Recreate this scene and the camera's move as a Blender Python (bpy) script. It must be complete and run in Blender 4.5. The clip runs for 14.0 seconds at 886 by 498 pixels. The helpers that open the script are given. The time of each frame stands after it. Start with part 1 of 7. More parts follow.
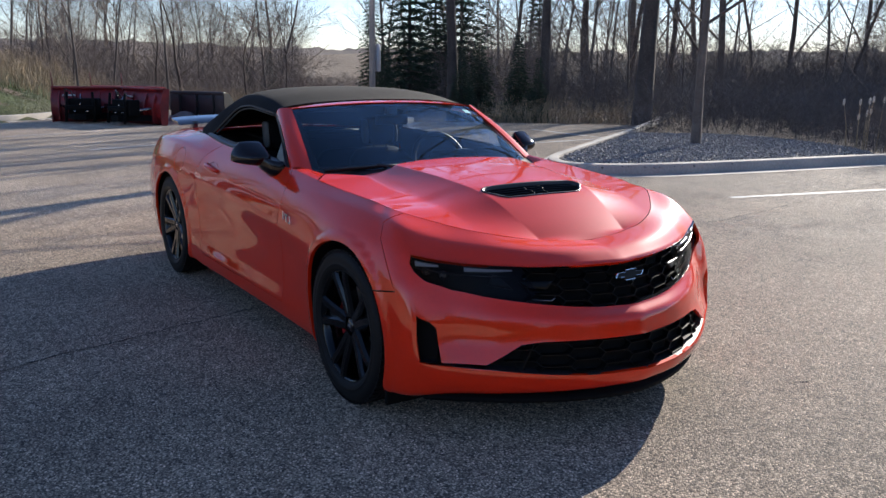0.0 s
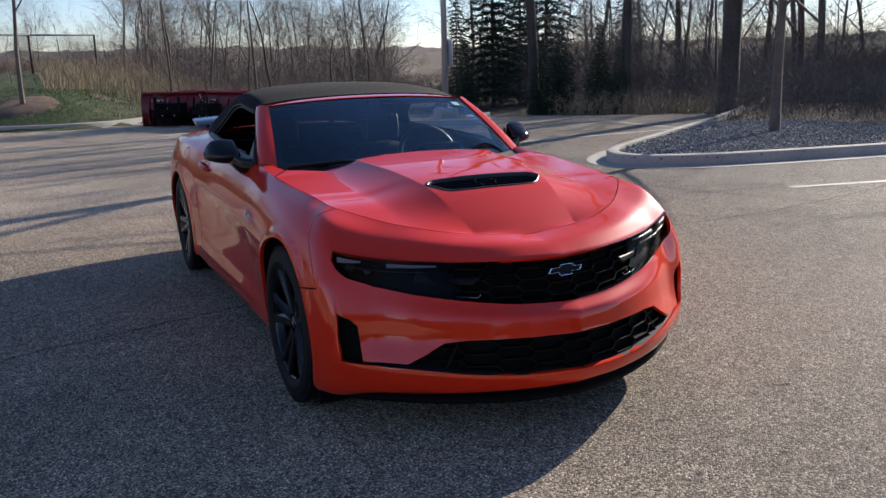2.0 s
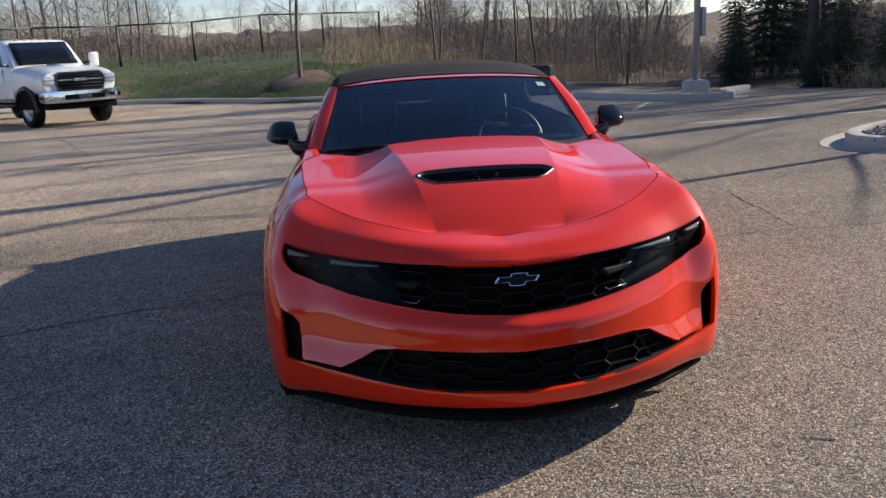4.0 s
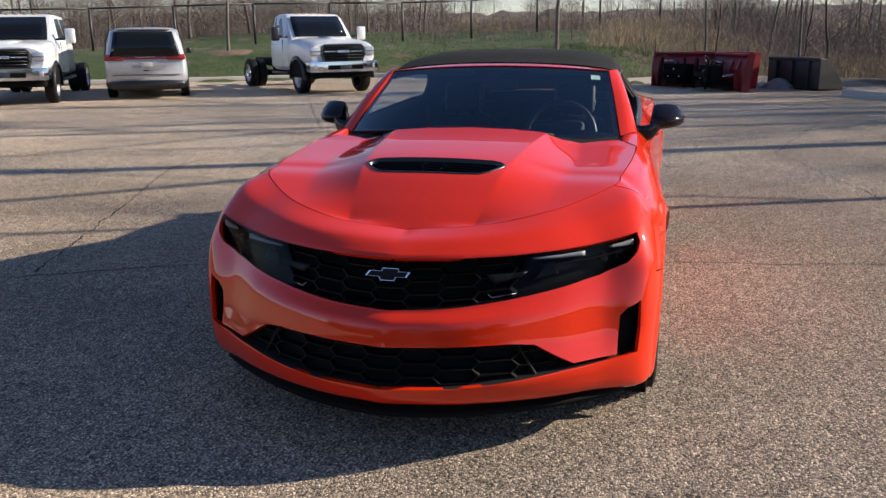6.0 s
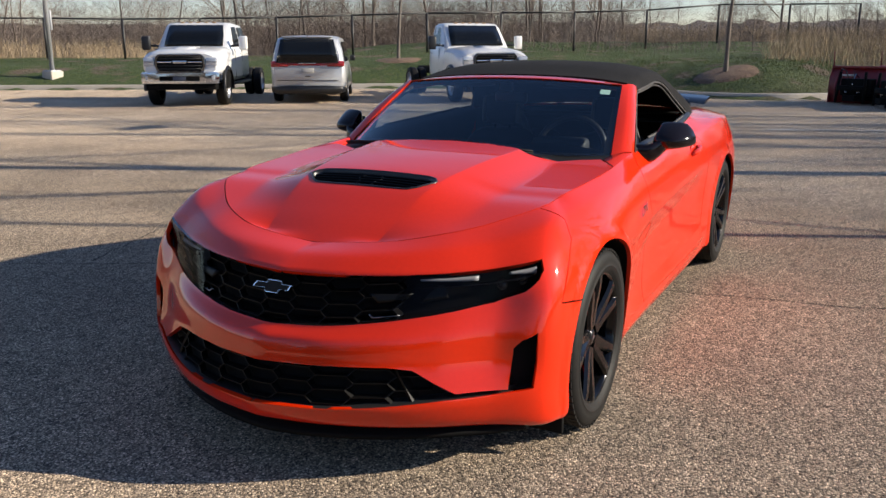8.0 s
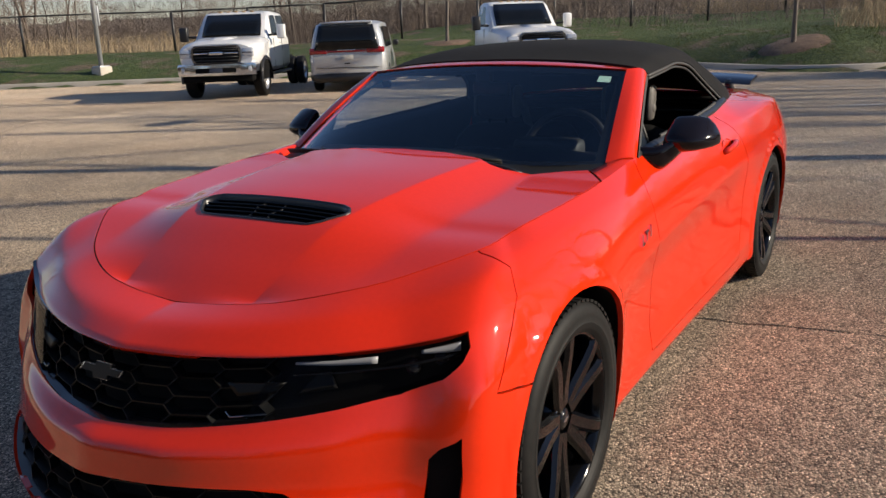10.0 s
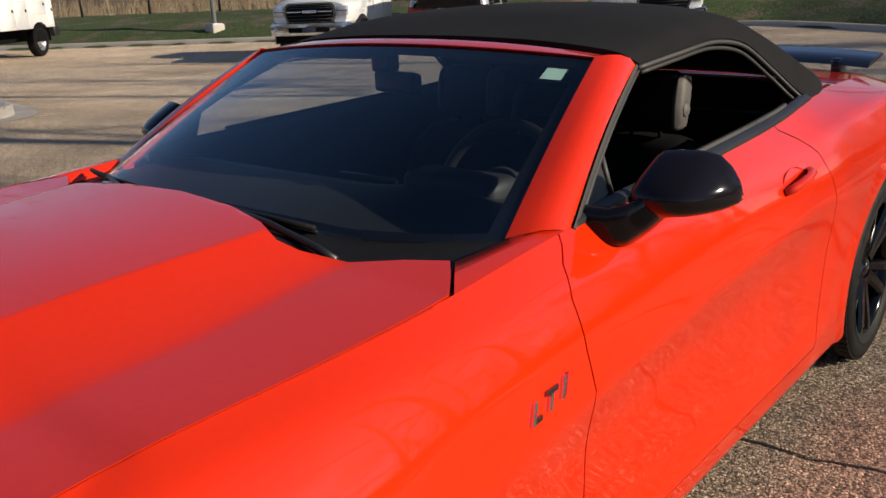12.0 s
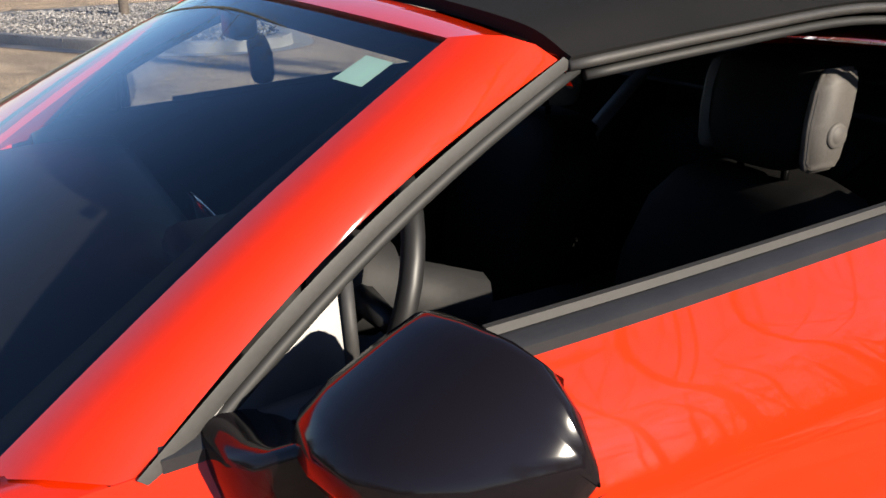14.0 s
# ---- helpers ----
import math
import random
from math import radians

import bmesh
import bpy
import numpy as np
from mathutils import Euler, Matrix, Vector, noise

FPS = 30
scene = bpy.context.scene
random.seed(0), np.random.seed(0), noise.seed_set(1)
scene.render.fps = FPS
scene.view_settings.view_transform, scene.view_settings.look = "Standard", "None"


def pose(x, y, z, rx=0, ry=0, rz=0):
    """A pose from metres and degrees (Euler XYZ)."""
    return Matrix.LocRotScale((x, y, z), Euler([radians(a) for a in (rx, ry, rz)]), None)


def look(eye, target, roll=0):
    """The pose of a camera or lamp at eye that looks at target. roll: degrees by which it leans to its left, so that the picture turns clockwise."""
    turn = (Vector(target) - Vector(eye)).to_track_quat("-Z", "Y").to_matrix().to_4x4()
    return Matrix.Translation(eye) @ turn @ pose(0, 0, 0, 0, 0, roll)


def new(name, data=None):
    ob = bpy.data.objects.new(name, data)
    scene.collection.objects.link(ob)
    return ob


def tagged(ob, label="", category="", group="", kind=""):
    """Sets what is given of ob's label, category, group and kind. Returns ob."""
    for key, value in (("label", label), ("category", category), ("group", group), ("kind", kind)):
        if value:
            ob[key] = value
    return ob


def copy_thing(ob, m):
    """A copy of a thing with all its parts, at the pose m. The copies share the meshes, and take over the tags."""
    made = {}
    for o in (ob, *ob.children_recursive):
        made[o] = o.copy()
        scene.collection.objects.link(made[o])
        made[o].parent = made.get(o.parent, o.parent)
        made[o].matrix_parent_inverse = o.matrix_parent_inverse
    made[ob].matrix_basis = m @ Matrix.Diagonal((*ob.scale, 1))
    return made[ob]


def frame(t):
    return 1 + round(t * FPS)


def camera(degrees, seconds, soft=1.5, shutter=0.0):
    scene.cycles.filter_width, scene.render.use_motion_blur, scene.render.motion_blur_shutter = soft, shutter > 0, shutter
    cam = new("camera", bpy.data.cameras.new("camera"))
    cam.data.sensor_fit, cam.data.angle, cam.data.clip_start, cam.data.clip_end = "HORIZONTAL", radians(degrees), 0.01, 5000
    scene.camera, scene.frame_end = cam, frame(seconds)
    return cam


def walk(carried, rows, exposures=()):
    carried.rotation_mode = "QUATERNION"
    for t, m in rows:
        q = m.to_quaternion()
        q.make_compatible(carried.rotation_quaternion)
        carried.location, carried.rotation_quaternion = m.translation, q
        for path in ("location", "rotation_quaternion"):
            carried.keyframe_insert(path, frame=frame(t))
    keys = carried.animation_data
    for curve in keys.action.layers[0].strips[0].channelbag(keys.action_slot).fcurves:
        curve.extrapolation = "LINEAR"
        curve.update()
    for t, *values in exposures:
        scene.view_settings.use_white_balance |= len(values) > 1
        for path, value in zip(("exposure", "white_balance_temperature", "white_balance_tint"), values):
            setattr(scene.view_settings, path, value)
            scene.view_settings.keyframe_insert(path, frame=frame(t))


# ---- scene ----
cam = camera(55.8, 14.0)
METRES, EYE, TILT, LEAN, TURN = 8.345, 1.4775, 0.0, 0.0, 57.34
ROWS = [
    (0.0, 0.0, 0.0, 0.0, 0.14, -12.26, -0.63),
    (0.5, -0.0001, -0.0001, 0.0001, -0.07, -12.2, -0.46),
    (1.0, 0.0114, 0.0006, -0.0002, 0.65, -12.21, 0.04),
    (1.5, 0.0515, 0.0054, -0.0011, 3.71, -12.39, 0.46),
    (2.0, 0.0839, 0.0173, -0.0035, 6.93, -12.49, 1.41),
    (2.5, 0.1178, 0.0362, -0.0031, 11.07, -12.79, 1.8),
    (3.0, 0.1522, 0.05, -0.0034, 16.27, -13.12, 2.15),
    (5.5, 0.323, 0.1598, -0.0023, 41.52, -14.38, 1.3),
    (6.0, 0.3482, 0.1937, -0.0037, 46.64, -14.48, 0.58),
    (6.5, 0.3733, 0.2242, -0.0046, 51.54, -14.77, 0.78),
    (7.0, 0.3946, 0.2552, -0.0028, 55.82, -14.56, 0.64),
    (7.5, 0.4014, 0.2807, -0.0047, 58.08, -14.1, -0.03),
    (8.0, 0.4082, 0.297, -0.0039, 59.48, -13.8, 0.08),
    (10.5, 0.3176, 0.4339, -0.0063, 65.13, -15.41, 1.92),
    (11.0, 0.2809, 0.4715, -0.0084, 67.17, -15.85, 1.17),
    (11.5, 0.2529, 0.5085, -0.0106, 68.87, -16.62, 1.98),
    (12.0, 0.2301, 0.5446, -0.0088, 72.80, -17.32, 2.35),
    (12.5, 0.2019, 0.5751, -0.0114, 76.36, -18.13, 1.88),
    (13.0, 0.1766, 0.6027, -0.0131, 80.07, -19.04, 2.33),
    (13.5, 0.1496, 0.6374, -0.0135, 87.13, -19.82, 3.24),
    (14.0, 0.1229, 0.6618, -0.0168, 95.12, -20.49, 2.17),
]
walk(cam, [(t, pose(3.119, -2.463, EYE, TILT, LEAN, TURN) @ pose(METRES * x, METRES * y, METRES * z, 90 + pitch, roll, yaw)) for t, x, y, z, yaw, pitch, roll in ROWS],
     [(0.0, 1.25, 5950, 11), (2.0, 1.0, 6050, 11), (3.0, 1.05, 6150, 11), (5.5, 1.05, 6300, 11), (8.0, 0.95, 6450, 10), (10.5, 0.55, 6700, 10), (11.5, 0.38, 6750, 10), (12.5, 0.52, 6700, 10), (14.0, 1.02, 6500, 10)])

# ---- light: a low sun, clear sky
world = bpy.data.worlds.new("world")
scene.world = world
world.use_nodes = True
nt = world.node_tree
sky = nt.nodes.new("ShaderNodeTexSky")
sky.sky_type, sky.sun_disc = "NISHITA", False
SUN_EL, SUN_AZ = 22.5, 113.0                     # height, and bearing from +x towards +y
sky.sun_elevation, sky.sun_rotation = radians(SUN_EL), radians(90 - SUN_AZ)
sky.air_density, sky.dust_density, sky.ozone_density = 1.0, 0.05, 3.0
clear = nt.nodes.new("ShaderNodeMix")
clear.data_type, clear.blend_type = "RGBA", "MULTIPLY"
clear.inputs["Factor"].default_value, clear.inputs["B"].default_value = 1.0, (1.0, 0.95, 1.05, 1)
nt.links.new(sky.outputs[0], clear.inputs["A"])
nt.links.new(clear.outputs["Result"], nt.nodes["Background"].inputs[0])
nt.nodes["Background"].inputs[1].default_value = 0.072
sun = new("sun", bpy.data.lights.new("sun", "SUN"))
sun.data.energy, sun.data.angle, sun.data.color = 5.0, radians(0.53), (1.0, 0.89, 0.73)
sun.matrix_world = look((30 * math.cos(radians(SUN_AZ)) * math.cos(radians(SUN_EL)), 30 * math.sin(radians(SUN_AZ)) * math.cos(radians(SUN_EL)), 30 * math.sin(radians(SUN_EL))), (0, 0, 0))

def simple(name, c, rough=.5, metal=0.0, coat=0.0, spec=.5):
    m = bpy.data.materials.new(name); m.use_nodes = True
    b = m.node_tree.nodes["Principled BSDF"]
    b.inputs["Base Color"].default_value = (*c, 1); b.inputs["Roughness"].default_value = rough; b.inputs["Metallic"].default_value = metal
    b.inputs["Coat Weight"].default_value = coat; b.inputs["Coat Roughness"].default_value = .112; b.inputs["Specular IOR Level"].default_value = spec
    return m


def noisy(name, c1, c2, scale, rough=.6, bump=.1, detail=6, scale2=None, metal=0.0, coat=0.0, dist=.01):
    """Two tones mixed by noise at two scales, with fine relief."""
    m = simple(name, c1, rough, metal, coat)
    n, l = m.node_tree.nodes, m.node_tree.links
    b = n["Principled BSDF"]
    tc = n.new("ShaderNodeTexCoord")
    a = n.new("ShaderNodeTexNoise"); a.inputs["Scale"].default_value = scale; a.inputs["Detail"].default_value = detail
    a2 = n.new("ShaderNodeTexNoise"); a2.inputs["Scale"].default_value = scale2 or scale * .08; a2.inputs["Detail"].default_value = 3
    l.new(tc.outputs["Object"], a.inputs["Vector"]); l.new(tc.outputs["Object"], a2.inputs["Vector"])
    mx = n.new("ShaderNodeMath"); mx.operation = "ADD"
    l.new(a.outputs["Fac"], mx.inputs[0]); l.new(a2.outputs["Fac"], mx.inputs[1])
    rp = n.new("ShaderNodeMapRange"); rp.inputs["From Min"].default_value = .75; rp.inputs["From Max"].default_value = 1.25
    l.new(mx.outputs[0], rp.inputs["Value"])
    mix = n.new("ShaderNodeMix"); mix.data_type = "RGBA"
    mix.inputs["A"].default_value = (*c1, 1); mix.inputs["B"].default_value = (*c2, 1)
    l.new(rp.outputs[0], mix.inputs["Factor"]); l.new(mix.outputs["Result"], b.inputs["Base Color"])
    if bump:
        bp = n.new("ShaderNodeBump"); bp.inputs["Strength"].default_value = bump; bp.inputs["Distance"].default_value = dist
        l.new(a.outputs["Fac"], bp.inputs["Height"]); l.new(bp.outputs[0], b.inputs["Normal"])
    return m


def pane(name, tint, rough=0.0, ior=1.5, gloss=(1, 1, 1)):
    """Thin glass: clear straight through, with a mirror gloss by Fresnel."""
    m = bpy.data.materials.new(name); m.use_nodes = True
    n, l = m.node_tree.nodes, m.node_tree.links
    n.clear()
    out = n.new("ShaderNodeOutputMaterial"); t = n.new("ShaderNodeBsdfTransparent"); g = n.new("ShaderNodeBsdfGlossy"); x = n.new("ShaderNodeMixShader"); f = n.new("ShaderNodeFresnel")
    t.inputs[0].default_value = (*tint, 1); g.inputs["Color"].default_value = (*gloss, 1); g.inputs["Roughness"].default_value = rough; f.inputs["IOR"].default_value = ior
    l.new(f.outputs[0], x.inputs[0]); l.new(t.outputs[0], x.inputs[1]); l.new(g.outputs[0], x.inputs[2]); l.new(x.outputs[0], out.inputs[0])
    return m


red_paint = noisy("red_paint", (.66, .023, .001), (.62, .0215, .0009), 900, .45, 0, coat=1.0)
red_paint.node_tree.nodes["Principled BSDF"].inputs["Specular IOR Level"].default_value = .03
red_paint.node_tree.nodes["Principled BSDF"].inputs["Coat IOR"].default_value = 1.58
red_paint.node_tree.nodes["Principled BSDF"].inputs["Coat Roughness"].default_value = .03
black_plastic = noisy("black_plastic", (.013, .013, .014), (.018, .018, .019), 300, .38, .05, dist=.001)
gloss_black = simple("gloss_black", (.006, .006, .007), .12, 0, .6)
mirror_black = simple("mirror_black", (.008, .006, .0075), .10, 0, 0, .36)
mesh_black = simple("mesh_black", (.003, .003, .003), .45, spec=.2)
matte_black = simple("matte_black", (.004, .004, .004), .85, spec=.15)
cowl_black = noisy("cowl_black", (.005, .005, .0055), (.009, .009, .0095), 120, .55, .1, dist=.002)
cowl_black.node_tree.nodes["Principled BSDF"].inputs["Specular IOR Level"].default_value = .25
wiper_black = simple("wiper_black", (.012, .012, .012), .4)
rubber = noisy("tyre_rubber", (.005, .005, .0054), (.010, .0095, .009), 60, .62, .15, dist=.002)
rubber.node_tree.nodes["Principled BSDF"].inputs["Specular IOR Level"].default_value = .2
wheel_black = simple("wheel_black", (.003, .003, .0035), .11, spec=.36)
# grey for the highlight painted along the black rim's lip
rim_glint_grey = simple("rim_edge", (.10, .10, .105), .25, 0, .5)
chrome = simple("chrome", (.80, .80, .82), .08, 1)
chrome_dark = simple("dark_chrome", (.25, .25, .26), .15, 1)
steel = noisy("brake_steel", (.30, .29, .28), (.22, .21, .20), 40, .4, .05, metal=1)
caliper_red = simple("caliper_red", (.55, .01, .012), .3, 0, .5)
lamp_white = simple("lamp_white", (.55, .56, .58), .25)
bezel_dark = simple("bezel_grey", (.02, .02, .021), .3, .3)
lens_dark = simple("projector_glass", (.03, .03, .035), .05, 0, 1)
clear_cover = pane("lamp_cover", (.48, .49, .52), ior=1.2, gloss=(.6, .6, .6))
screen_glass = pane("windscreen_glass", (.56, .64, .68), ior=1.62, gloss=(.74, .90, 1.0))
seal_grey = noisy("rubber_grey", (.042, .040, .039), (.032, .031, .030), 200, .6, .05, dist=.001)
seal_dark = simple("rubber_dark", (.02, .02, .02), .6)
trim_grey = noisy("trim_grey", (.022, .022, .024), (.016, .016, .018), 300, .42, .05, dist=.001)
fabric_black = noisy("soft_top_fabric", (.0062, .0062, .007), (.0112, .0108, .011), 900, .95, .35, scale2=4, dist=.001)
fabric_black.node_tree.nodes["Principled BSDF"].inputs["Specular IOR Level"].default_value = .22
mirror_silver = simple("mirror_silver", (.9, .9, .9), .02, 1)
interior_dark = noisy("interior_plastic", (.012, .012, .013), (.018, .017, .017), 200, .7, .1, dist=.001)
dash_black = noisy("dash_plastic", (.014, .014, .0145), (.019, .0185, .018), 400, .6, .1, dist=.001)
leather_black = simple("leather_black", (.015, .015, .016), .45)
leather_grey = noisy("leather_dark", (.004, .0038, .0038), (.007, .0066, .0064), 250, .7, .15, dist=.001)
leather_grey.node_tree.nodes["Principled BSDF"].inputs["Specular IOR Level"].default_value = .15
# grey for visors and belt; on the headrest sides it paints in sunlight
leather_light = noisy("leather_grey", (.11, .10, .092), (.085, .078, .072), 250, .6, .15, dist=.001)
sticker_white = simple("sticker_paper", (.55, .75, .68), .5)


# ---- ground materials
def asphalt_mat():
    m = simple("asphalt", (.1, .1, .1), .85)
    n, l = m.node_tree.nodes, m.node_tree.links
    b = n["Principled BSDF"]
    g = n.new("ShaderNodeNewGeometry")
    vor = n.new("ShaderNodeTexVoronoi"); vor.inputs["Scale"].default_value = 132
    l.new(g.outputs["Position"], vor.inputs["Vector"])
    n1 = n.new("ShaderNodeTexNoise"); n1.inputs["Scale"].default_value = 260; n1.inputs["Detail"].default_value = 4
    n2 = n.new("ShaderNodeTexNoise"); n2.inputs["Scale"].default_value = .55; n2.inputs["Detail"].default_value = 6; n2.inputs["Roughness"].default_value = .65
    n3 = n.new("ShaderNodeTexNoise"); n3.inputs["Scale"].default_value = 14; n3.inputs["Detail"].default_value = 5
    for q in (n1, n2, n3):
        l.new(g.outputs["Position"], q.inputs["Vector"])
    # stones of mixed tone in a dark binder
    ramp = n.new("ShaderNodeValToRGB")
    e = ramp.color_ramp.elements
    e[0].position, e[0].color = 0.0, (0.062, 0.055, 0.048, 1)
    e[1].position, e[1].color = 1.0, (0.700, 0.610, 0.478, 1)
    for p, c in ((.22, (0.154, 0.134, 0.109, 1)), (.55, (0.278, 0.236, 0.184, 1)), (.80, (0.402, 0.340, 0.262, 1)), (.93, (0.515, 0.445, 0.340, 1))):
        x = ramp.color_ramp.elements.new(p); x.color = c
    sep = n.new("ShaderNodeSeparateColor"); l.new(vor.outputs["Color"], sep.inputs[0])
    l.new(sep.outputs[0], ramp.inputs[0])
    gap = n.new("ShaderNodeMapRange"); gap.inputs["From Min"].default_value = .28; gap.inputs["From Max"].default_value = .62; gap.inputs["To Min"].default_value = 1.55; gap.inputs["To Max"].default_value = .72
    l.new(vor.outputs["Distance"], gap.inputs["Value"])
    big = n.new("ShaderNodeMapRange"); big.inputs["From Min"].default_value = .3; big.inputs["From Max"].default_value = .7; big.inputs["To Min"].default_value = .78; big.inputs["To Max"].default_value = 1.22
    l.new(n2.outputs["Fac"], big.inputs["Value"])
    mid = n.new("ShaderNodeMapRange"); mid.inputs["From Min"].default_value = .3; mid.inputs["From Max"].default_value = .7; mid.inputs["To Min"].default_value = .82; mid.inputs["To Max"].default_value = 1.15
    l.new(n3.outputs["Fac"], mid.inputs["Value"])
    # the drive lane towards the bank is paler than the stalls, by position
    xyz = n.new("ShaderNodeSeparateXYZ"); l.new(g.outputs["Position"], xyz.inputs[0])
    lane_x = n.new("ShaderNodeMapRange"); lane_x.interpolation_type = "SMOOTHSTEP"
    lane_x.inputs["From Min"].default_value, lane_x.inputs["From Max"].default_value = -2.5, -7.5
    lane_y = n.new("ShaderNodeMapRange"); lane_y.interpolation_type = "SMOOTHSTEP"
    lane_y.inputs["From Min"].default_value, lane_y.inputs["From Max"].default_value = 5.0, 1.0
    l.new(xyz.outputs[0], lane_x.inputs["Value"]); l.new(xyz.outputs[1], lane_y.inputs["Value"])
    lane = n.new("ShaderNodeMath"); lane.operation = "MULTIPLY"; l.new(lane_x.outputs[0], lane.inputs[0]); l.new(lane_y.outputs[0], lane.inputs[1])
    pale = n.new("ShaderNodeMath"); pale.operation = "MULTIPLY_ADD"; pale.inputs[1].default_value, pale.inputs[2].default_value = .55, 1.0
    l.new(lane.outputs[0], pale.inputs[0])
    area_tone = n.new("ShaderNodeMath"); area_tone.operation = "MULTIPLY"; l.new(big.outputs[0], area_tone.inputs[0]); l.new(pale.outputs[0], area_tone.inputs[1])
    a = n.new("ShaderNodeMath"); a.operation = "MULTIPLY"; l.new(gap.outputs[0], a.inputs[0]); l.new(area_tone.outputs[0], a.inputs[1])
    c = n.new("ShaderNodeMath"); c.operation = "MULTIPLY"; l.new(a.outputs[0], c.inputs[0]); l.new(mid.outputs[0], c.inputs[1])
    mul = n.new("ShaderNodeVectorMath"); mul.operation = "SCALE"
    l.new(ramp.outputs[0], mul.inputs[0]); l.new(c.outputs[0], mul.inputs["Scale"])
    # reddish dusty patches
    tint = n.new("ShaderNodeMix"); tint.data_type = "RGBA"; tint.blend_type = "MULTIPLY"
    tint.inputs["B"].default_value = (1.12, .94, .80, 1)
    n4 = n.new("ShaderNodeTexNoise"); n4.inputs["Scale"].default_value = .22; n4.inputs["Detail"].default_value = 4
    l.new(g.outputs["Position"], n4.inputs["Vector"]); l.new(n4.outputs["Fac"], tint.inputs["Factor"])
    l.new(mul.outputs[0], tint.inputs["A"]); l.new(tint.outputs["Result"], b.inputs["Base Color"])
    h = n.new("ShaderNodeMath"); h.operation = "ADD"; l.new(gap.outputs[0], h.inputs[0]); l.new(n1.outputs["Fac"], h.inputs[1])
    b.inputs["Diffuse Roughness"].default_value = .5; b.inputs["Specular IOR Level"].default_value = .14
    bp = n.new("ShaderNodeBump"); bp.inputs["Strength"].default_value = .65; bp.inputs["Distance"].default_value = .004
    l.new(h.outputs[0], bp.inputs["Height"]); l.new(bp.outputs[0], b.inputs["Normal"])
    return m


asphalt = asphalt_mat()


def ground_material():
    m = simple("bank_and_litter", (.1, .1, .05), .95)
    n, l = m.node_tree.nodes, m.node_tree.links
    b = n["Principled BSDF"]
    g = n.new("ShaderNodeNewGeometry")
    at = n.new("ShaderNodeAttribute"); at.attribute_name = "lawn"
    fine = n.new("ShaderNodeTexNoise"); fine.inputs["Scale"].default_value = 9; fine.inputs["Detail"].default_value = 8; fine.inputs["Roughness"].default_value = .75
    big = n.new("ShaderNodeTexNoise"); big.inputs["Scale"].default_value = .9; big.inputs["Detail"].default_value = 5
    for q in (fine, big):
        l.new(g.outputs["Position"], q.inputs["Vector"])

    def ramp(src, stops):
        r = n.new("ShaderNodeValToRGB")
        r.color_ramp.elements[0].position, r.color_ramp.elements[0].color = stops[0]
        r.color_ramp.elements[1].position, r.color_ramp.elements[1].color = stops[-1]
        for p, c in stops[1:-1]:
            r.color_ramp.elements.new(p).color = c
        l.new(src, r.inputs[0])
        return r
    green = ramp(fine.outputs["Fac"], [(.30, (.008, .018, .003, 1)), (.46, (.034, .062, .009, 1)), (.60, (.070, .098, .018, 1)), (.75, (.17, .145, .06, 1))])
    brown = ramp(fine.outputs["Fac"], [(.28, (.045, .032, .022, 1)), (.5, (.12, .085, .055, 1)), (.72, (.25, .19, .125, 1))])
    patch = n.new("ShaderNodeMapRange"); patch.inputs["From Min"].default_value = .54; patch.inputs["From Max"].default_value = .66
    l.new(big.outputs["Fac"], patch.inputs["Value"])
    m1 = n.new("ShaderNodeMix"); m1.data_type = "RGBA"
    l.new(patch.outputs[0], m1.inputs["Factor"]); l.new(green.outputs[0], m1.inputs["A"]); l.new(brown.outputs[0], m1.inputs["B"])
    m2 = n.new("ShaderNodeMix"); m2.data_type = "RGBA"
    l.new(at.outputs["Fac"], m2.inputs["Factor"]); l.new(brown.outputs[0], m2.inputs["A"]); l.new(m1.outputs["Result"], m2.inputs["B"])
    l.new(m2.outputs["Result"], b.inputs["Base Color"])
    bp = n.new("ShaderNodeBump"); bp.inputs["Strength"].default_value = 1.0; bp.inputs["Distance"].default_value = .12
    l.new(fine.outputs["Fac"], bp.inputs["Height"]); l.new(bp.outputs[0], b.inputs["Normal"])
    return m


ground_mat = ground_material()


def by_island(name, cols, rough=.9):
    """Each loose piece of a mass takes its own tone."""
    m = simple(name, cols[0], rough)
    n, l = m.node_tree.nodes, m.node_tree.links
    g = n.new("ShaderNodeNewGeometry"); r = n.new("ShaderNodeValToRGB")
    r.color_ramp.elements[0].color = (*cols[0], 1); r.color_ramp.elements[1].color = (*cols[-1], 1)
    for k, c in enumerate(cols[1:-1]):
        r.color_ramp.elements.new((k + 1) / (len(cols) - 1)).color = (*c, 1)
    l.new(g.outputs["Random Per Island"], r.inputs[0]); l.new(r.outputs[0], n["Principled BSDF"].inputs["Base Color"])
    return m


concrete = noisy("kerb_concrete", (.46, .42, .36), (.34, .31, .27), 30, .9, .25, scale2=1.2, dist=.004)
gravel_bed = noisy("gravel_bed", (.15, .142, .134), (.26, .245, .225), 60, .9, .6, scale2=3, dist=.02)
stone_mat = by_island("crushed_stone", [(.16, .155, .15), (.30, .29, .28), (.42, .40, .38), (.24, .22, .21)])
# stone_mat in darker tones, for the island only
stone_grey = by_island("crushed_stone_grey", [(.12, .115, .11), (.20, .19, .18), (.30, .285, .27), (.16, .15, .14)])
line_paint = noisy("line_paint", (.62, .60, .55), (.34, .32, .29), 55, .8, .1, scale2=2.5, dist=.002)
crack_dark = simple("crack_dark", (.012, .011, .010), .95)
fence_black = simple("fence_black", (.012, .012, .013), .5)
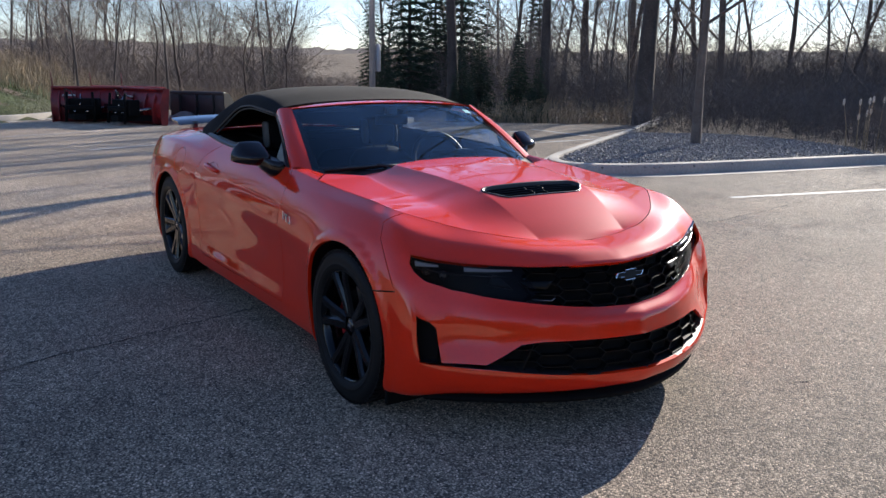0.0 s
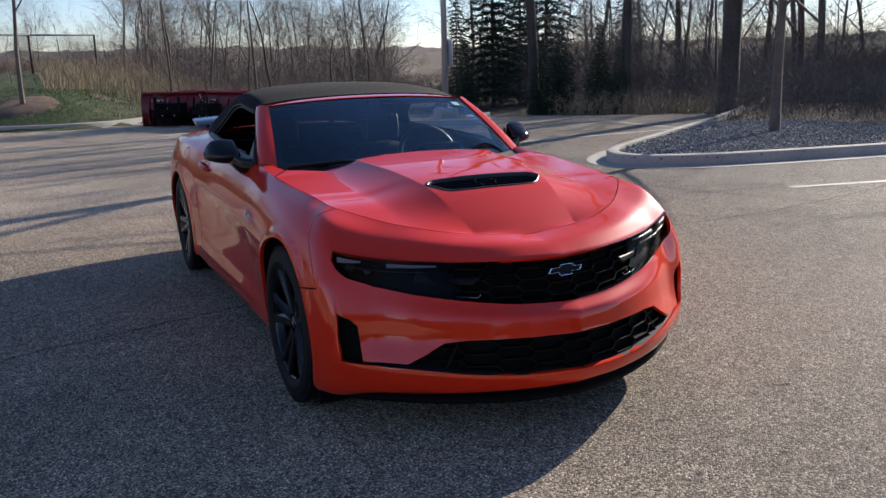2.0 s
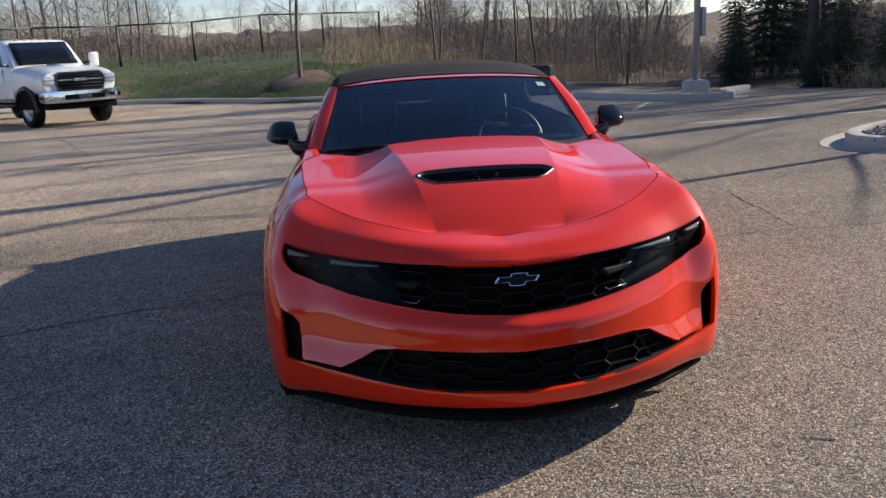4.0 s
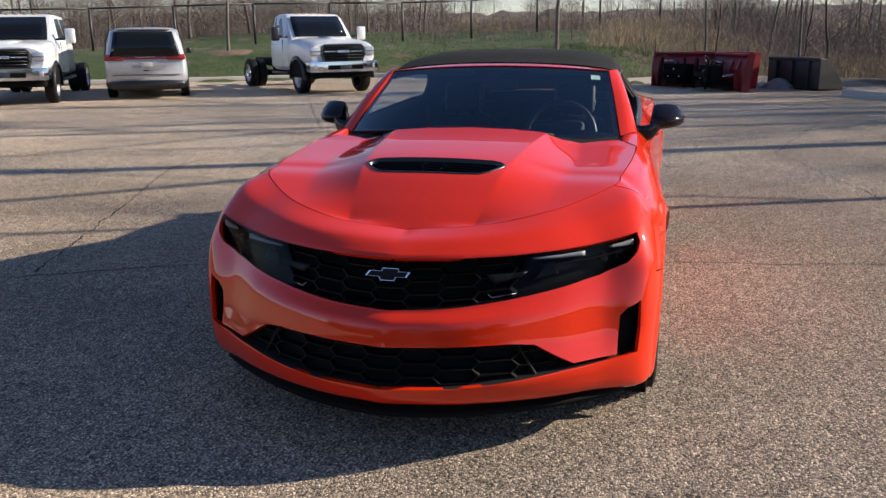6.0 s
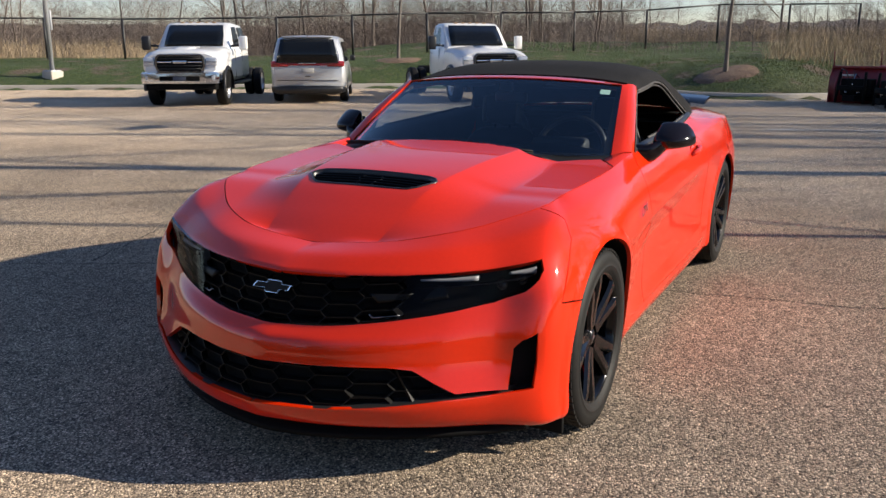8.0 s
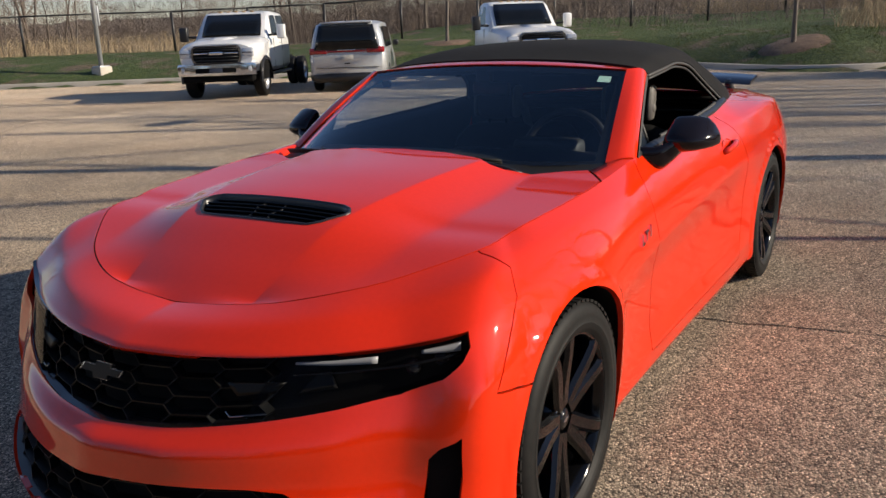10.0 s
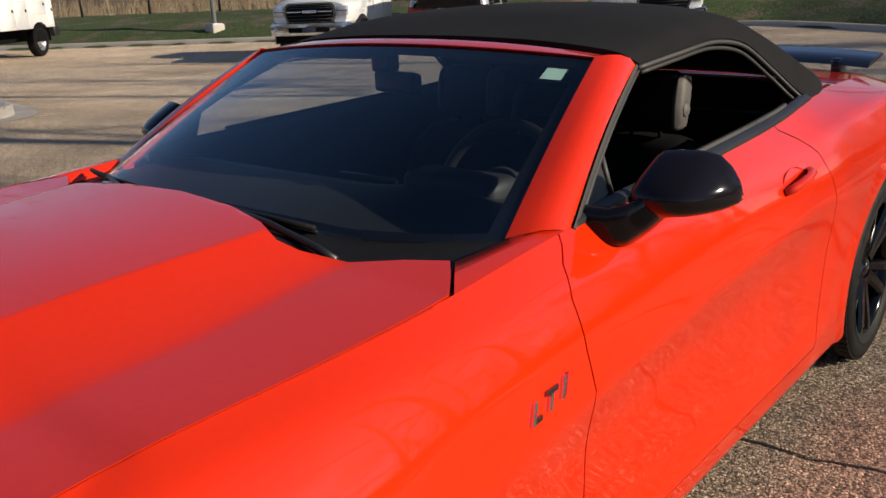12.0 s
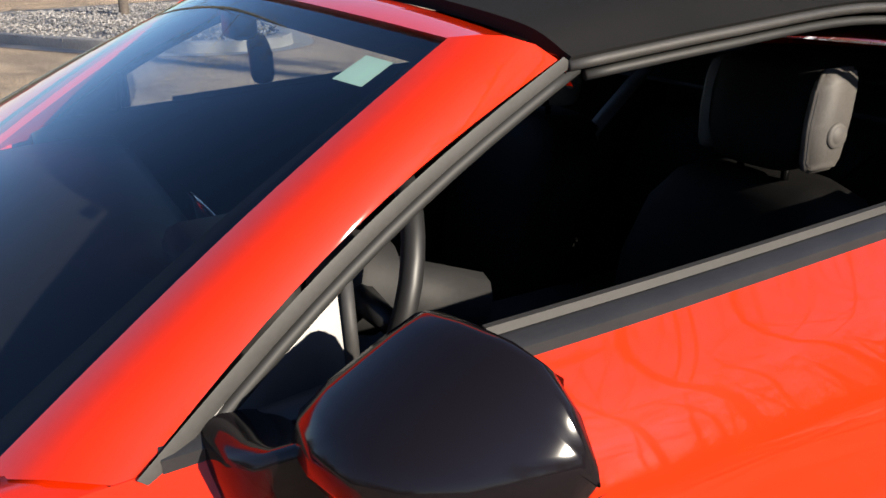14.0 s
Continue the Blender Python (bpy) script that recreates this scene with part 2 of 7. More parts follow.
pole_grey = noisy("galvanised_steel", (.42, .43, .45), (.34, .35, .37), 25, .45, .05, metal=.5, dist=.002)
bark_grey = noisy("bark_grey", (.16, .135, .115), (.09, .075, .063), 35, .95, .6, scale2=4, dist=.01)
bark_brown = noisy("bark_brown", (.11, .085, .068), (.065, .050, .040), 35, .95, .6, scale2=4, dist=.01)
bark_dark = noisy("bark_dark", (.085, .070, .060), (.045, .037, .032), 22, .95, .8, scale2=3, dist=.02)
twig_brown = by_island("twig_brown", [(.15, .112, .088), (.21, .165, .132), (.115, .088, .07)])
twig_grey = by_island("twig_grey", [(.14, .115, .098), (.10, .08, .068), (.18, .15, .125)])
needles = by_island("spruce_needles", [(.016, .030, .017), (.030, .050, .026), (.044, .066, .036)])
brush_brown = by_island("brush_brown", [(.10, .072, .052), (.15, .112, .082), (.068, .050, .039), (.12, .086, .064)])
brush_dark = by_island("brush_dark", [(.105, .090, .082), (.15, .130, .118), (.078, .068, .063)])
woods_brown = by_island("woods_brown", [(.10, .078, .066), (.145, .115, .098), (.075, .06, .052), (.12, .094, .08)])
# lighter brush_brown: the sunlit haze over the far thickets is put into the colour
brush_hazed = by_island("brush_hazed", [(.17, .135, .112), (.23, .185, .155), (.13, .105, .09), (.19, .15, .125)])
dry_grass = by_island("dry_grass", [(.36, .27, .16), (.26, .19, .11), (.44, .34, .21), (.30, .23, .15)])
grass_green = by_island("lawn_blades", [(.050, .085, .010), (.085, .115, .018), (.030, .052, .006), (.14, .12, .04)])
reed_head = noisy("reed_head", (.62, .55, .45), (.48, .40, .30), 60, .95, .3)
mulch = noisy("bark_mulch", (.20, .13, .085), (.10, .062, .042), 45, .95, .9, scale2=5, dist=.03)
far_woods = noisy("far_woods", (.085, .068, .062), (.14, .112, .098), .9, 1.0, .0, scale2=.12)
truck_white = noisy("truck_white", (.78, .78, .77), (.72, .72, .71), 8, .3, 0, coat=.6)
truck_lamp = simple("truck_lamp", (.55, .57, .60), .12, .3, 1)
car_glass = simple("dark_car_glass", (.006, .007, .008), .05, 0, 0, .38)
steel_bright = noisy("bright_steel", (.55, .55, .56), (.40, .40, .41), 12, .3, 0, metal=.8)
amber_lamp = simple("amber_lamp", (.35, .22, .10), .3)
van_silver = noisy("van_silver", (.52, .53, .54), (.48, .49, .50), 300, .32, 0, metal=.35, coat=.7)
tail_red = simple("tail_red", (.30, .008, .012), .12, 0, 1)
bar_grey = simple("plate_grey", (.05, .06, .09), .5)
plow_red = noisy("plow_red", (.22, .012, .016), (.12, .010, .012), 6, .42, .1, scale2=1.5, dist=.004)
plow_red2 = noisy("plow_bright_red", (.50, .02, .02), (.35, .015, .016), 6, .45, .1, scale2=1.5, dist=.004)
pusher_black = noisy("pusher_black", (.018, .018, .020), (.03, .029, .028), 9, .5, .1, scale2=2, dist=.004)

# ---------------------------------------------------------------- helpers for building
def part(name, bm, material, parent, label="", smooth=True):
    me = bpy.data.meshes.new(name)
    bm.to_mesh(me); bm.free()
    for m in (material if isinstance(material, (list, tuple)) else [material]):
        me.materials.append(m)
    if smooth:
        for p in me.polygons:
            p.use_smooth = True
    ob = new(name, me)
    if parent is not None:
        ob.parent = parent
    if label:
        ob["label"] = label
    return ob


def thing(name, label, category, group="", at=None):
    ob = new(name)
    ob.empty_display_size = 0.2
    tagged(ob, label, category, group)
    if at is not None:
        ob.matrix_basis = at
    return ob


def sharpen(bm, degrees=35):
    bm.normal_update()
    for e in bm.edges:
        if len(e.link_faces) == 2 and e.calc_face_angle(0) > radians(degrees):
            e.smooth = False


def bm_box(x0, x1, y0, y1, z0, z1, bevel=0.0, bm=None, segs=2):
    own = bmesh.new()
    bmesh.ops.create_cube(own, size=1)
    for v in own.verts:
        v.co = Vector((x0 + (v.co.x + .5) * (x1 - x0), y0 + (v.co.y + .5) * (y1 - y0), z0 + (v.co.z + .5) * (z1 - z0)))
    if bevel:
        bmesh.ops.bevel(own, geom=own.edges[:], offset=bevel, segments=segs, profile=0.5, affect="EDGES")
    if bm is None:
        return own
    return bm_add(bm, own)


def bm_add(bm, other, m=None):
    """Adds other to bm (other is freed)."""
    me = bpy.data.meshes.new("tmp")
    if m is not None:
        bmesh.ops.transform(other, matrix=m, verts=other.verts)
    other.to_mesh(me); other.free()
    bm.from_mesh(me)
    bpy.data.meshes.remove(me)
    return bm


def bm_lathe(profile, n=48, axis="Y", a0=0.0, a1=2 * math.pi):
    """profile: (radius, height) pairs, turned about an axis."""
    bm = bmesh.new()
    full = abs(a1 - a0 - 2 * math.pi) < 1e-6
    rings = []
    for k in range(n if full else n + 1):
        a = a0 + (a1 - a0) * k / n
        c, s = math.cos(a), math.sin(a)
        ring = []
        for r, h in profile:
            co = (r * c, h, r * s) if axis == "Y" else ((r * c, r * s, h) if axis == "Z" else (h, r * c, r * s))
            ring.append(bm.verts.new(co))
        rings.append(ring)
    m = len(rings)
    for k in range(m if full else m - 1):
        a, b = rings[k], rings[(k + 1) % m]
        for j in range(len(profile) - 1):
            bm.faces.new((a[j], b[j], b[j + 1], a[j + 1]))
    bmesh.ops.remove_doubles(bm, verts=bm.verts, dist=1e-6)
    bmesh.ops.recalc_face_normals(bm, faces=bm.faces)
    return bm


def bm_tube(points, radius, n=8, closed=False, taper=None, caps=True):
    """A round tube along points. radius: one number, or one for each point."""
    pts = [Vector(p) for p in points]
    rad = radius if isinstance(radius, (list, tuple)) else [radius] * len(pts)
    bm = bmesh.new()
    rings = []
    up = Vector((0, 0, 1))
    prev = None
    for i, p in enumerate(pts):
        a = pts[i - 1] if i > 0 else (pts[-1] if closed else p)
        b = pts[(i + 1) % len(pts)] if (i + 1 < len(pts) or closed) else p
        d = (b - a).normalized()
        u = d.cross(up if prev is None else prev)
        if u.length < 1e-4:
            u = d.cross(Vector((1, 0.1, 0)))
        u.normalize(); w = u.cross(d).normalized(); prev = w
        rings.append([bm.verts.new(p + (u * math.cos(2 * math.pi * k / n) + w * math.sin(2 * math.pi * k / n)) * rad[i]) for k in range(n)])
    m = len(rings)
    for i in range(m if closed else m - 1):
        a, b = rings[i], rings[(i + 1) % m]
        for k in range(n):
            bm.faces.new((a[k], a[(k + 1) % n], b[(k + 1) % n], b[k]))
    if caps and not closed:
        bm.faces.new(rings[0][::-1]); bm.faces.new(rings[-1])
    bmesh.ops.recalc_face_normals(bm, faces=bm.faces)
    return bm


def bm_prism(poly, z0, z1, bevel=0.0, segs=2):
    """A flat outline (x, y) drawn up from z0 to z1."""
    bm = bmesh.new()
    lo = [bm.verts.new((x, y, z0)) for x, y in poly]
    hi = [bm.verts.new((x, y, z1)) for x, y in poly]
    bm.faces.new(lo[::-1]); bm.faces.new(hi)
    n = len(poly)
    for k in range(n):
        bm.faces.new((lo[k], lo[(k + 1) % n], hi[(k + 1) % n], hi[k]))
    bmesh.ops.recalc_face_normals(bm, faces=bm.faces)
    if bevel:
        bmesh.ops.bevel(bm, geom=[e for e in bm.edges], offset=bevel, segments=segs, profile=0.5, affect="EDGES")
    return bm


def bm_grid(P, close_v=False):
    """A sheet through an array of places (n, m, 3)."""
    bm = bmesh.new()
    n, m = len(P), len(P[0])
    V = [[bm.verts.new(Vector(p)) for p in row] for row in P]
    for i in range(n - 1):
        for j in range(m if close_v else m - 1):
            k = (j + 1) % m
            bm.faces.new((V[i][j], V[i + 1][j], V[i + 1][k], V[i][k]))
    return bm


def thicken(bm, d):
    """Turns a sheet into a plate of thickness d (against its normals)."""
    bm.normal_update()
    geom = bm.faces[:]
    bmesh.ops.solidify(bm, geom=geom, thickness=d)
    return bm


def mirror_y(bm):
    for v in bm.verts:
        v.co.y = -v.co.y
    bmesh.ops.reverse_faces(bm, faces=bm.faces)
    return bm


# cubic sheets through a net of places
def herm(C, K, q, tight=1.0):
    C = np.asarray(C, float); K = np.asarray(K, float); q = np.clip(np.asarray(q, float), K[0], K[-1])
    n = len(K)
    T = np.zeros_like(C)
    for i in range(n):
        a, b = max(i - 1, 0), min(i + 1, n - 1)
        T[i] = tight * (C[b] - C[a]) / (K[b] - K[a])
    i = np.clip(np.searchsorted(K, q, side="right") - 1, 0, n - 2)
    h = K[i + 1] - K[i]
    u = (q - K[i]) / h
    e = (slice(None),) + (None,) * (C.ndim - 1)
    u_, h_ = u[e], h[e]
    return ((2 * u_**3 - 3 * u_**2 + 1) * C[i] + (u_**3 - 2 * u_**2 + u_) * h_ * T[i]
            + (-2 * u_**3 + 3 * u_**2) * C[i + 1] + (u_**3 - u_**2) * h_ * T[i + 1])


def net_sheet(net, nu, nv, tight=0.9, ku=None):
    """Points (nu, nv, 3) on the sheet through a net of places."""
    net = np.asarray(net, float)
    ku = np.arange(len(net)) if ku is None else np.asarray(ku, float)
    kv = np.arange(net.shape[1])
    A = herm(net, ku, np.linspace(ku[0], ku[-1], nu), tight)
    B = herm(np.swapaxes(A, 0, 1), kv, np.linspace(0, kv[-1], nv), tight)
    return np.swapaxes(B, 0, 1)


def inside(poly, p):
    x, y = p
    n, hit = len(poly), False
    for k in range(n):
        (x0, y0), (x1, y1) = poly[k], poly[(k + 1) % n]
        if (y0 > y) != (y1 > y) and x < (x1 - x0) * (y - y0) / (y1 - y0) + x0:
            hit = not hit
    return hit


def strip(line, w):
    """The outline of a thin strip along a line in the plane."""
    L = [Vector(p) for p in line]
    a, b = [], []
    for i, p in enumerate(L):
        d = (L[min(i + 1, len(L) - 1)] - L[max(i - 1, 0)]).normalized()
        n = Vector((-d.y, d.x)) * w / 2
        a.append(tuple(p + n)); b.append(tuple(p - n))
    return a + b[::-1]


# ---------------------------------------------------------------- the convertible
AXF, AXR, HUB = -0.115, -2.93, 0.345                    # axles, hub height
car = thing("convertible_car", "bright red-orange sports convertible with closed black soft top, parked on asphalt", "car")


def plan(y, k=.62):
    """How far the nose falls back at y: a blunt arrow."""
    return .06 * abs(y) + (k - .078) * y * y


def skin_net():
    """Rows from the sill up to the hood seam and beltline, stations from the nose round to the tail, for the left half."""
    net = []
    rows = [(.70, .155), (.815, .208), (.85, .287), (.803, .418), (.783, .496), (.735, .53), (.657, .698)]
    for q in (0, .04, .25, .47, .66, .83):
        y = q * .86
        st = []
        for r, (x0, z0) in enumerate(rows):
            z = z0 + (.17 * y * y if r == 5 else 0) + (.016 * (y / .7) ** 2 if r == 6 else 0) + (.03 * y * y if r == 2 else 0) + (.05 * y * y if r == 4 else 0)
            z += (.020, .014)[r] * (1 - (y / .75) ** 2) if r < 2 else 0
            yy = y * (.965 if r == 6 else 1.0)
            st.append((x0 - plan(yy, .52 if r == 6 else .60 if r == 5 else .62), yy, z))
        ys = q * .70                                          # the hood seam
        sx = .083 + .377 * (1 - (ys / .724) ** 2.75)
        sz = np.interp(ys, [0, .3, .55, .721], [.750, .775, .817, .873])
        b = Vector(st[6])
        t = Vector((sx, ys, sz))
        mid = (b + t) / 2 + Vector((.016, .006 * q, .012))
        st += [tuple(mid), tuple(t)]
        net.append(st)
    net.append([(.28, .78, .13), (.355, .862, .182), (.39, .870, .30), (.388, .872, .418), (.383, .873, .50), (.352, .867, .63), (.303, .828, .747), (.20, .79, .833), (.083, .724, .873)])
    net.append([(.12, .80, .12), (.17, .890, .165), (.18, .908, .29), (.178, .916, .43), (.172, .918, .54), (.158, .908, .66), (.12, .872, .775), (.04, .812, .85), (-.05, .742, .886)])
    side = [  # x, then y and z of each row
        (-.14, (.80, .15), (.905, .185), (.928, .30), (.938, .44), (.941, .57), (.932, .69), (.898, .79), (.833, .863), (.757, .899)),
        (-.36, (.80, .15), (.895, .18), (.912, .29), (.926, .44), (.934, .57), (.932, .69), (.900, .795), (.845, .873), (.776, .912)),
        (-.60, (.80, .15), (.868, .172), (.884, .27), (.890, .40), (.900, .55), (.918, .67), (.898, .79), (.852, .875), (.787, .928)),
        (-.97, (.80, .15), (.862, .17), (.884, .265), (.868, .355), (.874, .55), (.905, .69), (.884, .795), (.845, .880), (.781, .952)),
        (-1.60, (.80, .15), (.866, .17), (.888, .27), (.866, .345), (.866, .57), (.898, .722), (.876, .82), (.841, .90), (.787, .974)),
        (-2.15, (.80, .15), (.874, .17), (.896, .28), (.878, .345), (.878, .59), (.902, .745), (.874, .838), (.832, .918), (.773, .994)),
        (-2.45, (.80, .15), (.890, .175), (.906, .28), (.908, .40), (.912, .58), (.920, .73), (.897, .825), (.852, .922), (.762, .997)),
        (-2.955, (.80, .16), (.925, .19), (.940, .30), (.946, .43), (.949, .56), (.948, .68), (.930, .795), (.872, .922), (.72, .965)),
        (-3.40, (.78, .17), (.900, .20), (.920, .30), (.932, .43), (.938, .56), (.933, .68), (.906, .79), (.850, .912), (.68, .945)),
    ]
    for x, *r in side:
        net.append([(x, y, z) for y, z in r])
    net.append([(-3.66, .68, .19), (-3.74, .80, .22), (-3.79, .815, .32), (-3.82, .822, .45), (-3.83, .82, .58), (-3.82, .81, .70), (-3.79, .79, .80), (-3.74, .735, .888), (-3.64, .62, .93)])
    net.append([(-3.76, .5, .2), (-3.86, .5, .23), (-3.90, .5, .32), (-3.93, .5, .45), (-3.94, .5, .58), (-3.93, .49, .70), (-3.91, .48, .80), (-3.86, .45, .89), (-3.77, .40, .933)])
    net.append([(-3.80, 0, .2), (-3.90, 0, .23), (-3.94, 0, .32), (-3.965, 0, .45), (-3.975, 0, .58), (-3.97, 0, .70), (-3.95, 0, .80), (-3.90, 0, .89), (-3.81, 0, .936)])
    net = np.array(net)
    f = np.clip((-2.15 - net[:, :, 0]) / .75, 0, 1)           # the tail rises and draws in
    f = f * f * (3 - 2 * f)
    net[:, :, 1] -= .028 * f * (net[:, :, 1] > .3)
    net[:, :, 2] += .045 * f * (np.arange(9) / 8) ** 2
    return net


NET = skin_net()
_d = np.linalg.norm(np.diff(NET[:, 4], axis=0), axis=1)
KS = np.concatenate([[0], np.cumsum(_d)])
FLIP = np.array([1, -1, 1])
NETX = np.concatenate([NET[1:2] * FLIP, NET, NET[-2:-1] * FLIP])     # carried on across the middle
KSX = np.concatenate([[-KS[1]], KS, [2 * KS[-1] - KS[-2]]])
SMAX, TMAX = KS[-1], 0.8
CREASE = {7: [0] * 13 + [.3, .8, .9, .9, .6, 0, 0], 6: [1, 1, 1, 1, 1, .8, .3] + [0] * 13, 5: [.8, .8, .8, .8, .8, .6, .2, 0, 0] + [.3, .7, 1, 1, 1, .5] + [0] * 5, 2: [.6, .6, .6, .6, .6, .5, .3, 0, 0, 0] + [.3, 1, 1, 1, .3] + [0] * 5, 3: [.6, .6, .6, .6, .6, .5, .3, 0, 0, 0] + [.2, .8, .9, .9, .2] + [0] * 5}    # folded lines along the flank


def skin(s, t):
    s, t = np.atleast_1d(s).astype(float), np.clip(np.atleast_1d(t).astype(float), 0, TMAX)
    A = herm(NETX, KSX, s, 1.0)                      # (m, 9, 3)
    T = np.zeros_like(A)
    T[:, 1:-1] = .82 * (A[:, 2:] - A[:, :-2]) / 0.2
    T[:, 0] = (A[:, 1] - A[:, 0]) / .1
    T[:, -1] = (A[:, -1] - A[:, -2]) / .1
    lo, hi = T.copy(), T.copy()
    for r, w in CREASE.items():
        w = np.interp(s, KS, w)[:, None]
        lo[:, r] = T[:, r] * (1 - w) + w * (A[:, r] - A[:, r - 1]) / .1
        hi[:, r] = T[:, r] * (1 - w) + w * (A[:, r + 1] - A[:, r]) / .1
    i = np.clip((t / 0.1).astype(int), 0, 7)
    u = (t / 0.1 - i)[:, None]
    k = np.arange(len(s))
    Q = ((2 * u**3 - 3 * u**2 + 1) * A[k, i] + (u**3 - 2 * u**2 + u) * .1 * hi[k, i]
            + (-2 * u**3 + 3 * u**2) * A[k, i + 1] + (u**3 - u**2) * .1 * lo[k, i + 1])
    for ax in (AXF, AXR):                            # the rolled lip round each wheel arch
        r = np.hypot(Q[:, 0] - ax, Q[:, 2] - .350)
        w = np.clip((.434 - r) / .03, 0, 1)
        Q[:, 1] += .009 * w * w * (3 - 2 * w) * (Q[:, 1] > .78)
    return Q


_S, _T = np.meshgrid(np.linspace(0, SMAX, 500), np.linspace(0, TMAX, 120), indexing="ij")
_P = skin(_S.ravel(), _T.ravel())


def at_skin(axes, a, b):
    """The (s, t) of the skin where two of its coordinates are a and b (axes such as 'yz' on the nose, 'xz' on the flank)."""
    ii = ["xyz".index(c) for c in axes]
    dist = (_P[:, ii[0]] - a) ** 2 + (_P[:, ii[1]] - b) ** 2
    if axes == "yz":
        dist = dist + np.where(_P[:, 0] < -.4, 9, 0)
    if axes == "xz":
        dist = dist + np.where(_P[:, 1] < .5, 9, 0)
    k = int(np.argmin(dist))
    s, t = _S.ravel()[k], _T.ravel()[k]
    for _ in range(6):
        e = 1e-4
        P = skin([s, s + e, s], [t, t, t + e if t < TMAX - e else t - e])[:, ii]
        J = np.column_stack([(P[1] - P[0]) / e, (P[2] - P[0]) / (e if t < TMAX - e else -e)])
        if abs(np.linalg.det(J)) < 1e-4:
            break
        ds = np.linalg.solve(J, np.array([a, b]) - P[0])
        ds = np.clip(ds, -.03, .03)
        s, t = float(np.clip(s + ds[0], 0, SMAX)), float(np.clip(t + ds[1], 0, TMAX))
    return s, t


def front_line(pts):
    return [at_skin("yz", y, z) for y, z in pts]


def flank_line(pts):
    return [at_skin("xz", x, z) for x, z in pts]


def finer(line, step=0.02):
    out = []
    for a, b in zip(line[:-1], line[1:]):
        n = max(1, int(math.hypot(b[0] - a[0], b[1] - a[1]) / step))
        out += [(a[0] + (b[0] - a[0]) * k / n, a[1] + (b[1] - a[1]) * k / n) for k in range(n)]
    return out + [line[-1]]


# openings and seams, in the skin's own plane
band_top = [(0, .694), (.2, .6955), (.4, .699), (.55, .706), (.68, .718), (.77, .734), (.818, .747)]
band_low = [(.832, .715), (.825, .685), (.79, .648), (.70, .613), (.6, .591), (.48, .570), (.35, .552), (.2, .537), (0, .530)]
BAND = front_line(band_top) + front_line(band_low)
BAND[0], BAND[-1] = (-.01, BAND[0][1]), (-.01, BAND[-1][1])
LOWER = front_line([(0, .420), (.25, .422), (.42, .420), (.50, .410), (.56, .372), (.63, .332), (.775, .335), (.79, .325), (.70, .318), (.6, .313), (.47, .302), (.3, .291), (0, .287)])
LOWER[0], LOWER[-1] = (-.01, LOWER[0][1]), (-.01, LOWER[-1][1])
INTAKE = front_line([(.845, .52), (.80, .495), (.775, .468), (.772, .40), (.772, .325), (.80, .325), (.842, .332), (.848, .42)])


def arch(ax):
    pts = []
    for k in range(33):
        a = radians(-22 + 224 * k / 32)
        x, z = ax + .384 * math.cos(a), .350 + .384 * math.sin(a)
        pts.append(at_skin("xz", x, max(z, .2)))
    s0, s1 = at_skin("xz", ax + .342, .2)[0], at_skin("xz", ax - .342, .2)[0]
    return pts + [(s1, -.02), (s0, -.02)]


ARCH_F, ARCH_R = arch(AXF), arch(AXR)
GAP = .0042
seam_bumper = finer([at_skin("xz", .083, .874)] + flank_line([(.088, .84), (.14, .785), (.20, .735), (.265, .67), (.315, .605), (.16, .58)]))
seam_bumper[0] = (seam_bumper[0][0], TMAX + .01)
seam_door_f = finer([at_skin("xz", -.965, .948)] + flank_line([(-.915, .91), (-.885, .86), (-.88, .77), (-.895, .66), (-.908, .5), (-.912, .35), (-.915, .26)]))
seam_door_f[0] = (seam_door_f[0][0], TMAX + .01)
seam_door_r = finer([at_skin("xz", -2.09, .984)] + flank_line([(-2.18, .945), (-2.27, .89), (-2.315, .8), (-2.33, .65), (-2.31, .45), (-2.28, .26)]))
seam_door_r[0] = (seam_door_r[0][0], TMAX + .01)
seam_sill = finer(flank_line([(-.915, .26), (-1.4, .258), (-1.9, .258), (-2.28, .26)]))
seam_tail = finer([(at_skin("xz", -3.52, .9)[0], TMAX + .01)] + flank_line([(-3.52, .8), (-3.5, .65), (-3.42, .5), (-3.32, .42)]))
fuel = [at_skin("xz", -2.70 + .105 * math.cos(2 * math.pi * k / 28), .835 + .085 * math.sin(2 * math.pi * k / 28)) for k in range(28)]
SEAMS = [strip(L, GAP) for L in (seam_bumper, seam_door_f, seam_door_r, seam_sill, seam_tail)]
FUEL_RING = [strip(fuel + fuel[:1], .004)]
HOLES = [BAND, LOWER, INTAKE, ARCH_F, ARCH_R]


def s_on(line, t):
    """The s of a nearly upright line at height t."""
    L = sorted(line, key=lambda p: p[1])
    return float(np.interp(t, [p[1] for p in L], [p[0] for p in L]))


def region(s, t):
    if s < s_on(seam_bumper, t):
        return "front_bumper"
    if s < s_on(seam_door_f, t):
        return "fender"
    if s < s_on(seam_door_r, t):
        return "door" if t > np.interp(s, [p[0] for p in seam_sill], [p[1] for p in seam_sill]) else "rocker"
    return "rear_quarter" if s < s_on(seam_tail, t) else "rear_bumper"


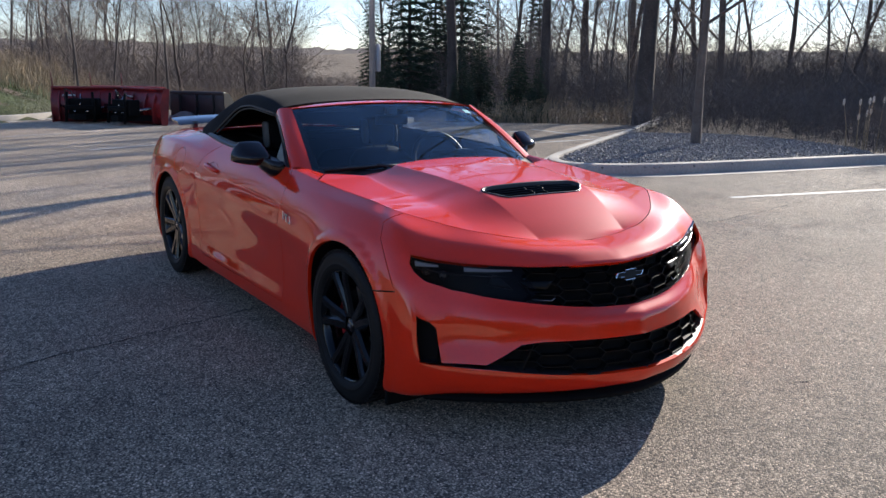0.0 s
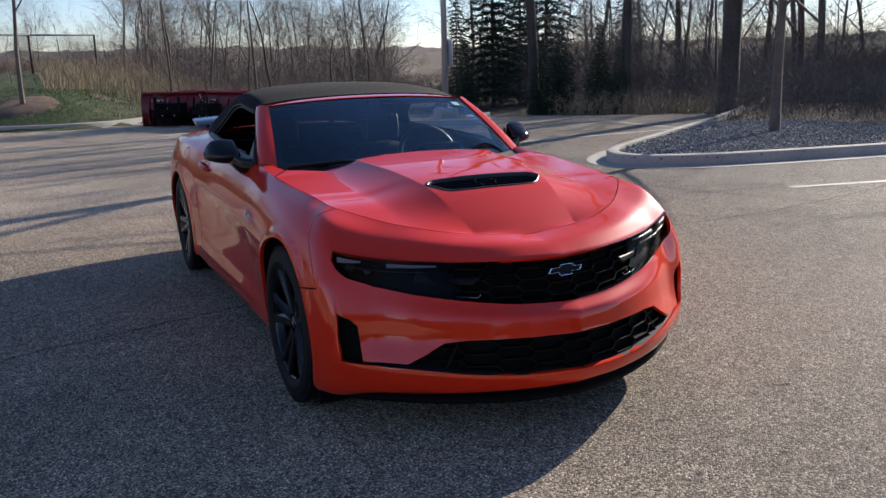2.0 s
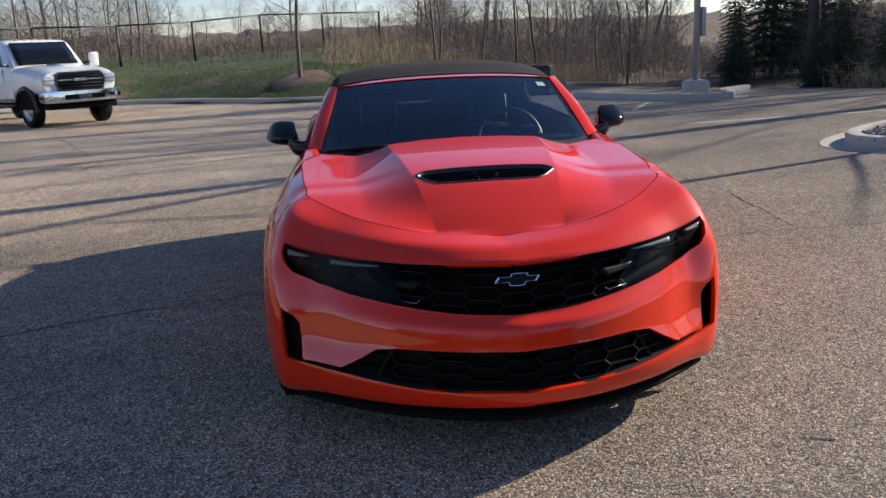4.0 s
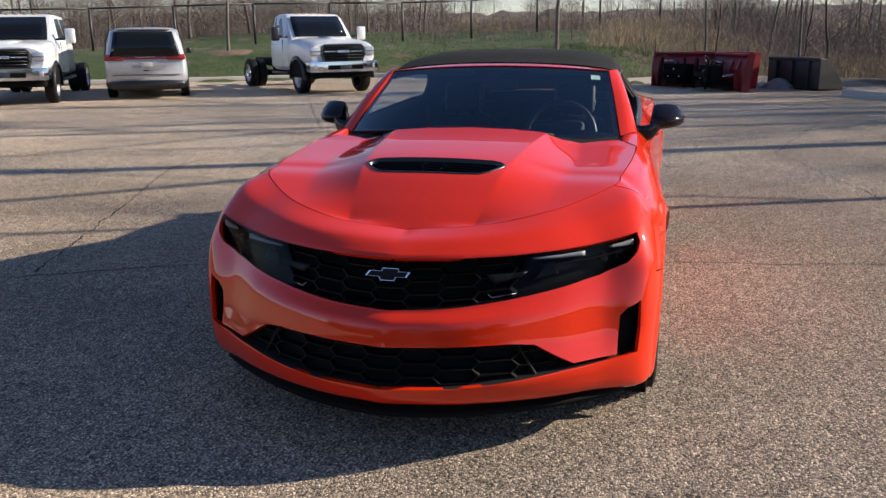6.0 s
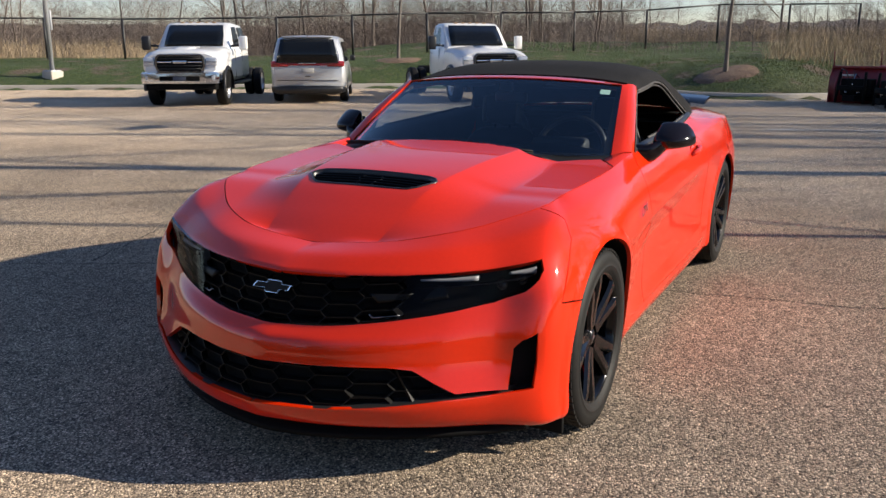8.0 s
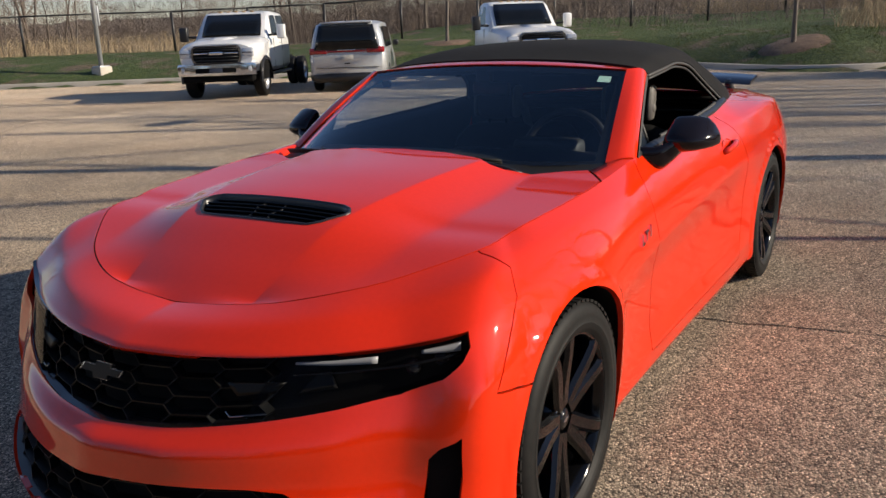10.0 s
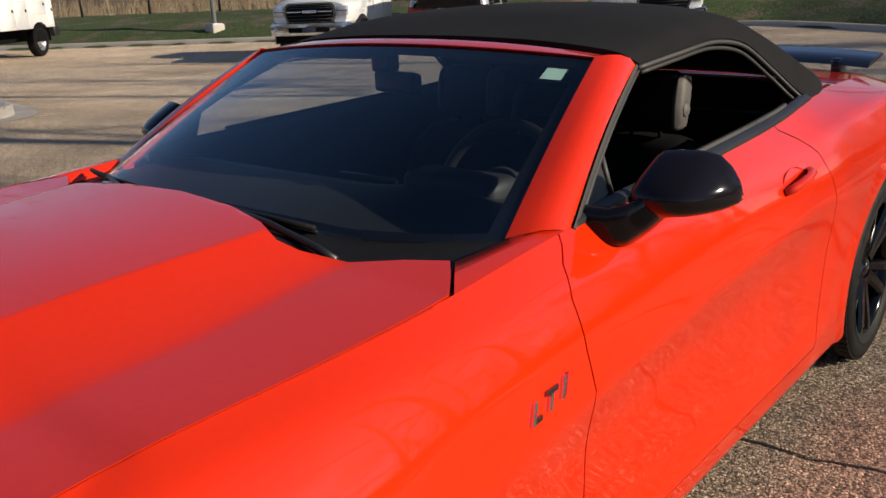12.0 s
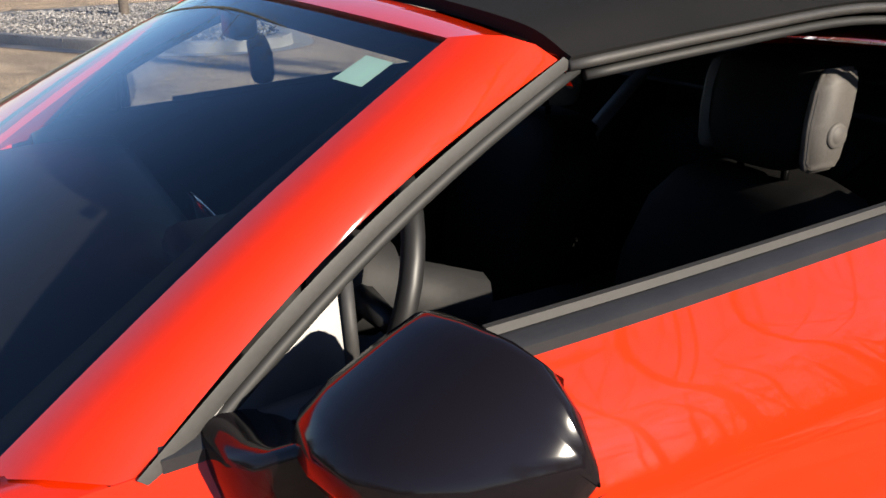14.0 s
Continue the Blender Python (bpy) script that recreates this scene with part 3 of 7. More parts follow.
def cut_skin(with_fuel):
    from mathutils.geometry import delaunay_2d_cdt
    verts, edges = [], []

    def loop(poly, closed=True):
        k0 = len(verts)
        verts.extend(Vector(p) for p in poly)
        n = len(poly)
        edges.extend((k0 + k, k0 + (k + 1) % n) for k in range(n if closed else n - 1))

    loop([(0, 0), (SMAX, 0), (SMAX, TMAX), (0, TMAX)])
    holes = HOLES + SEAMS + (FUEL_RING if with_fuel else [])
    for h in HOLES:
        loop(finer(h + h[:1], .018)[:-1])
    for h in SEAMS + (FUEL_RING if with_fuel else []):
        loop(h)
    ss = np.concatenate([np.arange(0, 2.2, .018), np.arange(2.2, SMAX, .03), [SMAX]])
    for s in ss:
        for t in np.linspace(0, TMAX, 41):
            verts.append(Vector((float(s), float(t))))
    V, _, F, *_ = delaunay_2d_cdt(verts, edges, [], 0, 1e-5)
    V = [(v.x, v.y) for v in V]
    boxes = [(min(p[0] for p in h), max(p[0] for p in h), min(p[1] for p in h), max(p[1] for p in h), h) for h in holes]
    S_, T_ = np.array([v[0] for v in V]), np.array([v[1] for v in V])
    P = skin(S_, T_)
    e = .004
    N = np.cross(skin(S_ + e, T_) - skin(S_ - e, T_), skin(S_, T_ + e) - skin(S_, T_ - e))
    N /= np.maximum(np.linalg.norm(N, axis=1, keepdims=True), 1e-9)
    N *= np.sign(((P - np.array([-1.5, 0, .3])) * N).sum(axis=1, keepdims=True))
    out = {}
    for f in F:
        cx, cy = sum(V[k][0] for k in f) / 3, sum(V[k][1] for k in f) / 3
        if not (0 < cx < SMAX and 0 < cy < TMAX):
            continue
        if any(a < cx < b and c < cy < d and inside(h, (cx, cy)) for a, b, c, d, h in boxes):
            continue
        key = region(cx, cy)
        if with_fuel and key == "rear_quarter" and inside(fuel, (cx, cy)):
            key = "fuel_door"
        out.setdefault(key, []).append(tuple(f))
    return np.hstack([P, N]), out


def hemmed(P, faces, depth=0.016, mirror=False, both=False):
    """A panel with a turned-in hem along its free edges."""
    bm = bmesh.new()
    nrm, hem = bm.verts.layers.float_vector.new("nrm"), bm.faces.layers.int.new("hem")

    def side(sign):
        V = {}
        for f in faces:
            for k in f:
                if k not in V:
                    V[k] = bm.verts.new((P[k][0], P[k][1] * sign, P[k][2]))
                    if len(P[k]) > 3:
                        V[k][nrm] = Vector((P[k][3], P[k][4] * sign if abs(P[k][1]) > 2e-4 else 0, P[k][5])).normalized()
            c = [V[k] for k in f]
            if len(set(c)) == 3:
                try:
                    bm.faces.new(c if sign > 0 else c[::-1])
                except ValueError:
                    pass
    if both or not mirror:
        side(1)
    if both or mirror:
        side(-1)
    bmesh.ops.remove_doubles(bm, verts=bm.verts, dist=2e-5)
    bmesh.ops.recalc_face_normals(bm, faces=bm.faces)
    bm.normal_update()
    mid = sum((f.normal.dot(f.calc_center_median() - Vector((-1.5, 0, .3))) for f in bm.faces))
    if mid < 0:
        bmesh.ops.reverse_faces(bm, faces=bm.faces)
        bm.normal_update()
    free = [e for e in bm.edges if len(e.link_faces) == 1 and not (both and all(abs(v.co.y) < 2e-4 for v in e.verts))]
    if not free:
        return bm
    N = {v: v.normal.copy() for e in free for v in e.verts}
    geo = bmesh.ops.extrude_edge_only(bm, edges=free)["geom"]
    for g in geo:
        if isinstance(g, bmesh.types.BMFace):
            g[hem] = 1
    back = {}
    for v in N:
        back[tuple(round(c, 6) for c in v.co)] = N[v]
    for v in [g for g in geo if isinstance(g, bmesh.types.BMVert)]:
        n = back.get(tuple(round(c, 6) for c in v.co))
        if n is not None:
            v.co -= n * depth
    for e in free:
        e.smooth = False
    return bm


def panel(name, bm):
    """A body panel whose gloss follows the smooth skin rather than its facets."""
    ob = part(name, bm, red_paint, car)
    me = ob.data
    nv = np.zeros(len(me.vertices) * 3); me.attributes["nrm"].data.foreach_get("vector", nv)
    nv = nv.reshape(-1, 3)
    hem = np.zeros(len(me.polygons), dtype=np.int32); me.attributes["hem"].data.foreach_get("value", hem)
    loops = []
    for p in me.polygons:
        for v in p.vertices:
            loops.append(tuple(p.normal) if hem[p.index] or not nv[v].any() else tuple(nv[v]))
    me.normals_split_custom_set(loops)
    me.attributes.remove(me.attributes["nrm"]); me.attributes.remove(me.attributes["hem"])
    return ob


SKIN_L, FACES_L = cut_skin(False)
SKIN_R, FACES_R = cut_skin(True)

front_bumper = panel("front_bumper", hemmed(SKIN_L, FACES_L["front_bumper"], both=True))
for sgn, P_, F_ in ((1, SKIN_L, FACES_L), (-1, SKIN_R, FACES_R)):
    panel("fender", hemmed(P_, F_["fender"], mirror=sgn < 0))
    panel("rocker_panel", hemmed(P_, F_["rocker"], mirror=sgn < 0))
    panel("rear_quarter_panel", hemmed(P_, F_["rear_quarter"], mirror=sgn < 0))
    if sgn < 0:
        panel("fuel_door", hemmed(P_, F_["fuel_door"], mirror=True))
DOORS = {sgn: panel("door", hemmed(P_, F_["door"], mirror=sgn < 0)) for sgn, P_, F_ in ((1, SKIN_L, FACES_L), (-1, SKIN_R, FACES_R))}
panel("rear_bumper", hemmed(SKIN_L, FACES_L["rear_bumper"], both=True))

# ---- hood
def seam_xy(n=60):
    s_end = at_skin("xz", -.62, .929)[0]
    return [tuple(p) for p in skin(np.linspace(0, s_end, n), np.full(n, TMAX))]


SEAM3 = seam_xy()
_sx = np.array([p[0] for p in SEAM3][::-1]); _sy = np.array([p[1] for p in SEAM3][::-1]); _sz = np.array([p[2] for p in SEAM3][::-1])
_sx = np.maximum.accumulate(_sx + np.arange(len(_sx)) * 1e-7)


def step(a, b, x):
    u = min(max((x - a) / (b - a), 0), 1)
    return u * u * (3 - 2 * u)


def eased(x, xs, vals):
    return float(herm(np.array(vals), np.array(xs), np.array([x]))[0])


def hood_crease(x):
    """Half the width of the raised middle at x."""
    return eased(x, [-.76, -.6, -.3, .05, .30, .46], [.385, .372, .340, .300, .262, .235])


def hood_z(x, y):
    y = abs(y)
    if x < _sx[0]:
        w, zs = .787, .929 + (_sx[0] - x) * .12
    else:
        w, zs = float(np.interp(x, _sx, _sy)), float(np.interp(x, _sx, _sz))
    w = max(w, 1e-3)
    q = min(y / w, 1)
    mid = eased(x, [-.76, -.6, -.2, .1, .3, .46], [1.008, .999, .972, .926, .838, .750])      # along the middle
    if y > w:
        return zs
    yb = hood_crease(x)
    dep = eased(x, [-.76, -.58, -.3, .0, .25, .46], [-.006, -.004, .000, .001, .000, 0])          # how far the outer sheets swell
    low = zs - dep * (1 - max(0, (q - .62) / .38) ** 1.5)
    if yb + .024 > w:                                  # ahead of the creases the sheet is one bow
        return mid + (zs - mid) * q * q
    flank = min(eased(x, [-.76, -.6, -.3, .1, .46], [.15, .16, .205, .225, .225]), w - yb)
    top = mid - .010 * (min(y, yb) / yb) ** 2
    u = min(max((yb + flank - y) / flank, 0), 1)
    bow = mid + (zs - mid) * q * q
    k = step(.025, .09, w - yb)
    return (low + (top - low) * u ** 1.3) * k + bow * (1 - k)


VENT = [(.006, 0), (.006, .15), (.008, .245), (.022, .276), (.046, .292), (.064, .286), (.120, .240), (.140, .208), (.147, .12), (.148, 0)]
COWL = [(-.634, .781), (-.69, .739), (-.738, .698), (-.703, .62), (-.649, .532), (-.607, .45), (-.592, .405), (-.60, .365), (-.615, .33), (-.645, .2), (-.66, 0)]


def build_hood():
    from mathutils.geometry import delaunay_2d_cdt
    edge = []
    for k, p in enumerate(SEAM3[:-2]):
        a, b = SEAM3[max(k - 1, 0)], SEAM3[k + 1]
        d = Vector((b[0] - a[0], b[1] - a[1])).normalized()
        q = Vector((p[0], p[1])) + Vector((-d.y, d.x)) * .0042 * (1 if (Vector((-d.y, d.x)).dot(Vector((-1, -1))) > 0) else -1)
        edge.append((q.x, max(q.y, 0)))
    edge[0] = (.4567, 0)
    outline = edge + COWL
    verts, edges = [], []

    def loop(poly, closed=True):
        k0 = len(verts)
        verts.extend(Vector(p) for p in poly)
        edges.extend((k0 + k, k0 + (k + 1) % len(poly)) for k in range(len(poly) if closed else len(poly) - 1))
    loop(outline)
    vent = finer(VENT, .02)
    loop(vent, False)
    lanes = np.concatenate([-np.linspace(1, .04, 18), [-.018, -.006, 0, .006, .018], np.arange(.03, .6, .018)])
    for x in np.arange(-.76, .45, .016):
        yb = hood_crease(x)
        for o in lanes:                                # rows that run along the crease
            y = max(yb * (1 + o) if o < -.03 else yb + o, 0.0)
            if inside(outline, (x, y)) and min((x - a) ** 2 + (y - b) ** 2 for a, b in outline) > .007 ** 2 or y == 0 and -.6 < x < .435:
                verts.append(Vector((float(x), float(y))))
    V, _, F, *_ = delaunay_2d_cdt(verts, edges, [], 0, 1e-6)
    P = [(v.x, v.y, hood_z(v.x, v.y)) for v in V]
    hole = VENT + [(.148, -.1), (.006, -.1)]
    faces = []
    for f in F:
        cx, cy = sum(V[k].x for k in f) / 3, sum(V[k].y for k in f) / 3
        if inside(outline, (cx, cy)) and not inside(hole, (cx, cy)):
            faces.append(tuple(f))
    return part("hood", hemmed(P, faces, depth=.02, both=True), red_paint, car)


hood = build_hood()

# hood vent: black insert with a raised rim and louvres
def gap_shades():
    """Black tubes down in the gaps between panels, standing in for their deep shade."""
    for sgn in (1, -1):
        for L in (seam_bumper[3:], seam_door_f[2:], seam_door_r[2:], seam_tail[2:]):
            p = skin([q[0] for q in L], [q[1] for q in L])
            part("gap_seal", bm_tube([(x, sgn * (y - .013), z - (.004 if z > .8 else 0)) for x, y, z in p], .0045, 6), matte_black, car)
    line = [(x - .001, y, z - .0028) for x, y, z in SEAM3[:-1]]
    part("gap_seal", bm_tube([(x, -y, z) for x, y, z in line[:0:-1]] + line, .0026, 6), matte_black, car)


gap_shades()


def vent_parts():
    ring = [Vector((x, y, 0)) for x, y in finer(VENT, .02)]
    ring = ring + [Vector((p.x, -p.y, 0)) for p in ring[1:-1][::-1]]
    c = Vector((.078, 0, 0))
    bm = bmesh.new()
    prof = [(1.0, -.004), (.995, .004), (.975, .005), (.955, -.004), (.95, -.04)]
    loops = [[bm.verts.new((c.x + (p.x - c.x) * k * (1 if k > .99 else 1 - (1 - k) * 1.6), p.y * k, hood_z(p.x, p.y) + h)) for p in ring] for k, h in prof]
    for a, b in zip(loops[:-1], loops[1:]):
        for i in range(len(ring)):
            bm.faces.new((a[i], a[(i + 1) % len(ring)], b[(i + 1) % len(ring)], b[i]))
    bmesh.ops.recalc_face_normals(bm, faces=bm.faces)
    vent = part("hood_vent", bm, black_plastic, hood, "black plastic hood vent with louvres")
    for k in range(5):                                 # each louvre folds back to a point in the middle
        x = .024 + k * .0235
        w = float(np.interp(x, [.006, .046, .12, .14], [.245, .28, .232, .20])) - .012
        m = bmesh.new()
        V = []
        for i in range(25):
            y = -w + 2 * w * i / 24
            xx = x
            z = hood_z(xx, y)
            V.append([m.verts.new((xx + dx, y, z + dz)) for dx, dz in ((-.011, -.022), (.010, -.006), (.0125, -.009), (-.009, -.026))])
        for p, q in zip(V[:-1], V[1:]):
            for j in range(4):
                m.faces.new((p[j], q[j], q[(j + 1) % 4], p[(j + 1) % 4]))
        bmesh.ops.recalc_face_normals(m, faces=m.faces)
        part("louvre", m, cowl_black, hood, smooth=False)
    chevron = [(.018, .030), (.060, .052), (.100, .030), (.136, .046)]
    for sg in (1, -1):                                 # folded dividers either side of the middle
        pts = [Vector((x, sg * y, hood_z(x, y) - .012)) for x, y in chevron]
        part("vent_divider", bm_tube(pts, .0042, 6), cowl_black, hood)
    bm = bmesh.new()                                   # shallow pan that follows the bonnet under the louvres
    top = [bm.verts.new((p.x, p.y * .99, hood_z(p.x, p.y) - .036)) for p in ring]
    low = [bm.verts.new((v.co.x, v.co.y, v.co.z - .004)) for v in top]
    ends = [bm.verts.new((c.x, 0, hood_z(c.x, 0) - d)) for d in (.036, .040)]
    for i in range(len(ring)):
        j = (i + 1) % len(ring)
        bm.faces.new((top[i], top[j], ends[0]))
        bm.faces.new((low[j], low[i], ends[1]))
        bm.faces.new((top[j], top[i], low[i], low[j]))
    part("vent_floor", bm, matte_black, hood)


vent_parts()

# ---- front: grille band, lamps, intakes
def band_x(y, z, inset):
    y = abs(y)
    xl, zl = .735 - plan(y, .60), .53 + .17 * y * y
    xt, zt = .657 - plan(.965 * y, .52), .698 + .016 * (y / .7) ** 2
    return xl + (xt - xl) * (z - zl) / (zt - zl) - inset


def band_edges(y):
    y = abs(y)
    zt = float(np.interp(y, [p[0] for p in band_top], [p[1] for p in band_top]))
    lo = sorted(band_low)
    zl = float(np.interp(y, [p[0] for p in lo], [p[1] for p in lo]))
    return zl, zt


def band_sheet(y0, y1, inset, grow=.012, n=40, m=8, slant=(0, 0)):
    """A sheet behind the band between two widths; slant shifts its ends from bottom to top."""
    P = []
    for i in range(n + 1):
        row = []
        for j in range(m + 1):
            v = j / m
            a, b = y0 + slant[0] * v, y1 + slant[1] * v
            y = a + (b - a) * i / n
            zl, zt = band_edges(y)
            z = zl - grow + (zt - zl + 2 * grow) * v
            row.append((band_x(y, z, inset), y, z))
        P.append(row)
    return bm_grid(P)


def hex_lines(ys, zs, fx, pitch, rise, rows, w):
    """Flat-topped cells of a grille as thin bars; fx(y, z) gives the depth."""
    bm = bmesh.new()

    def bar(a, b):
        n = max(1, int((Vector(b) - Vector(a)).length / .04))
        pts = [(a[0] + (b[0] - a[0]) * k / n, a[1] + (b[1] - a[1]) * k / n) for k in range(n + 1)]
        d = Vector((b[0] - a[0], b[1] - a[1])).normalized()
        nrm = Vector((-d.y, d.x)) * w / 2
        V = []
        for y, z in pts:
            x = fx(y, z)
            V.append([bm.verts.new((x + dx, y + nrm.x * k, z + nrm.y * k)) for k, dx in ((.55, 0), (1, -.028), (-1, -.028), (-.55, 0))])
        for p, q in zip(V[:-1], V[1:]):
            for j in range(4):
                bm.faces.new((p[j], q[j], q[(j + 1) % 4], p[(j + 1) % 4]))
    seen = set()
    flat, tip = pitch * .40, pitch * .60            # half lengths of the flat edge and of the whole cell
    for col in range(-9, 10):
        for r in range(-1, rows + 1):
            y0, z0 = col * pitch, (r + (.5 if col % 2 else 0)) * rise
            L, R = (y0 - tip, z0), (y0 + tip, z0)
            a, b = (y0 - flat, z0 + rise * .5), (y0 + flat, z0 + rise * .5)
            c2, d2 = (y0 - flat, z0 - rise * .5), (y0 + flat, z0 - rise * .5)
            for p, q in ((a, b), (c2, d2), (L, a), (L, c2), (b, R), (d2, R)):
                key = tuple(sorted(((round(p[0], 3), round(p[1], 3)), (round(q[0], 3), round(q[1], 3)))))
                if key in seen:
                    continue
                seen.add(key)
                P, Q = (p[0], zs(p)), (q[0], zs(q))
                if ys(P) and ys(Q):
                    bar(P, Q)
    bmesh.ops.recalc_face_normals(bm, faces=bm.faces)
    return bm


def grille_z(p):
    return .532 + p[1] + .10 * p[0] ** 2


grille = part("upper_grille", hex_lines(lambda P: abs(P[0]) < .47 and band_edges(P[0])[0] - .02 < P[1] < band_edges(P[0])[1] + .02, grille_z,
              lambda y, z: band_x(y, z, .022), .118, .041, 7, .0065), mesh_black, front_bumper, "black honeycomb upper grille", smooth=False)
part("grille_backing", band_sheet(-.80, .80, .075, .02, 60), matte_black, front_bumper)
bm = bmesh.new()                                           # the sill under the grille and the return under the brow
for top in (0, 1):
    P = []
    for k in range(49):
        y = -.80 + 1.6 * k / 48
        z = band_edges(y)[top]
        P.append([(band_x(y, z, .004), y, z + (.003 if top else -.003)), (band_x(y, z, .085), y, z + (-.004 if top else .01))])
    bm_add(bm, bm_grid(P))
part("grille_surround", bm, gloss_black, front_bumper)


def bowtie(k):
    w, h, a = .08 * k, .0215 * k, .026 * k
    return [(-w, -h * .38), (-a - .004, -h * .38), (-a, -h), (a, -h), (a + .004, -h * .38), (w - .012, -h * .38), (w, h * .5), (a + .012, h * .5), (a + .012, h), (-a + .008, h), (-a + .004, h * .5), (-w + .014, h * .5)]


def emblem_bm(k, t):
    bm = bm_prism(bowtie(k), 0, t)
    m = Matrix(((0, 0, 1, .699), (1, 0, 0, 0), (0, 1, 0, .647), (0, 0, 0, 1))) @ Matrix.Rotation(radians(-18), 4, "X")
    bmesh.ops.transform(bm, matrix=m, verts=bm.verts)
    return bm


emblem = part("emblem", emblem_bm(1.0, .010), chrome, front_bumper, "chrome-edged black emblem", smooth=False)
inner = emblem_bm(.92, .0125)
part("emblem_inlay", inner, mesh_black, front_bumper, smooth=False)
for sg in (1, -1):
    def flip(bm):
        return mirror_y(bm) if sg < 0 else bm
    lamp = part("headlight", flip(band_sheet(.40, .828, .055, -.003, 30, 6, (.07, 0))), mesh_black, front_bumper, "dark headlight with slim white light bars")
    # the wedge inside the lamp, light bars and projector
    part("lamp_bezel", flip(thicken(band_sheet(.475, .56, .034, -.040, 12, 4, (.05, -.02)), .01)), bezel_dark, lamp)
    def bar_sheet(y0, y1, a, b, inset):
        P = []
        for i in range(13):
            y = y0 + (y1 - y0) * i / 12
            zl, zt = band_edges(y)
            e = a + (b - a) * (.35 + .65 * i / 12)     # slim towards the grille
            P.append([(band_x(y, z, inset), y, z) for z in (zt - a, zt - (a + e) / 2, zt - e)])
        return thicken(bm_grid(P), .012)
    part("light_bar", flip(bar_sheet(.47, .64, .018, .034, .028)), lamp_white, lamp, "white daytime light bar")
    part("light_bar", flip(bar_sheet(.725, .80, .020, .040, .028)), lamp_white, lamp, "white daytime light bar")
    part("lamp_ridge", flip(bar_sheet(.47, .80, .044, .052, .026)), gloss_black, lamp)
    for yy in (.70, .755):
        b = bmesh.new(); bmesh.ops.create_uvsphere(b, u_segments=20, v_segments=12, radius=.024)
        zl, zt = band_edges(yy)
        bmesh.ops.transform(b, matrix=Matrix.Translation((band_x(yy, (zl + zt) / 2, .052), yy, zl + (zt - zl) * .45)), verts=b.verts)
        part("projector", flip(b), lens_dark, lamp)
    part("lens_cover", flip(band_sheet(.375, .832, .007, .001, 30, 8, (.075, -.012))), clear_cover, front_bumper, "clear dark headlight cover").visible_shadow = False
    # the angular fin between lamp and grille
    part("grille_fin", flip(thicken(band_sheet(.355, .44, .014, -.058, 8, 3, (-.03, .02)), .016)), mesh_black, front_bumper)
    z0 = .569
    tip = [(band_x(y, z, .012), sg * y, z) for y, z in ((.335, .578), (.348, .566), (.365, .568), (.43, .575))]
    part("fin_edge", bm_tube(tip, .0025, 6), chrome_dark, front_bumper)


def low_x(y, z, inset):
    return float(np.interp(z, [.28, .418], [.85, .803])) - plan(y) - inset


def low_edges(y):
    y = abs(y)
    return float(np.interp(y, [0, .3, .47, .6, .79], [.287, .291, .302, .313, .325])), float(np.interp(y, [0, .25, .42, .5, .56, .63, .79], [.42, .422, .42, .41, .372, .332, .335]))


P = []
for k in range(61):
    y = -.80 + 1.6 * k / 60
    a, b = low_edges(y)
    P.append([(low_x(y, z, .055), y, z) for z in (a - .02, (a + b) / 2, b + .02)])
part("lower_grille_backing", bm_grid(P), matte_black, front_bumper)
part("lower_grille", hex_lines(lambda P: abs(P[0]) < .56 and low_edges(P[0])[0] - .012 < P[1] < low_edges(P[0])[1] + .012, lambda p: .275 + p[1],
     lambda y, z: low_x(y, z, .020), .125, .044, 5, .0055), mesh_black, front_bumper, "black honeycomb lower grille", smooth=False)
bm = bmesh.new()
for top in (0, 1):
    P = []
    for k in range(49):
        y = -.78 + 1.56 * k / 48
        z = low_edges(y)[top]
        P.append([(low_x(y, z, .004), y, z + (.002 if top else -.002)), (low_x(y, z, .06), y, z + (-.006 if top else .008))])
    bm_add(bm, bm_grid(P))
part("lower_surround", bm, black_plastic, front_bumper)
for sg in (1, -1):
    fin = []
    for z, y in ((.30, .50), (.345, .475), (.405, .44)):
        fin.append([(low_x(y, z, .026), sg * y, z), (low_x(y, z, .065), sg * (y + .004), z), (low_x(y, z, .065), sg * (y + .016), z), (low_x(y, z, .026), sg * (y + .010), z)])
    b = bm_grid(fin, True); bmesh.ops.holes_fill(b, edges=b.edges[:]); bmesh.ops.recalc_face_normals(b, faces=b.faces)
    part("intake_fin", b, mesh_black, front_bumper, smooth=False)
    P = []
    for y in (.76, .80, .86):
        P.append([(.395 - (y - .80) * .9 - max(z - .42, 0) * .3, sg * y, z) for z in (.30, .42, .535)])
    part("side_intake", bm_grid(P), matte_black, front_bumper, "deep black side intake")
    P = [[(x, sg * y, .329) for x, y in ((.46, .76), (.38, .745))], [(x, sg * y, .327) for x, y in ((.41, .852), (.33, .84))]]
    part("intake_shelf", bm_grid(P), black_plastic, front_bumper)
    # black air deflector ahead of each front wheel
    part("air_deflector", bm_box(.205, .225, min(sg * .70, sg * .88), max(sg * .70, sg * .88), .085, .17, .006), matte_black, front_bumper)
# black splitter under the lip
outer = [(.79 - plan(y), y) for y in np.linspace(-.80, .80, 33)]
poly = outer + [(x - .22, y * .95) for x, y in outer[::-1]]
part("splitter", bm_prism(poly, .160, .180), matte_black, front_bumper)

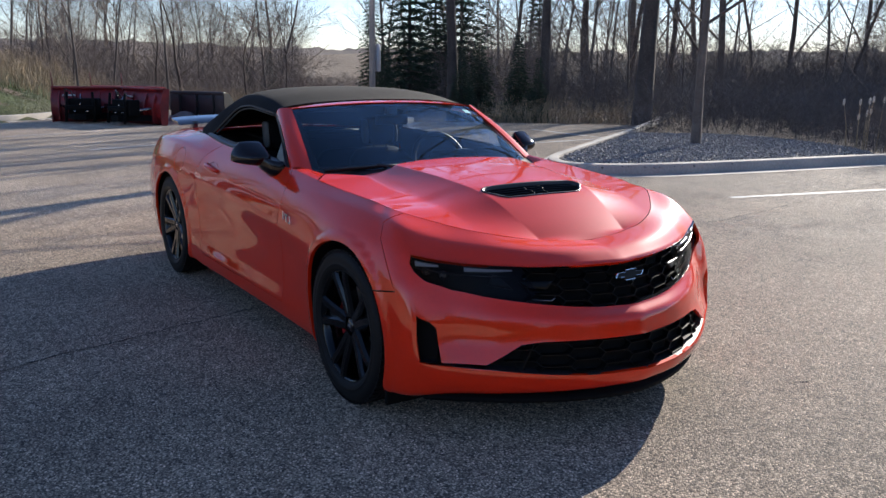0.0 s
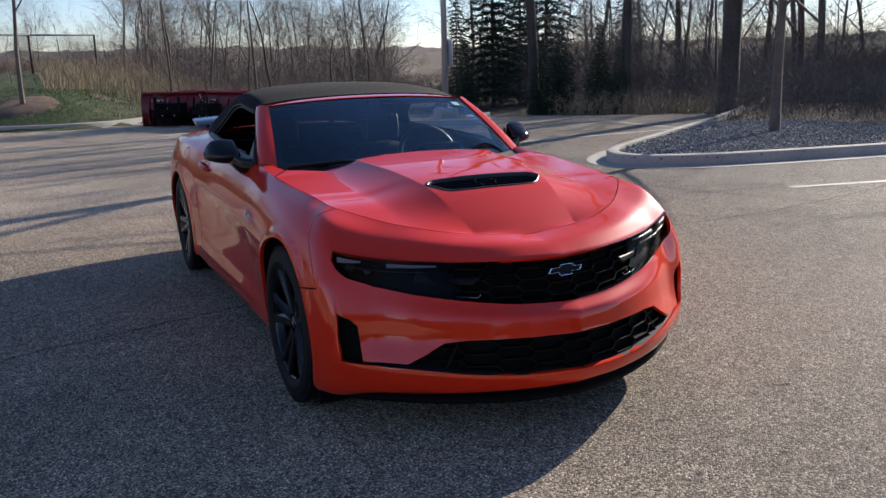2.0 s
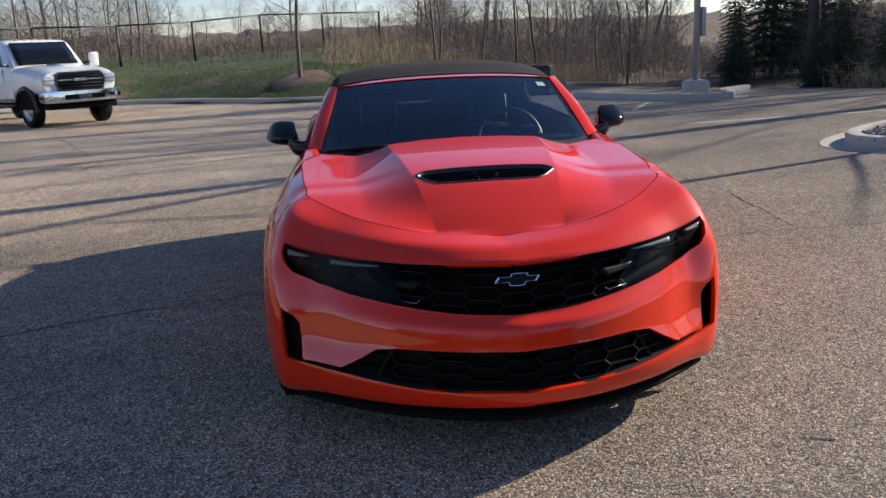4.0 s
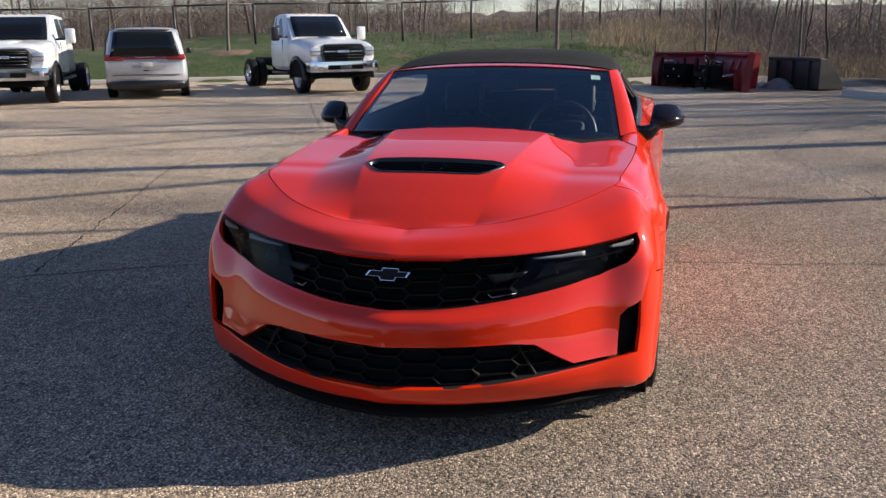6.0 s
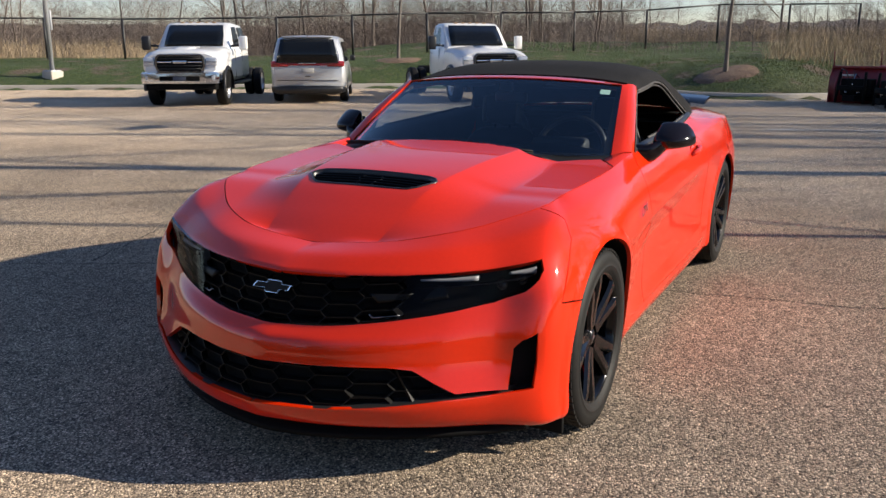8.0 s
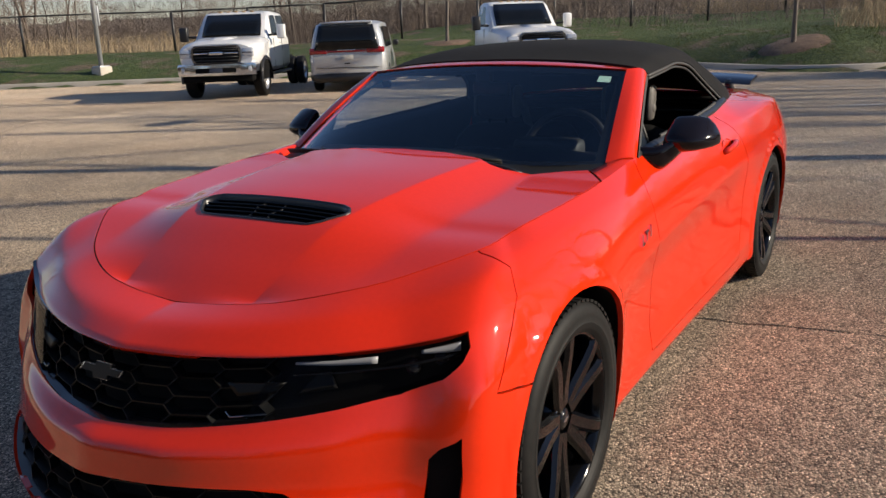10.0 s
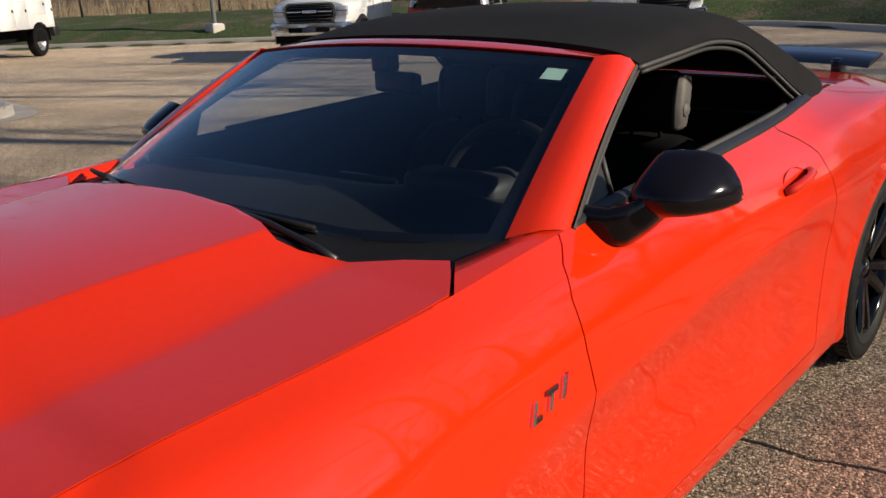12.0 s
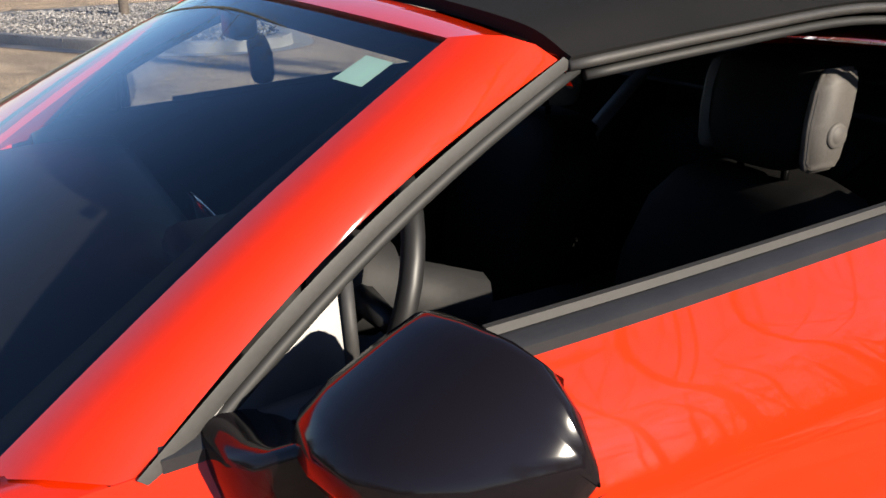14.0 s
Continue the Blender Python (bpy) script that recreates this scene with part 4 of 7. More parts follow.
# ---- under the skin: floor, wheel wells
part("underbody", bm_box(-3.7, .45, -.72, .72, .17, .24, .01), matte_black, car)
for ax in (AXF, AXR):
    for sg in (1, -1):
        b = bm_lathe([(.386, 0), (.398, .10), (.40, .32)], 24, "Y", radians(-25), radians(205))
        for v in b.verts:
            st = at_skin("xz", ax + v.co.x, max(.350 + v.co.z, .19))
            lip = float(skin([st[0]], [st[1]])[0][1]) - .012
            v.co = Vector((ax + v.co.x, sg * (lip - v.co.y), .350 + v.co.z))
        part("wheel_well", b, matte_black, car)
        b = bmesh.new()
        vs = [b.verts.new((ax + .40 * math.cos(radians(a)), sg * .60, .338 + .40 * math.sin(radians(a)))) for a in range(-30, 211, 15)]
        b.faces.new(vs)
        part("well_wall", b, matte_black, car, smooth=False)

# ---- wheels
def spoke_bm():
    """One forked spoke, pointing along +z, outer face towards +y."""
    bm = bmesh.new()
    for sg in (1, -1):
        sec = []
        for r, w, off, y in ((.040, .050, .013, .000), (.10, .052, .022, .006), (.16, .050, .032, .016), (.215, .048, .045, .024), (.249, .056, .056, .024)):
            x = sg * off
            sec.append([bm.verts.new(c) for c in ((x - w / 2, y - .004, r), (x - w * .28, y + .008, r), (x + w * .28, y + .008, r), (x + w / 2, y - .004, r), (x + w * .35, y - .040, r), (x - w * .35, y - .040, r))])
        for a, b in zip(sec[:-1], sec[1:]):
            for j in range(6):
                bm.faces.new((a[j], a[(j + 1) % 6], b[(j + 1) % 6], b[j]))
        bm.faces.new(sec[-1]); bm.faces.new(sec[0][::-1])
    web = [[bm.verts.new(c) for c in ((-w, y - .012, r), (w, y - .012, r), (w, y - .03, r), (-w, y - .03, r))] for r, w, y in ((.05, .02, 0), (.16, .024, .012), (.212, .030, .018))]
    for a, b in zip(web[:-1], web[1:]):
        for j in range(4):
            bm.faces.new((a[j], a[(j + 1) % 4], b[(j + 1) % 4], b[j]))
    bm.faces.new(web[-1])
    bmesh.ops.recalc_face_normals(bm, faces=bm.faces)
    sharpen(bm, 30)
    return bm


def build_wheel(m, turn):
    w = new("wheel"); w.parent = car; w.matrix_basis = m
    tyre = bm_lathe([(.252, -.110), (.262, -.120), (.300, -.124), (.325, -.120), (.338, -.108), (.3445, -.09), (.3445, -.062), (.338, -.060), (.338, -.052), (.3465, -.05), (.3465, -.014), (.339, -.012), (.339, .012), (.3465, .014),
                     (.3465, .05), (.338, .052), (.338, .060), (.3445, .062), (.3445, .09), (.338, .108), (.325, .120), (.300, .124), (.285, .1225), (.282, .1245), (.266, .121), (.262, .118), (.252, .110)], 72)
    sharpen(tyre, 40)
    part("tyre", tyre, rubber, w)
    # raised lettering band and shoulder blocks
    blocks = bmesh.new()
    for k in range(64):
        a = 2 * math.pi * k / 64
        b = bm_box(-.0125, .0125, .078, .112, .339, .347, 0)
        bm_add(blocks, b, Matrix.Rotation(a, 4, "Y"))
    part("tread", blocks, rubber, w, smooth=False)
    rim = bm_lathe([(.248, -.11), (.252, -.105), (.235, -.09), (.228, .02), (.232, .07), (.240, .098), (.247, .108), (.254, .110), (.257, .106), (.256, .098)], 64)
    part("rim", rim, wheel_black, w)
    # thin grey ring standing in for the highlight on the rim's edge
    part("rim_edge", bm_lathe([(.2545, .1085), (.258, .1125), (.2615, .1105)], 64), rim_glint_grey, w)
    for k in range(5):
        s = part("spoke", spoke_bm(), wheel_black, w)
        s.matrix_basis = Matrix.Rotation(turn + 2 * math.pi * k / 5, 4, "Y") @ Matrix.Translation((0, .078, 0))
    part("hub", bm_lathe([(0, .083), (.030, .083), (.034, .079), (.036, .070), (.070, .066), (.075, .03)], 32), wheel_black, w)
    part("centre_cap", bm_lathe([(0, .0865), (.024, .0865), (.027, .083)], 24), gloss_black, w)
    b = bm_prism([(x * .20, y * .30) for x, y in bowtie(1)], 0, .002)
    bmesh.ops.transform(b, matrix=Matrix.Translation((0, .0865, 0)) @ Matrix.Rotation(radians(-90), 4, "X"), verts=b.verts)
    part("cap_emblem", b, chrome, w, smooth=False)
    nuts = [part("lug_nut", bm_lathe([(0, .080), (.008, .080), (.0095, .077), (.0095, .062)], 6), chrome_dark, w) for _ in range(5)]
    for k, nn in enumerate(nuts):
        a = turn + 2 * math.pi * (k + .5) / 5
        nn.matrix_basis = Matrix.Translation((.057 * math.sin(a), 0, .057 * math.cos(a)))
    part("brake_disc", bm_lathe([(.07, .0), (.07, .012), (.165, .012), (.172, .008), (.172, -.012), (.08, -.012)], 40), steel, w)
    cal = bm_lathe([(.115, .040), (.180, .044), (.192, .036), (.195, -.03), (.12, -.03)], 14, "Y", radians(-28), radians(28))
    part("brake_caliper", cal, caliper_red, w, "red brake caliper")
    return w


for ax, trk in ((AXF, .794), (AXR, .790)):
    for sg in (1, -1):
        m = Matrix.Translation((ax, sg * trk, HUB))
        if sg < 0:
            m = m @ Matrix.Rotation(math.pi, 4, "Z")
        build_wheel(m, .25 if ax == AXF else .5)

# ---- windscreen, its frame and the cowl
FOOT = .702                                      # half the width of the glass at its foot


def ws(u, v):
    """u: -1..1 across, v: 0..1 from the cowl to the header."""
    a = abs(u)
    bx, by, bz = -.90 + .232 * (1 - a ** 3.6), FOOT * u, .941 + .022 * (1 - a * a)
    tx, ty, tz = -1.386 + .055 * (1 - a ** 2), .608 * u, 1.236 + .030 * (1 - a * a)
    w = v + .035 * math.sin(math.pi * v)
    return Vector((bx + (tx - bx) * v, by + (ty - by) * v, bz + (tz - bz) * w))


bm = bm_grid([[ws(-1 + 2 * i / 32, j / 16) for j in range(17)] for i in range(33)])
windscreen = part("windscreen", bm, screen_glass, car, "slightly tinted laminated windscreen")
windscreen.visible_shadow = False
# the black band printed round the glass
frit = bmesh.new()
for lo, hi in ((0, .04), (.93, 1)):
    bm_add(frit, bm_grid([[ws(-1 + 2 * i / 32, lo + (hi - lo) * j / 2) + Vector((-.0035, 0, -.003)) for j in range(3)] for i in range(33)]))
for sg in (1, -1):
    bm_add(frit, bm_grid([[ws(sg * (1 - .045 * i / 2), j / 12) + Vector((-.0035, 0, -.003)) for j in range(13)] for i in range(3)]))
part("frit_band", frit, gloss_black, windscreen)

for sg in (1, -1):
    # pillar: from the glass edge over to the door seal
    P = []
    for k in range(15):
        v = k / 14
        a = ws(1, min(v, 1))
        o = Vector((-1.000, .781, .947)).lerp(Vector((-1.482, .658, 1.214)), v) + Vector((.018, .004, .020)) * math.sin(math.pi * v)
        mid = a.lerp(o, .45) + Vector((.004, .018, .016))
        b0 = a + Vector((-.012, -.006, -.012)); b1 = o + Vector((-.004, -.022, -.012))
        P.append([(p.x, sg * p.y, p.z) for p in (b0, a + Vector((.004, 0, .005)), a.lerp(mid, .5) + Vector((.003, .005, .005)), mid, mid.lerp(o, .5) + Vector((0, .006, .004)), o, b1)])
    b = bm_grid(P, True)
    b.normal_update(); bmesh.ops.recalc_face_normals(b, faces=b.faces); sharpen(b, 50)
    part("windscreen_pillar", b, red_paint, car)
    # grey weather strip along the pillar
    seal = [Vector((-1.008, sg * .784, .951)).lerp(Vector((-1.494, sg * .654, 1.213)), k / 12) + Vector((.014, sg * .003, .016)) * math.sin(math.pi * k / 12) for k in range(13)]
    b = bm_grid([[tuple(p + Vector((dx, -sg * dy, dz))) for dx, dy, dz in ((.003, -.002, .003), (-.004, -.003, -.003), (-.009, -.001, -.007), (-.012, .005, -.009), (-.008, .008, -.003))] for p in seal], True)
    bmesh.ops.holes_fill(b, edges=b.edges[:]); bmesh.ops.recalc_face_normals(b, faces=b.faces); sharpen(b, 40)
    part("pillar_seal", b, seal_grey, car, "grey rubber weather strip")
    part("inner_seal", bm_tube([p + Vector((-.018, -sg * .006, -.012)) for p in seal], .007, 8), seal_dark, car)
# header: the painted bar over the glass
P = []
for i in range(33):
    u = -1 + 2 * i / 32
    a = ws(u, 1)
    c = Vector((-1.482 + .058 * (1 - u * u), .658 * u, 1.214 + .054 * (1 - abs(u) ** 2.6)))
    P.append([tuple(a + Vector((-.02, 0, -.02))), tuple(a + Vector((.004, 0, .004))), tuple(a.lerp(c, .5) + Vector((.008, 0, .012))), tuple(c + Vector((0, 0, .004))), tuple(c + Vector((-.02, 0, -.03)))])
b = bm_grid(P, True); bmesh.ops.recalc_face_normals(b, faces=b.faces); sharpen(b, 50)
part("windscreen_header", b, red_paint, car)

# cowl: the black tray between hood and glass
def cowl_front(y):
    return float(np.interp(abs(y), [0, .2, .33, .365, .405, .45, .532, .62, .705, .78], [-.652, -.637, -.607, -.592, -.584, -.599, -.641, -.695, -.74, -.75]))
P = []
for i in range(41):
    y = -.745 + 1.49 * i / 40
    u = min(abs(y) / FOOT, 1)
    xf = cowl_front(y); zf = hood_z(xf, y) - .022
    g = ws(math.copysign(u, y), .03)
    P.append([(xf + .02, y, zf - .012), (xf - .01, y, zf - .004), ((xf + g.x) / 2, y, (zf + g.z) / 2 - .012), (g.x - .004, y, g.z - .006)])
part("cowl_panel", bm_grid(P), cowl_black, car, "black plastic cowl panel")
for sg in (1, -1):
    # triangular filler between fender, hood corner and pillar foot
    e = [p for p in skin(np.linspace(at_skin("xz", -.64, .93)[0], at_skin("xz", -.985, .951)[0], 12), np.full(12, TMAX))]
    P = []
    for k, p in enumerate(e):
        u = k / 11
        inner = Vector((-.742, .706, .944)).lerp(Vector((-.955, .730, .957)), u)
        P.append([(p[0], sg * p[1], p[2]), ((p[0] + inner.x) / 2, sg * (p[1] + inner.y) / 2, (p[2] + inner.z) / 2 + .003), (inner.x, sg * inner.y, inner.z), (inner.x, sg * (inner.y - .012), inner.z - .03)])
    part("cowl_corner", bm_grid(P), red_paint, car)


def wiper(blade, arm):
    """A wiper at rest in the cowl: the blade's line, and the arm's from its pivot to the blade."""
    a = part("wiper", bm_tube([Vector(p) for p in arm], [.010] + [.008] * (len(arm) - 2) + [.005], 8), wiper_black, car, "black windscreen wiper")
    part("wiper_blade", bm_tube([Vector(p) for p in blade], .006, 6), rubber, a)
    part("blade_rubber", bm_tube([Vector(p) + Vector((-.006, 0, -.009)) for p in blade], .005, 4), rubber, a)


wiper([(-.672, -.213, .966), (-.664, -.05, .976), (-.666, .15, .982), (-.676, .28, .978), (-.691, .396, .970)], [(-.652, .495, .932), (-.648, .45, .950), (-.655, .30, .975), (-.660, .149, .990)])
wiper([(-.800, -.675, .952), (-.762, -.55, .962), (-.722, -.40, .970), (-.700, -.26, .974)], [(-.660, -.22, .945), (-.676, -.28, .964), (-.715, -.42, .980)])
# sticker on the glass
b = bm_grid([[ws(.914 - .039 * i, .845 + .075 * j) + Vector((-.006, 0, -.005)) for j in range(2)] for i in range(3)])
part("windscreen_sticker", b, sticker_white, windscreen, "small pale green inspection sticker")
# mirror and sensor box behind the glass
b = bm_box(-.018, .018, -.10, .10, -.030, .030, .014)
bmesh.ops.transform(b, matrix=Matrix.Translation((-1.345, .02, 1.165)) @ Matrix.Rotation(radians(-14), 4, "Z"), verts=b.verts)
part("rear_view_mirror", b, black_plastic, car, "black interior mirror")
b = bm_box(-1.345, -1.30, -.035, .035, 1.195, 1.245, .010)
part("sensor_box", b, black_plastic, car)

# ---- soft top
TOP = [
    [(-1.497, .660, 1.216), (-1.478, .60, 1.246), (-1.452, .42, 1.270), (-1.432, .2, 1.282), (-1.425, 0, 1.285)],
    [(-1.72, .660, 1.232), (-1.72, .60, 1.283), (-1.71, .42, 1.315), (-1.70, .2, 1.329), (-1.70, 0, 1.333)],
    [(-1.98, .640, 1.240), (-1.98, .585, 1.295), (-1.98, .42, 1.330), (-1.98, .2, 1.344), (-1.98, 0, 1.348)],
    [(-2.20, .640, 1.212), (-2.24, .580, 1.277), (-2.24, .42, 1.315), (-2.24, .2, 1.332), (-2.24, 0, 1.337)],
    [(-2.36, .675, 1.125), (-2.43, .610, 1.215), (-2.47, .44, 1.262), (-2.48, .21, 1.286), (-2.48, 0, 1.293)],
    [(-2.475, .735, 1.030), (-2.60, .665, 1.125), (-2.68, .48, 1.182), (-2.70, .23, 1.212), (-2.70, 0, 1.22)],
    [(-2.66, .728, 1.013), (-2.80, .672, 1.055), (-2.88, .50, 1.093), (-2.91, .25, 1.113), (-2.91, 0, 1.12)],
    [(-2.86, .685, 1.004), (-2.97, .620, 1.018), (-3.06, .46, 1.032), (-3.09, .24, 1.042), (-3.09, 0, 1.046)],
]
half = net_sheet(TOP, 57, 25, .9)
full = np.concatenate([half, (half * np.array([1, -1, 1]))[:, -2::-1]], axis=1)
b = bm_grid(full)
bmesh.ops.recalc_face_normals(b, faces=b.faces)
if sum(f.normal.z for f in b.faces) < 0:
    bmesh.ops.reverse_faces(b, faces=b.faces)
b = thicken(b, .016)
bmesh.ops.recalc_face_normals(b, faces=b.faces); sharpen(b, 55)
soft_top = part("soft_top", b, fabric_black, car, "closed black fabric soft top")
for sg in (1, -1):
    edge = [Vector((p[0], sg * p[1], p[2])) for p in net_sheet(TOP, 40, 3, .9)[:, 0]]
    k = 30
    part("top_seal", bm_tube([p + Vector((0, -sg * .004, -.010)) for p in edge[:k]], .0065, 8), seal_grey, soft_top, "grey rubber seal over the side window")
    part("top_seal", bm_tube([p + Vector((.012, -sg * .010, -.026)) for p in edge[1:k - 1]], .006, 8), seal_dark, soft_top)
# rear window in the soft top
P = half[40:52, 12:25]
P = np.concatenate([P, (P * np.array([1, -1, 1]))[:, -2::-1]], axis=1) + np.array([-.004, 0, .005])
part("rear_window", bm_grid(P), gloss_black, soft_top, "dark glass rear window")
# tonneau and rear deck
for sg in (1, -1):
    P = []
    for x in np.linspace(-2.42, -2.96, 14):
        p = skin([at_skin("xz", x, .95)[0]], [TMAX])[0]
        P.append([(x, sg * p[1], p[2]), (x, sg * (p[1] - .035), p[2] + .004), (x, sg * (p[1] - .075), p[2] + .004)])
    b = bm_grid(P)
    bmesh.ops.recalc_face_normals(b, faces=b.faces)
    if sum(f.normal.z for f in b.faces) < 0:
        bmesh.ops.reverse_faces(b, faces=b.faces)
    part("deck_edge", b, red_paint, car)
part("parcel_shelf", bm_box(-3.02, -2.50, -.64, .64, .955, .968, .004), interior_dark, car, "black parcel shelf")
P = [[(-2.985, y, .955), (-2.99 - .05 * (1 - (y / .64) ** 2), y, .985 + .030 * (1 - (y / .64) ** 2))] for y in np.linspace(-.64, .64, 17)]
part("shelf_wall", thicken(bm_grid(P), .012), interior_dark, car, "black lining under the soft top")
P = []
for x in np.linspace(-3.02, -3.80, 28):
    row = []
    sxs = at_skin("xz", max(x, -3.6), .95)[0]
    p = skin([sxs], [TMAX])[0]
    yb, zb = (p[1], p[2]) if x > -3.6 else (float(np.interp(x, [-3.81, -3.77, -3.64, -3.6], [.02, .37, .59, .612])), .979)
    for k in range(15):
        f = k / 14
        row.append((x, yb * (1 - 2 * f), zb + .018 * (1 - (1 - 2 * f) ** 2)))
    P.append(row)
b = bm_grid(P)
bmesh.ops.recalc_face_normals(b, faces=b.faces)
if sum(f.normal.z for f in b.faces) < 0:
    bmesh.ops.reverse_faces(b, faces=b.faces)
part("rear_deck", b, red_paint, car)
# spoiler on the tail
sec = []
for k in range(25):
    u = -1 + 2 * k / 24
    a = abs(u)
    x0, z0 = -3.66 - .05 * (1 - a * a), 1.046 - .018 * a ** 3
    y = .64 * u
    sec.append([(x0 + .07, y, z0 - .022), (x0 + .03, y, z0 + .002), (x0 - .07, y, z0 + .016), (x0 - .155, y, z0 + .026), (x0 - .158, y, z0 + .014), (x0 - .06, y, z0 - .006)])
b = bm_grid(sec, True)
bmesh.ops.holes_fill(b, edges=b.edges[:]); bmesh.ops.recalc_face_normals(b, faces=b.faces); sharpen(b, 40)
spoiler = part("rear_spoiler", b, gloss_black, car, "raised gloss black rear spoiler")
for y in (-.5, .5):
    part("spoiler_foot", bm_box(-3.72, -3.62, y - .02, y + .02, .97, 1.04, .008), gloss_black, spoiler)

# ---- door trim, mirrors, handles, badges
for sg in (1, -1):
    d = DOORS[sg]
    s0, s1 = at_skin("xz", -1.025, .955)[0], at_skin("xz", -2.50, .99)[0]
    e = skin(np.linspace(s0, s1, 40), np.full(40, TMAX))
    P = []
    for k, p in enumerate(e):
        v = Vector((p[0], sg * p[1], p[2]))
        P.append([tuple(v + Vector((0, sg * dy, dz))) for dy, dz in ((.003, -.006), (.002, .008), (-.010, .017), (-.022, .018), (-.030, -.01))])
    b = bm_grid(P); bmesh.ops.recalc_face_normals(b, faces=b.faces); sharpen(b, 45)
    part("belt_moulding", b, trim_grey, d, "satin dark grey belt moulding")
    P = [[tuple(Vector((p[0], sg * p[1], p[2])) + Vector((0, sg * dy, dz))) for dy, dz in ((-.016, .019), (-.018, .028), (-.026, .028), (-.028, .015))] for p in e[8:34]]
    b = bm_grid(P, True); bmesh.ops.recalc_face_normals(b, faces=b.faces); sharpen(b, 45)
    part("belt_seal", b, seal_grey, d)
    # inner door card
    P = []
    for x in np.linspace(-1.0, -2.45, 20):
        p = skin([at_skin("xz", x, .96)[0]], [TMAX])[0]
        P.append([(x, sg * (p[1] - .028), p[2] + .012), (x, sg * (p[1] - .075), p[2] - .02), (x, sg * .735, .80), (x, sg * .70, .70), (x, sg * .735, .60), (x, sg * .73, .26)])
    part("door_card", bm_grid(P), interior_dark, d, "dark grey door lining")
    # handle
    hx, hz = -2.04, .848
    q = Vector(skin([at_skin("xz", hx, hz)[0]], [at_skin("xz", hx, hz)[1]])[0])
    b = bm_lathe([(0, -.016), (.055, -.014), (.072, 0), (.075, .003)], 28)
    for v in b.verts:
        v.co = Vector((q.x + v.co.x * 1.15, sg * (q.y + v.co.y - .004 + .30 * (q.z - v.co.z * .5 - q.z)), q.z + v.co.z * .5))
    part("handle_cup", b, red_paint, d)
    pts = [Vector((q.x + dx, sg * (q.y + dy), q.z + dz)) for dx, dy, dz in ((.095, .004, -.012), (.07, .020, -.004), (.02, .026, .003), (-.04, .026, .009), (-.085, .018, .013), (-.105, .002, .014))]
    part("door_handle", bm_tube(pts, [.011, .013, .013, .013, .013, .011], 10), red_paint, d)
    # mirror: housing lofted from inside to its tip
    mir = new("wing_mirror"); mir.parent = car; mir["label"] = "gloss black wing mirror"
    secs = []
    for y, fx, tx, bx, zt, zm, zb in ((.832, -1.122, -1.211, -1.232, 1.066, .998, .968), (.838, -1.112, -1.212, -1.238, 1.072, .998, .960), (.856, -1.105, -1.214, -1.242, 1.076, .998, .954), (.900, -1.104, -1.222, -1.250, 1.078, .997, .952),
                                      (.940, -1.116, -1.234, -1.260, 1.077, .996, .957), (.968, -1.140, -1.245, -1.268, 1.070, .995, .962), (.990, -1.174, -1.255, -1.274, 1.047, .994, .967), (1.005, -1.214, -1.265, -1.276, 1.020, .993, .974), (1.010, -1.242, -1.268, -1.274, 1.002, .993, .983)):
        poly = [(fx, zm - .012), (fx - .012, zm + .022), (tx, zt), (bx + .012, zt), (bx, zt - .014), (bx, zb + .012), (bx + .014, zb), (fx - .045, zb)]
        ring = []
        for k in range(len(poly)):
            p, q, r = Vector(poly[k - 1]), Vector(poly[k]), Vector(poly[(k + 1) % len(poly)])
            ring += [tuple(q.lerp(p, .22)), tuple((q * 6 + p + r) / 8), tuple(q.lerp(r, .22))]
        lean = max(0, .905 - y) * .28                   # the inner end leans outwards to the top
        secs.append([(x, sg * (y + lean * (z - zb) / (zt - zb)), z) for x, z in ring])
    b = bm_grid(secs, True)
    bmesh.ops.holes_fill(b, edges=b.edges[:]); bmesh.ops.recalc_face_normals(b, faces=b.faces); sharpen(b, 70)
    part("mirror_housing", b, mirror_black, mir)
    b = bm_grid([[(-1.277 - .1 * (y - .86), sg * y, z) for z in (.978, 1.040)] for y in (.86, .95)])
    part("mirror_glass", b, mirror_silver, mir)
    foot = []
    for c, rx, rz in (((-1.098, .765, .936), .042, .042), ((-1.108, .812, .933), .044, .043), ((-1.124, .845, .942), .046, .043), ((-1.152, .872, .964), .044, .038), ((-1.180, .895, .984), .038, .028)):
        ring = []
        for k in range(20):
            a = 2 * math.pi * k / 20
            ca, sa = math.copysign(abs(math.cos(a)) ** .6, math.cos(a)), math.copysign(abs(math.sin(a)) ** .6, math.sin(a))
            ring.append((c[0] + rx * ca, sg * (c[1] + .2 * rx * ca), c[2] + rz * sa + .25 * rx * ca))
        foot.append(ring)
    b = bm_grid(foot, True); bmesh.ops.holes_fill(b, edges=b.edges[:]); bmesh.ops.recalc_face_normals(b, faces=b.faces); sharpen(b, 60)
    part("mirror_foot", b, mirror_black, mir)
    sail = [(-1.02, .780, .958), (-1.20, .756, .982), (-1.206, .722, 1.062), (-1.10, .757, 1.005)]
    b = bmesh.new(); b.faces.new([b.verts.new((x, sg * y, z)) for x, y, z in sail])
    b = thicken(b, .02); bmesh.ops.recalc_face_normals(b, faces=b.faces)
    part("mirror_sail", b, black_plastic, mir, smooth=False)
    part("sail_post", bm_tube([(-1.198, sg * .757, .978), (-1.209, sg * .722, 1.068)], .007, 8), seal_grey, mir)
    # badge on the fender: slanted bright bars
    bad = new("fender_badge"); bad.parent = car; bad["label"] = "small chrome and red fender badge"
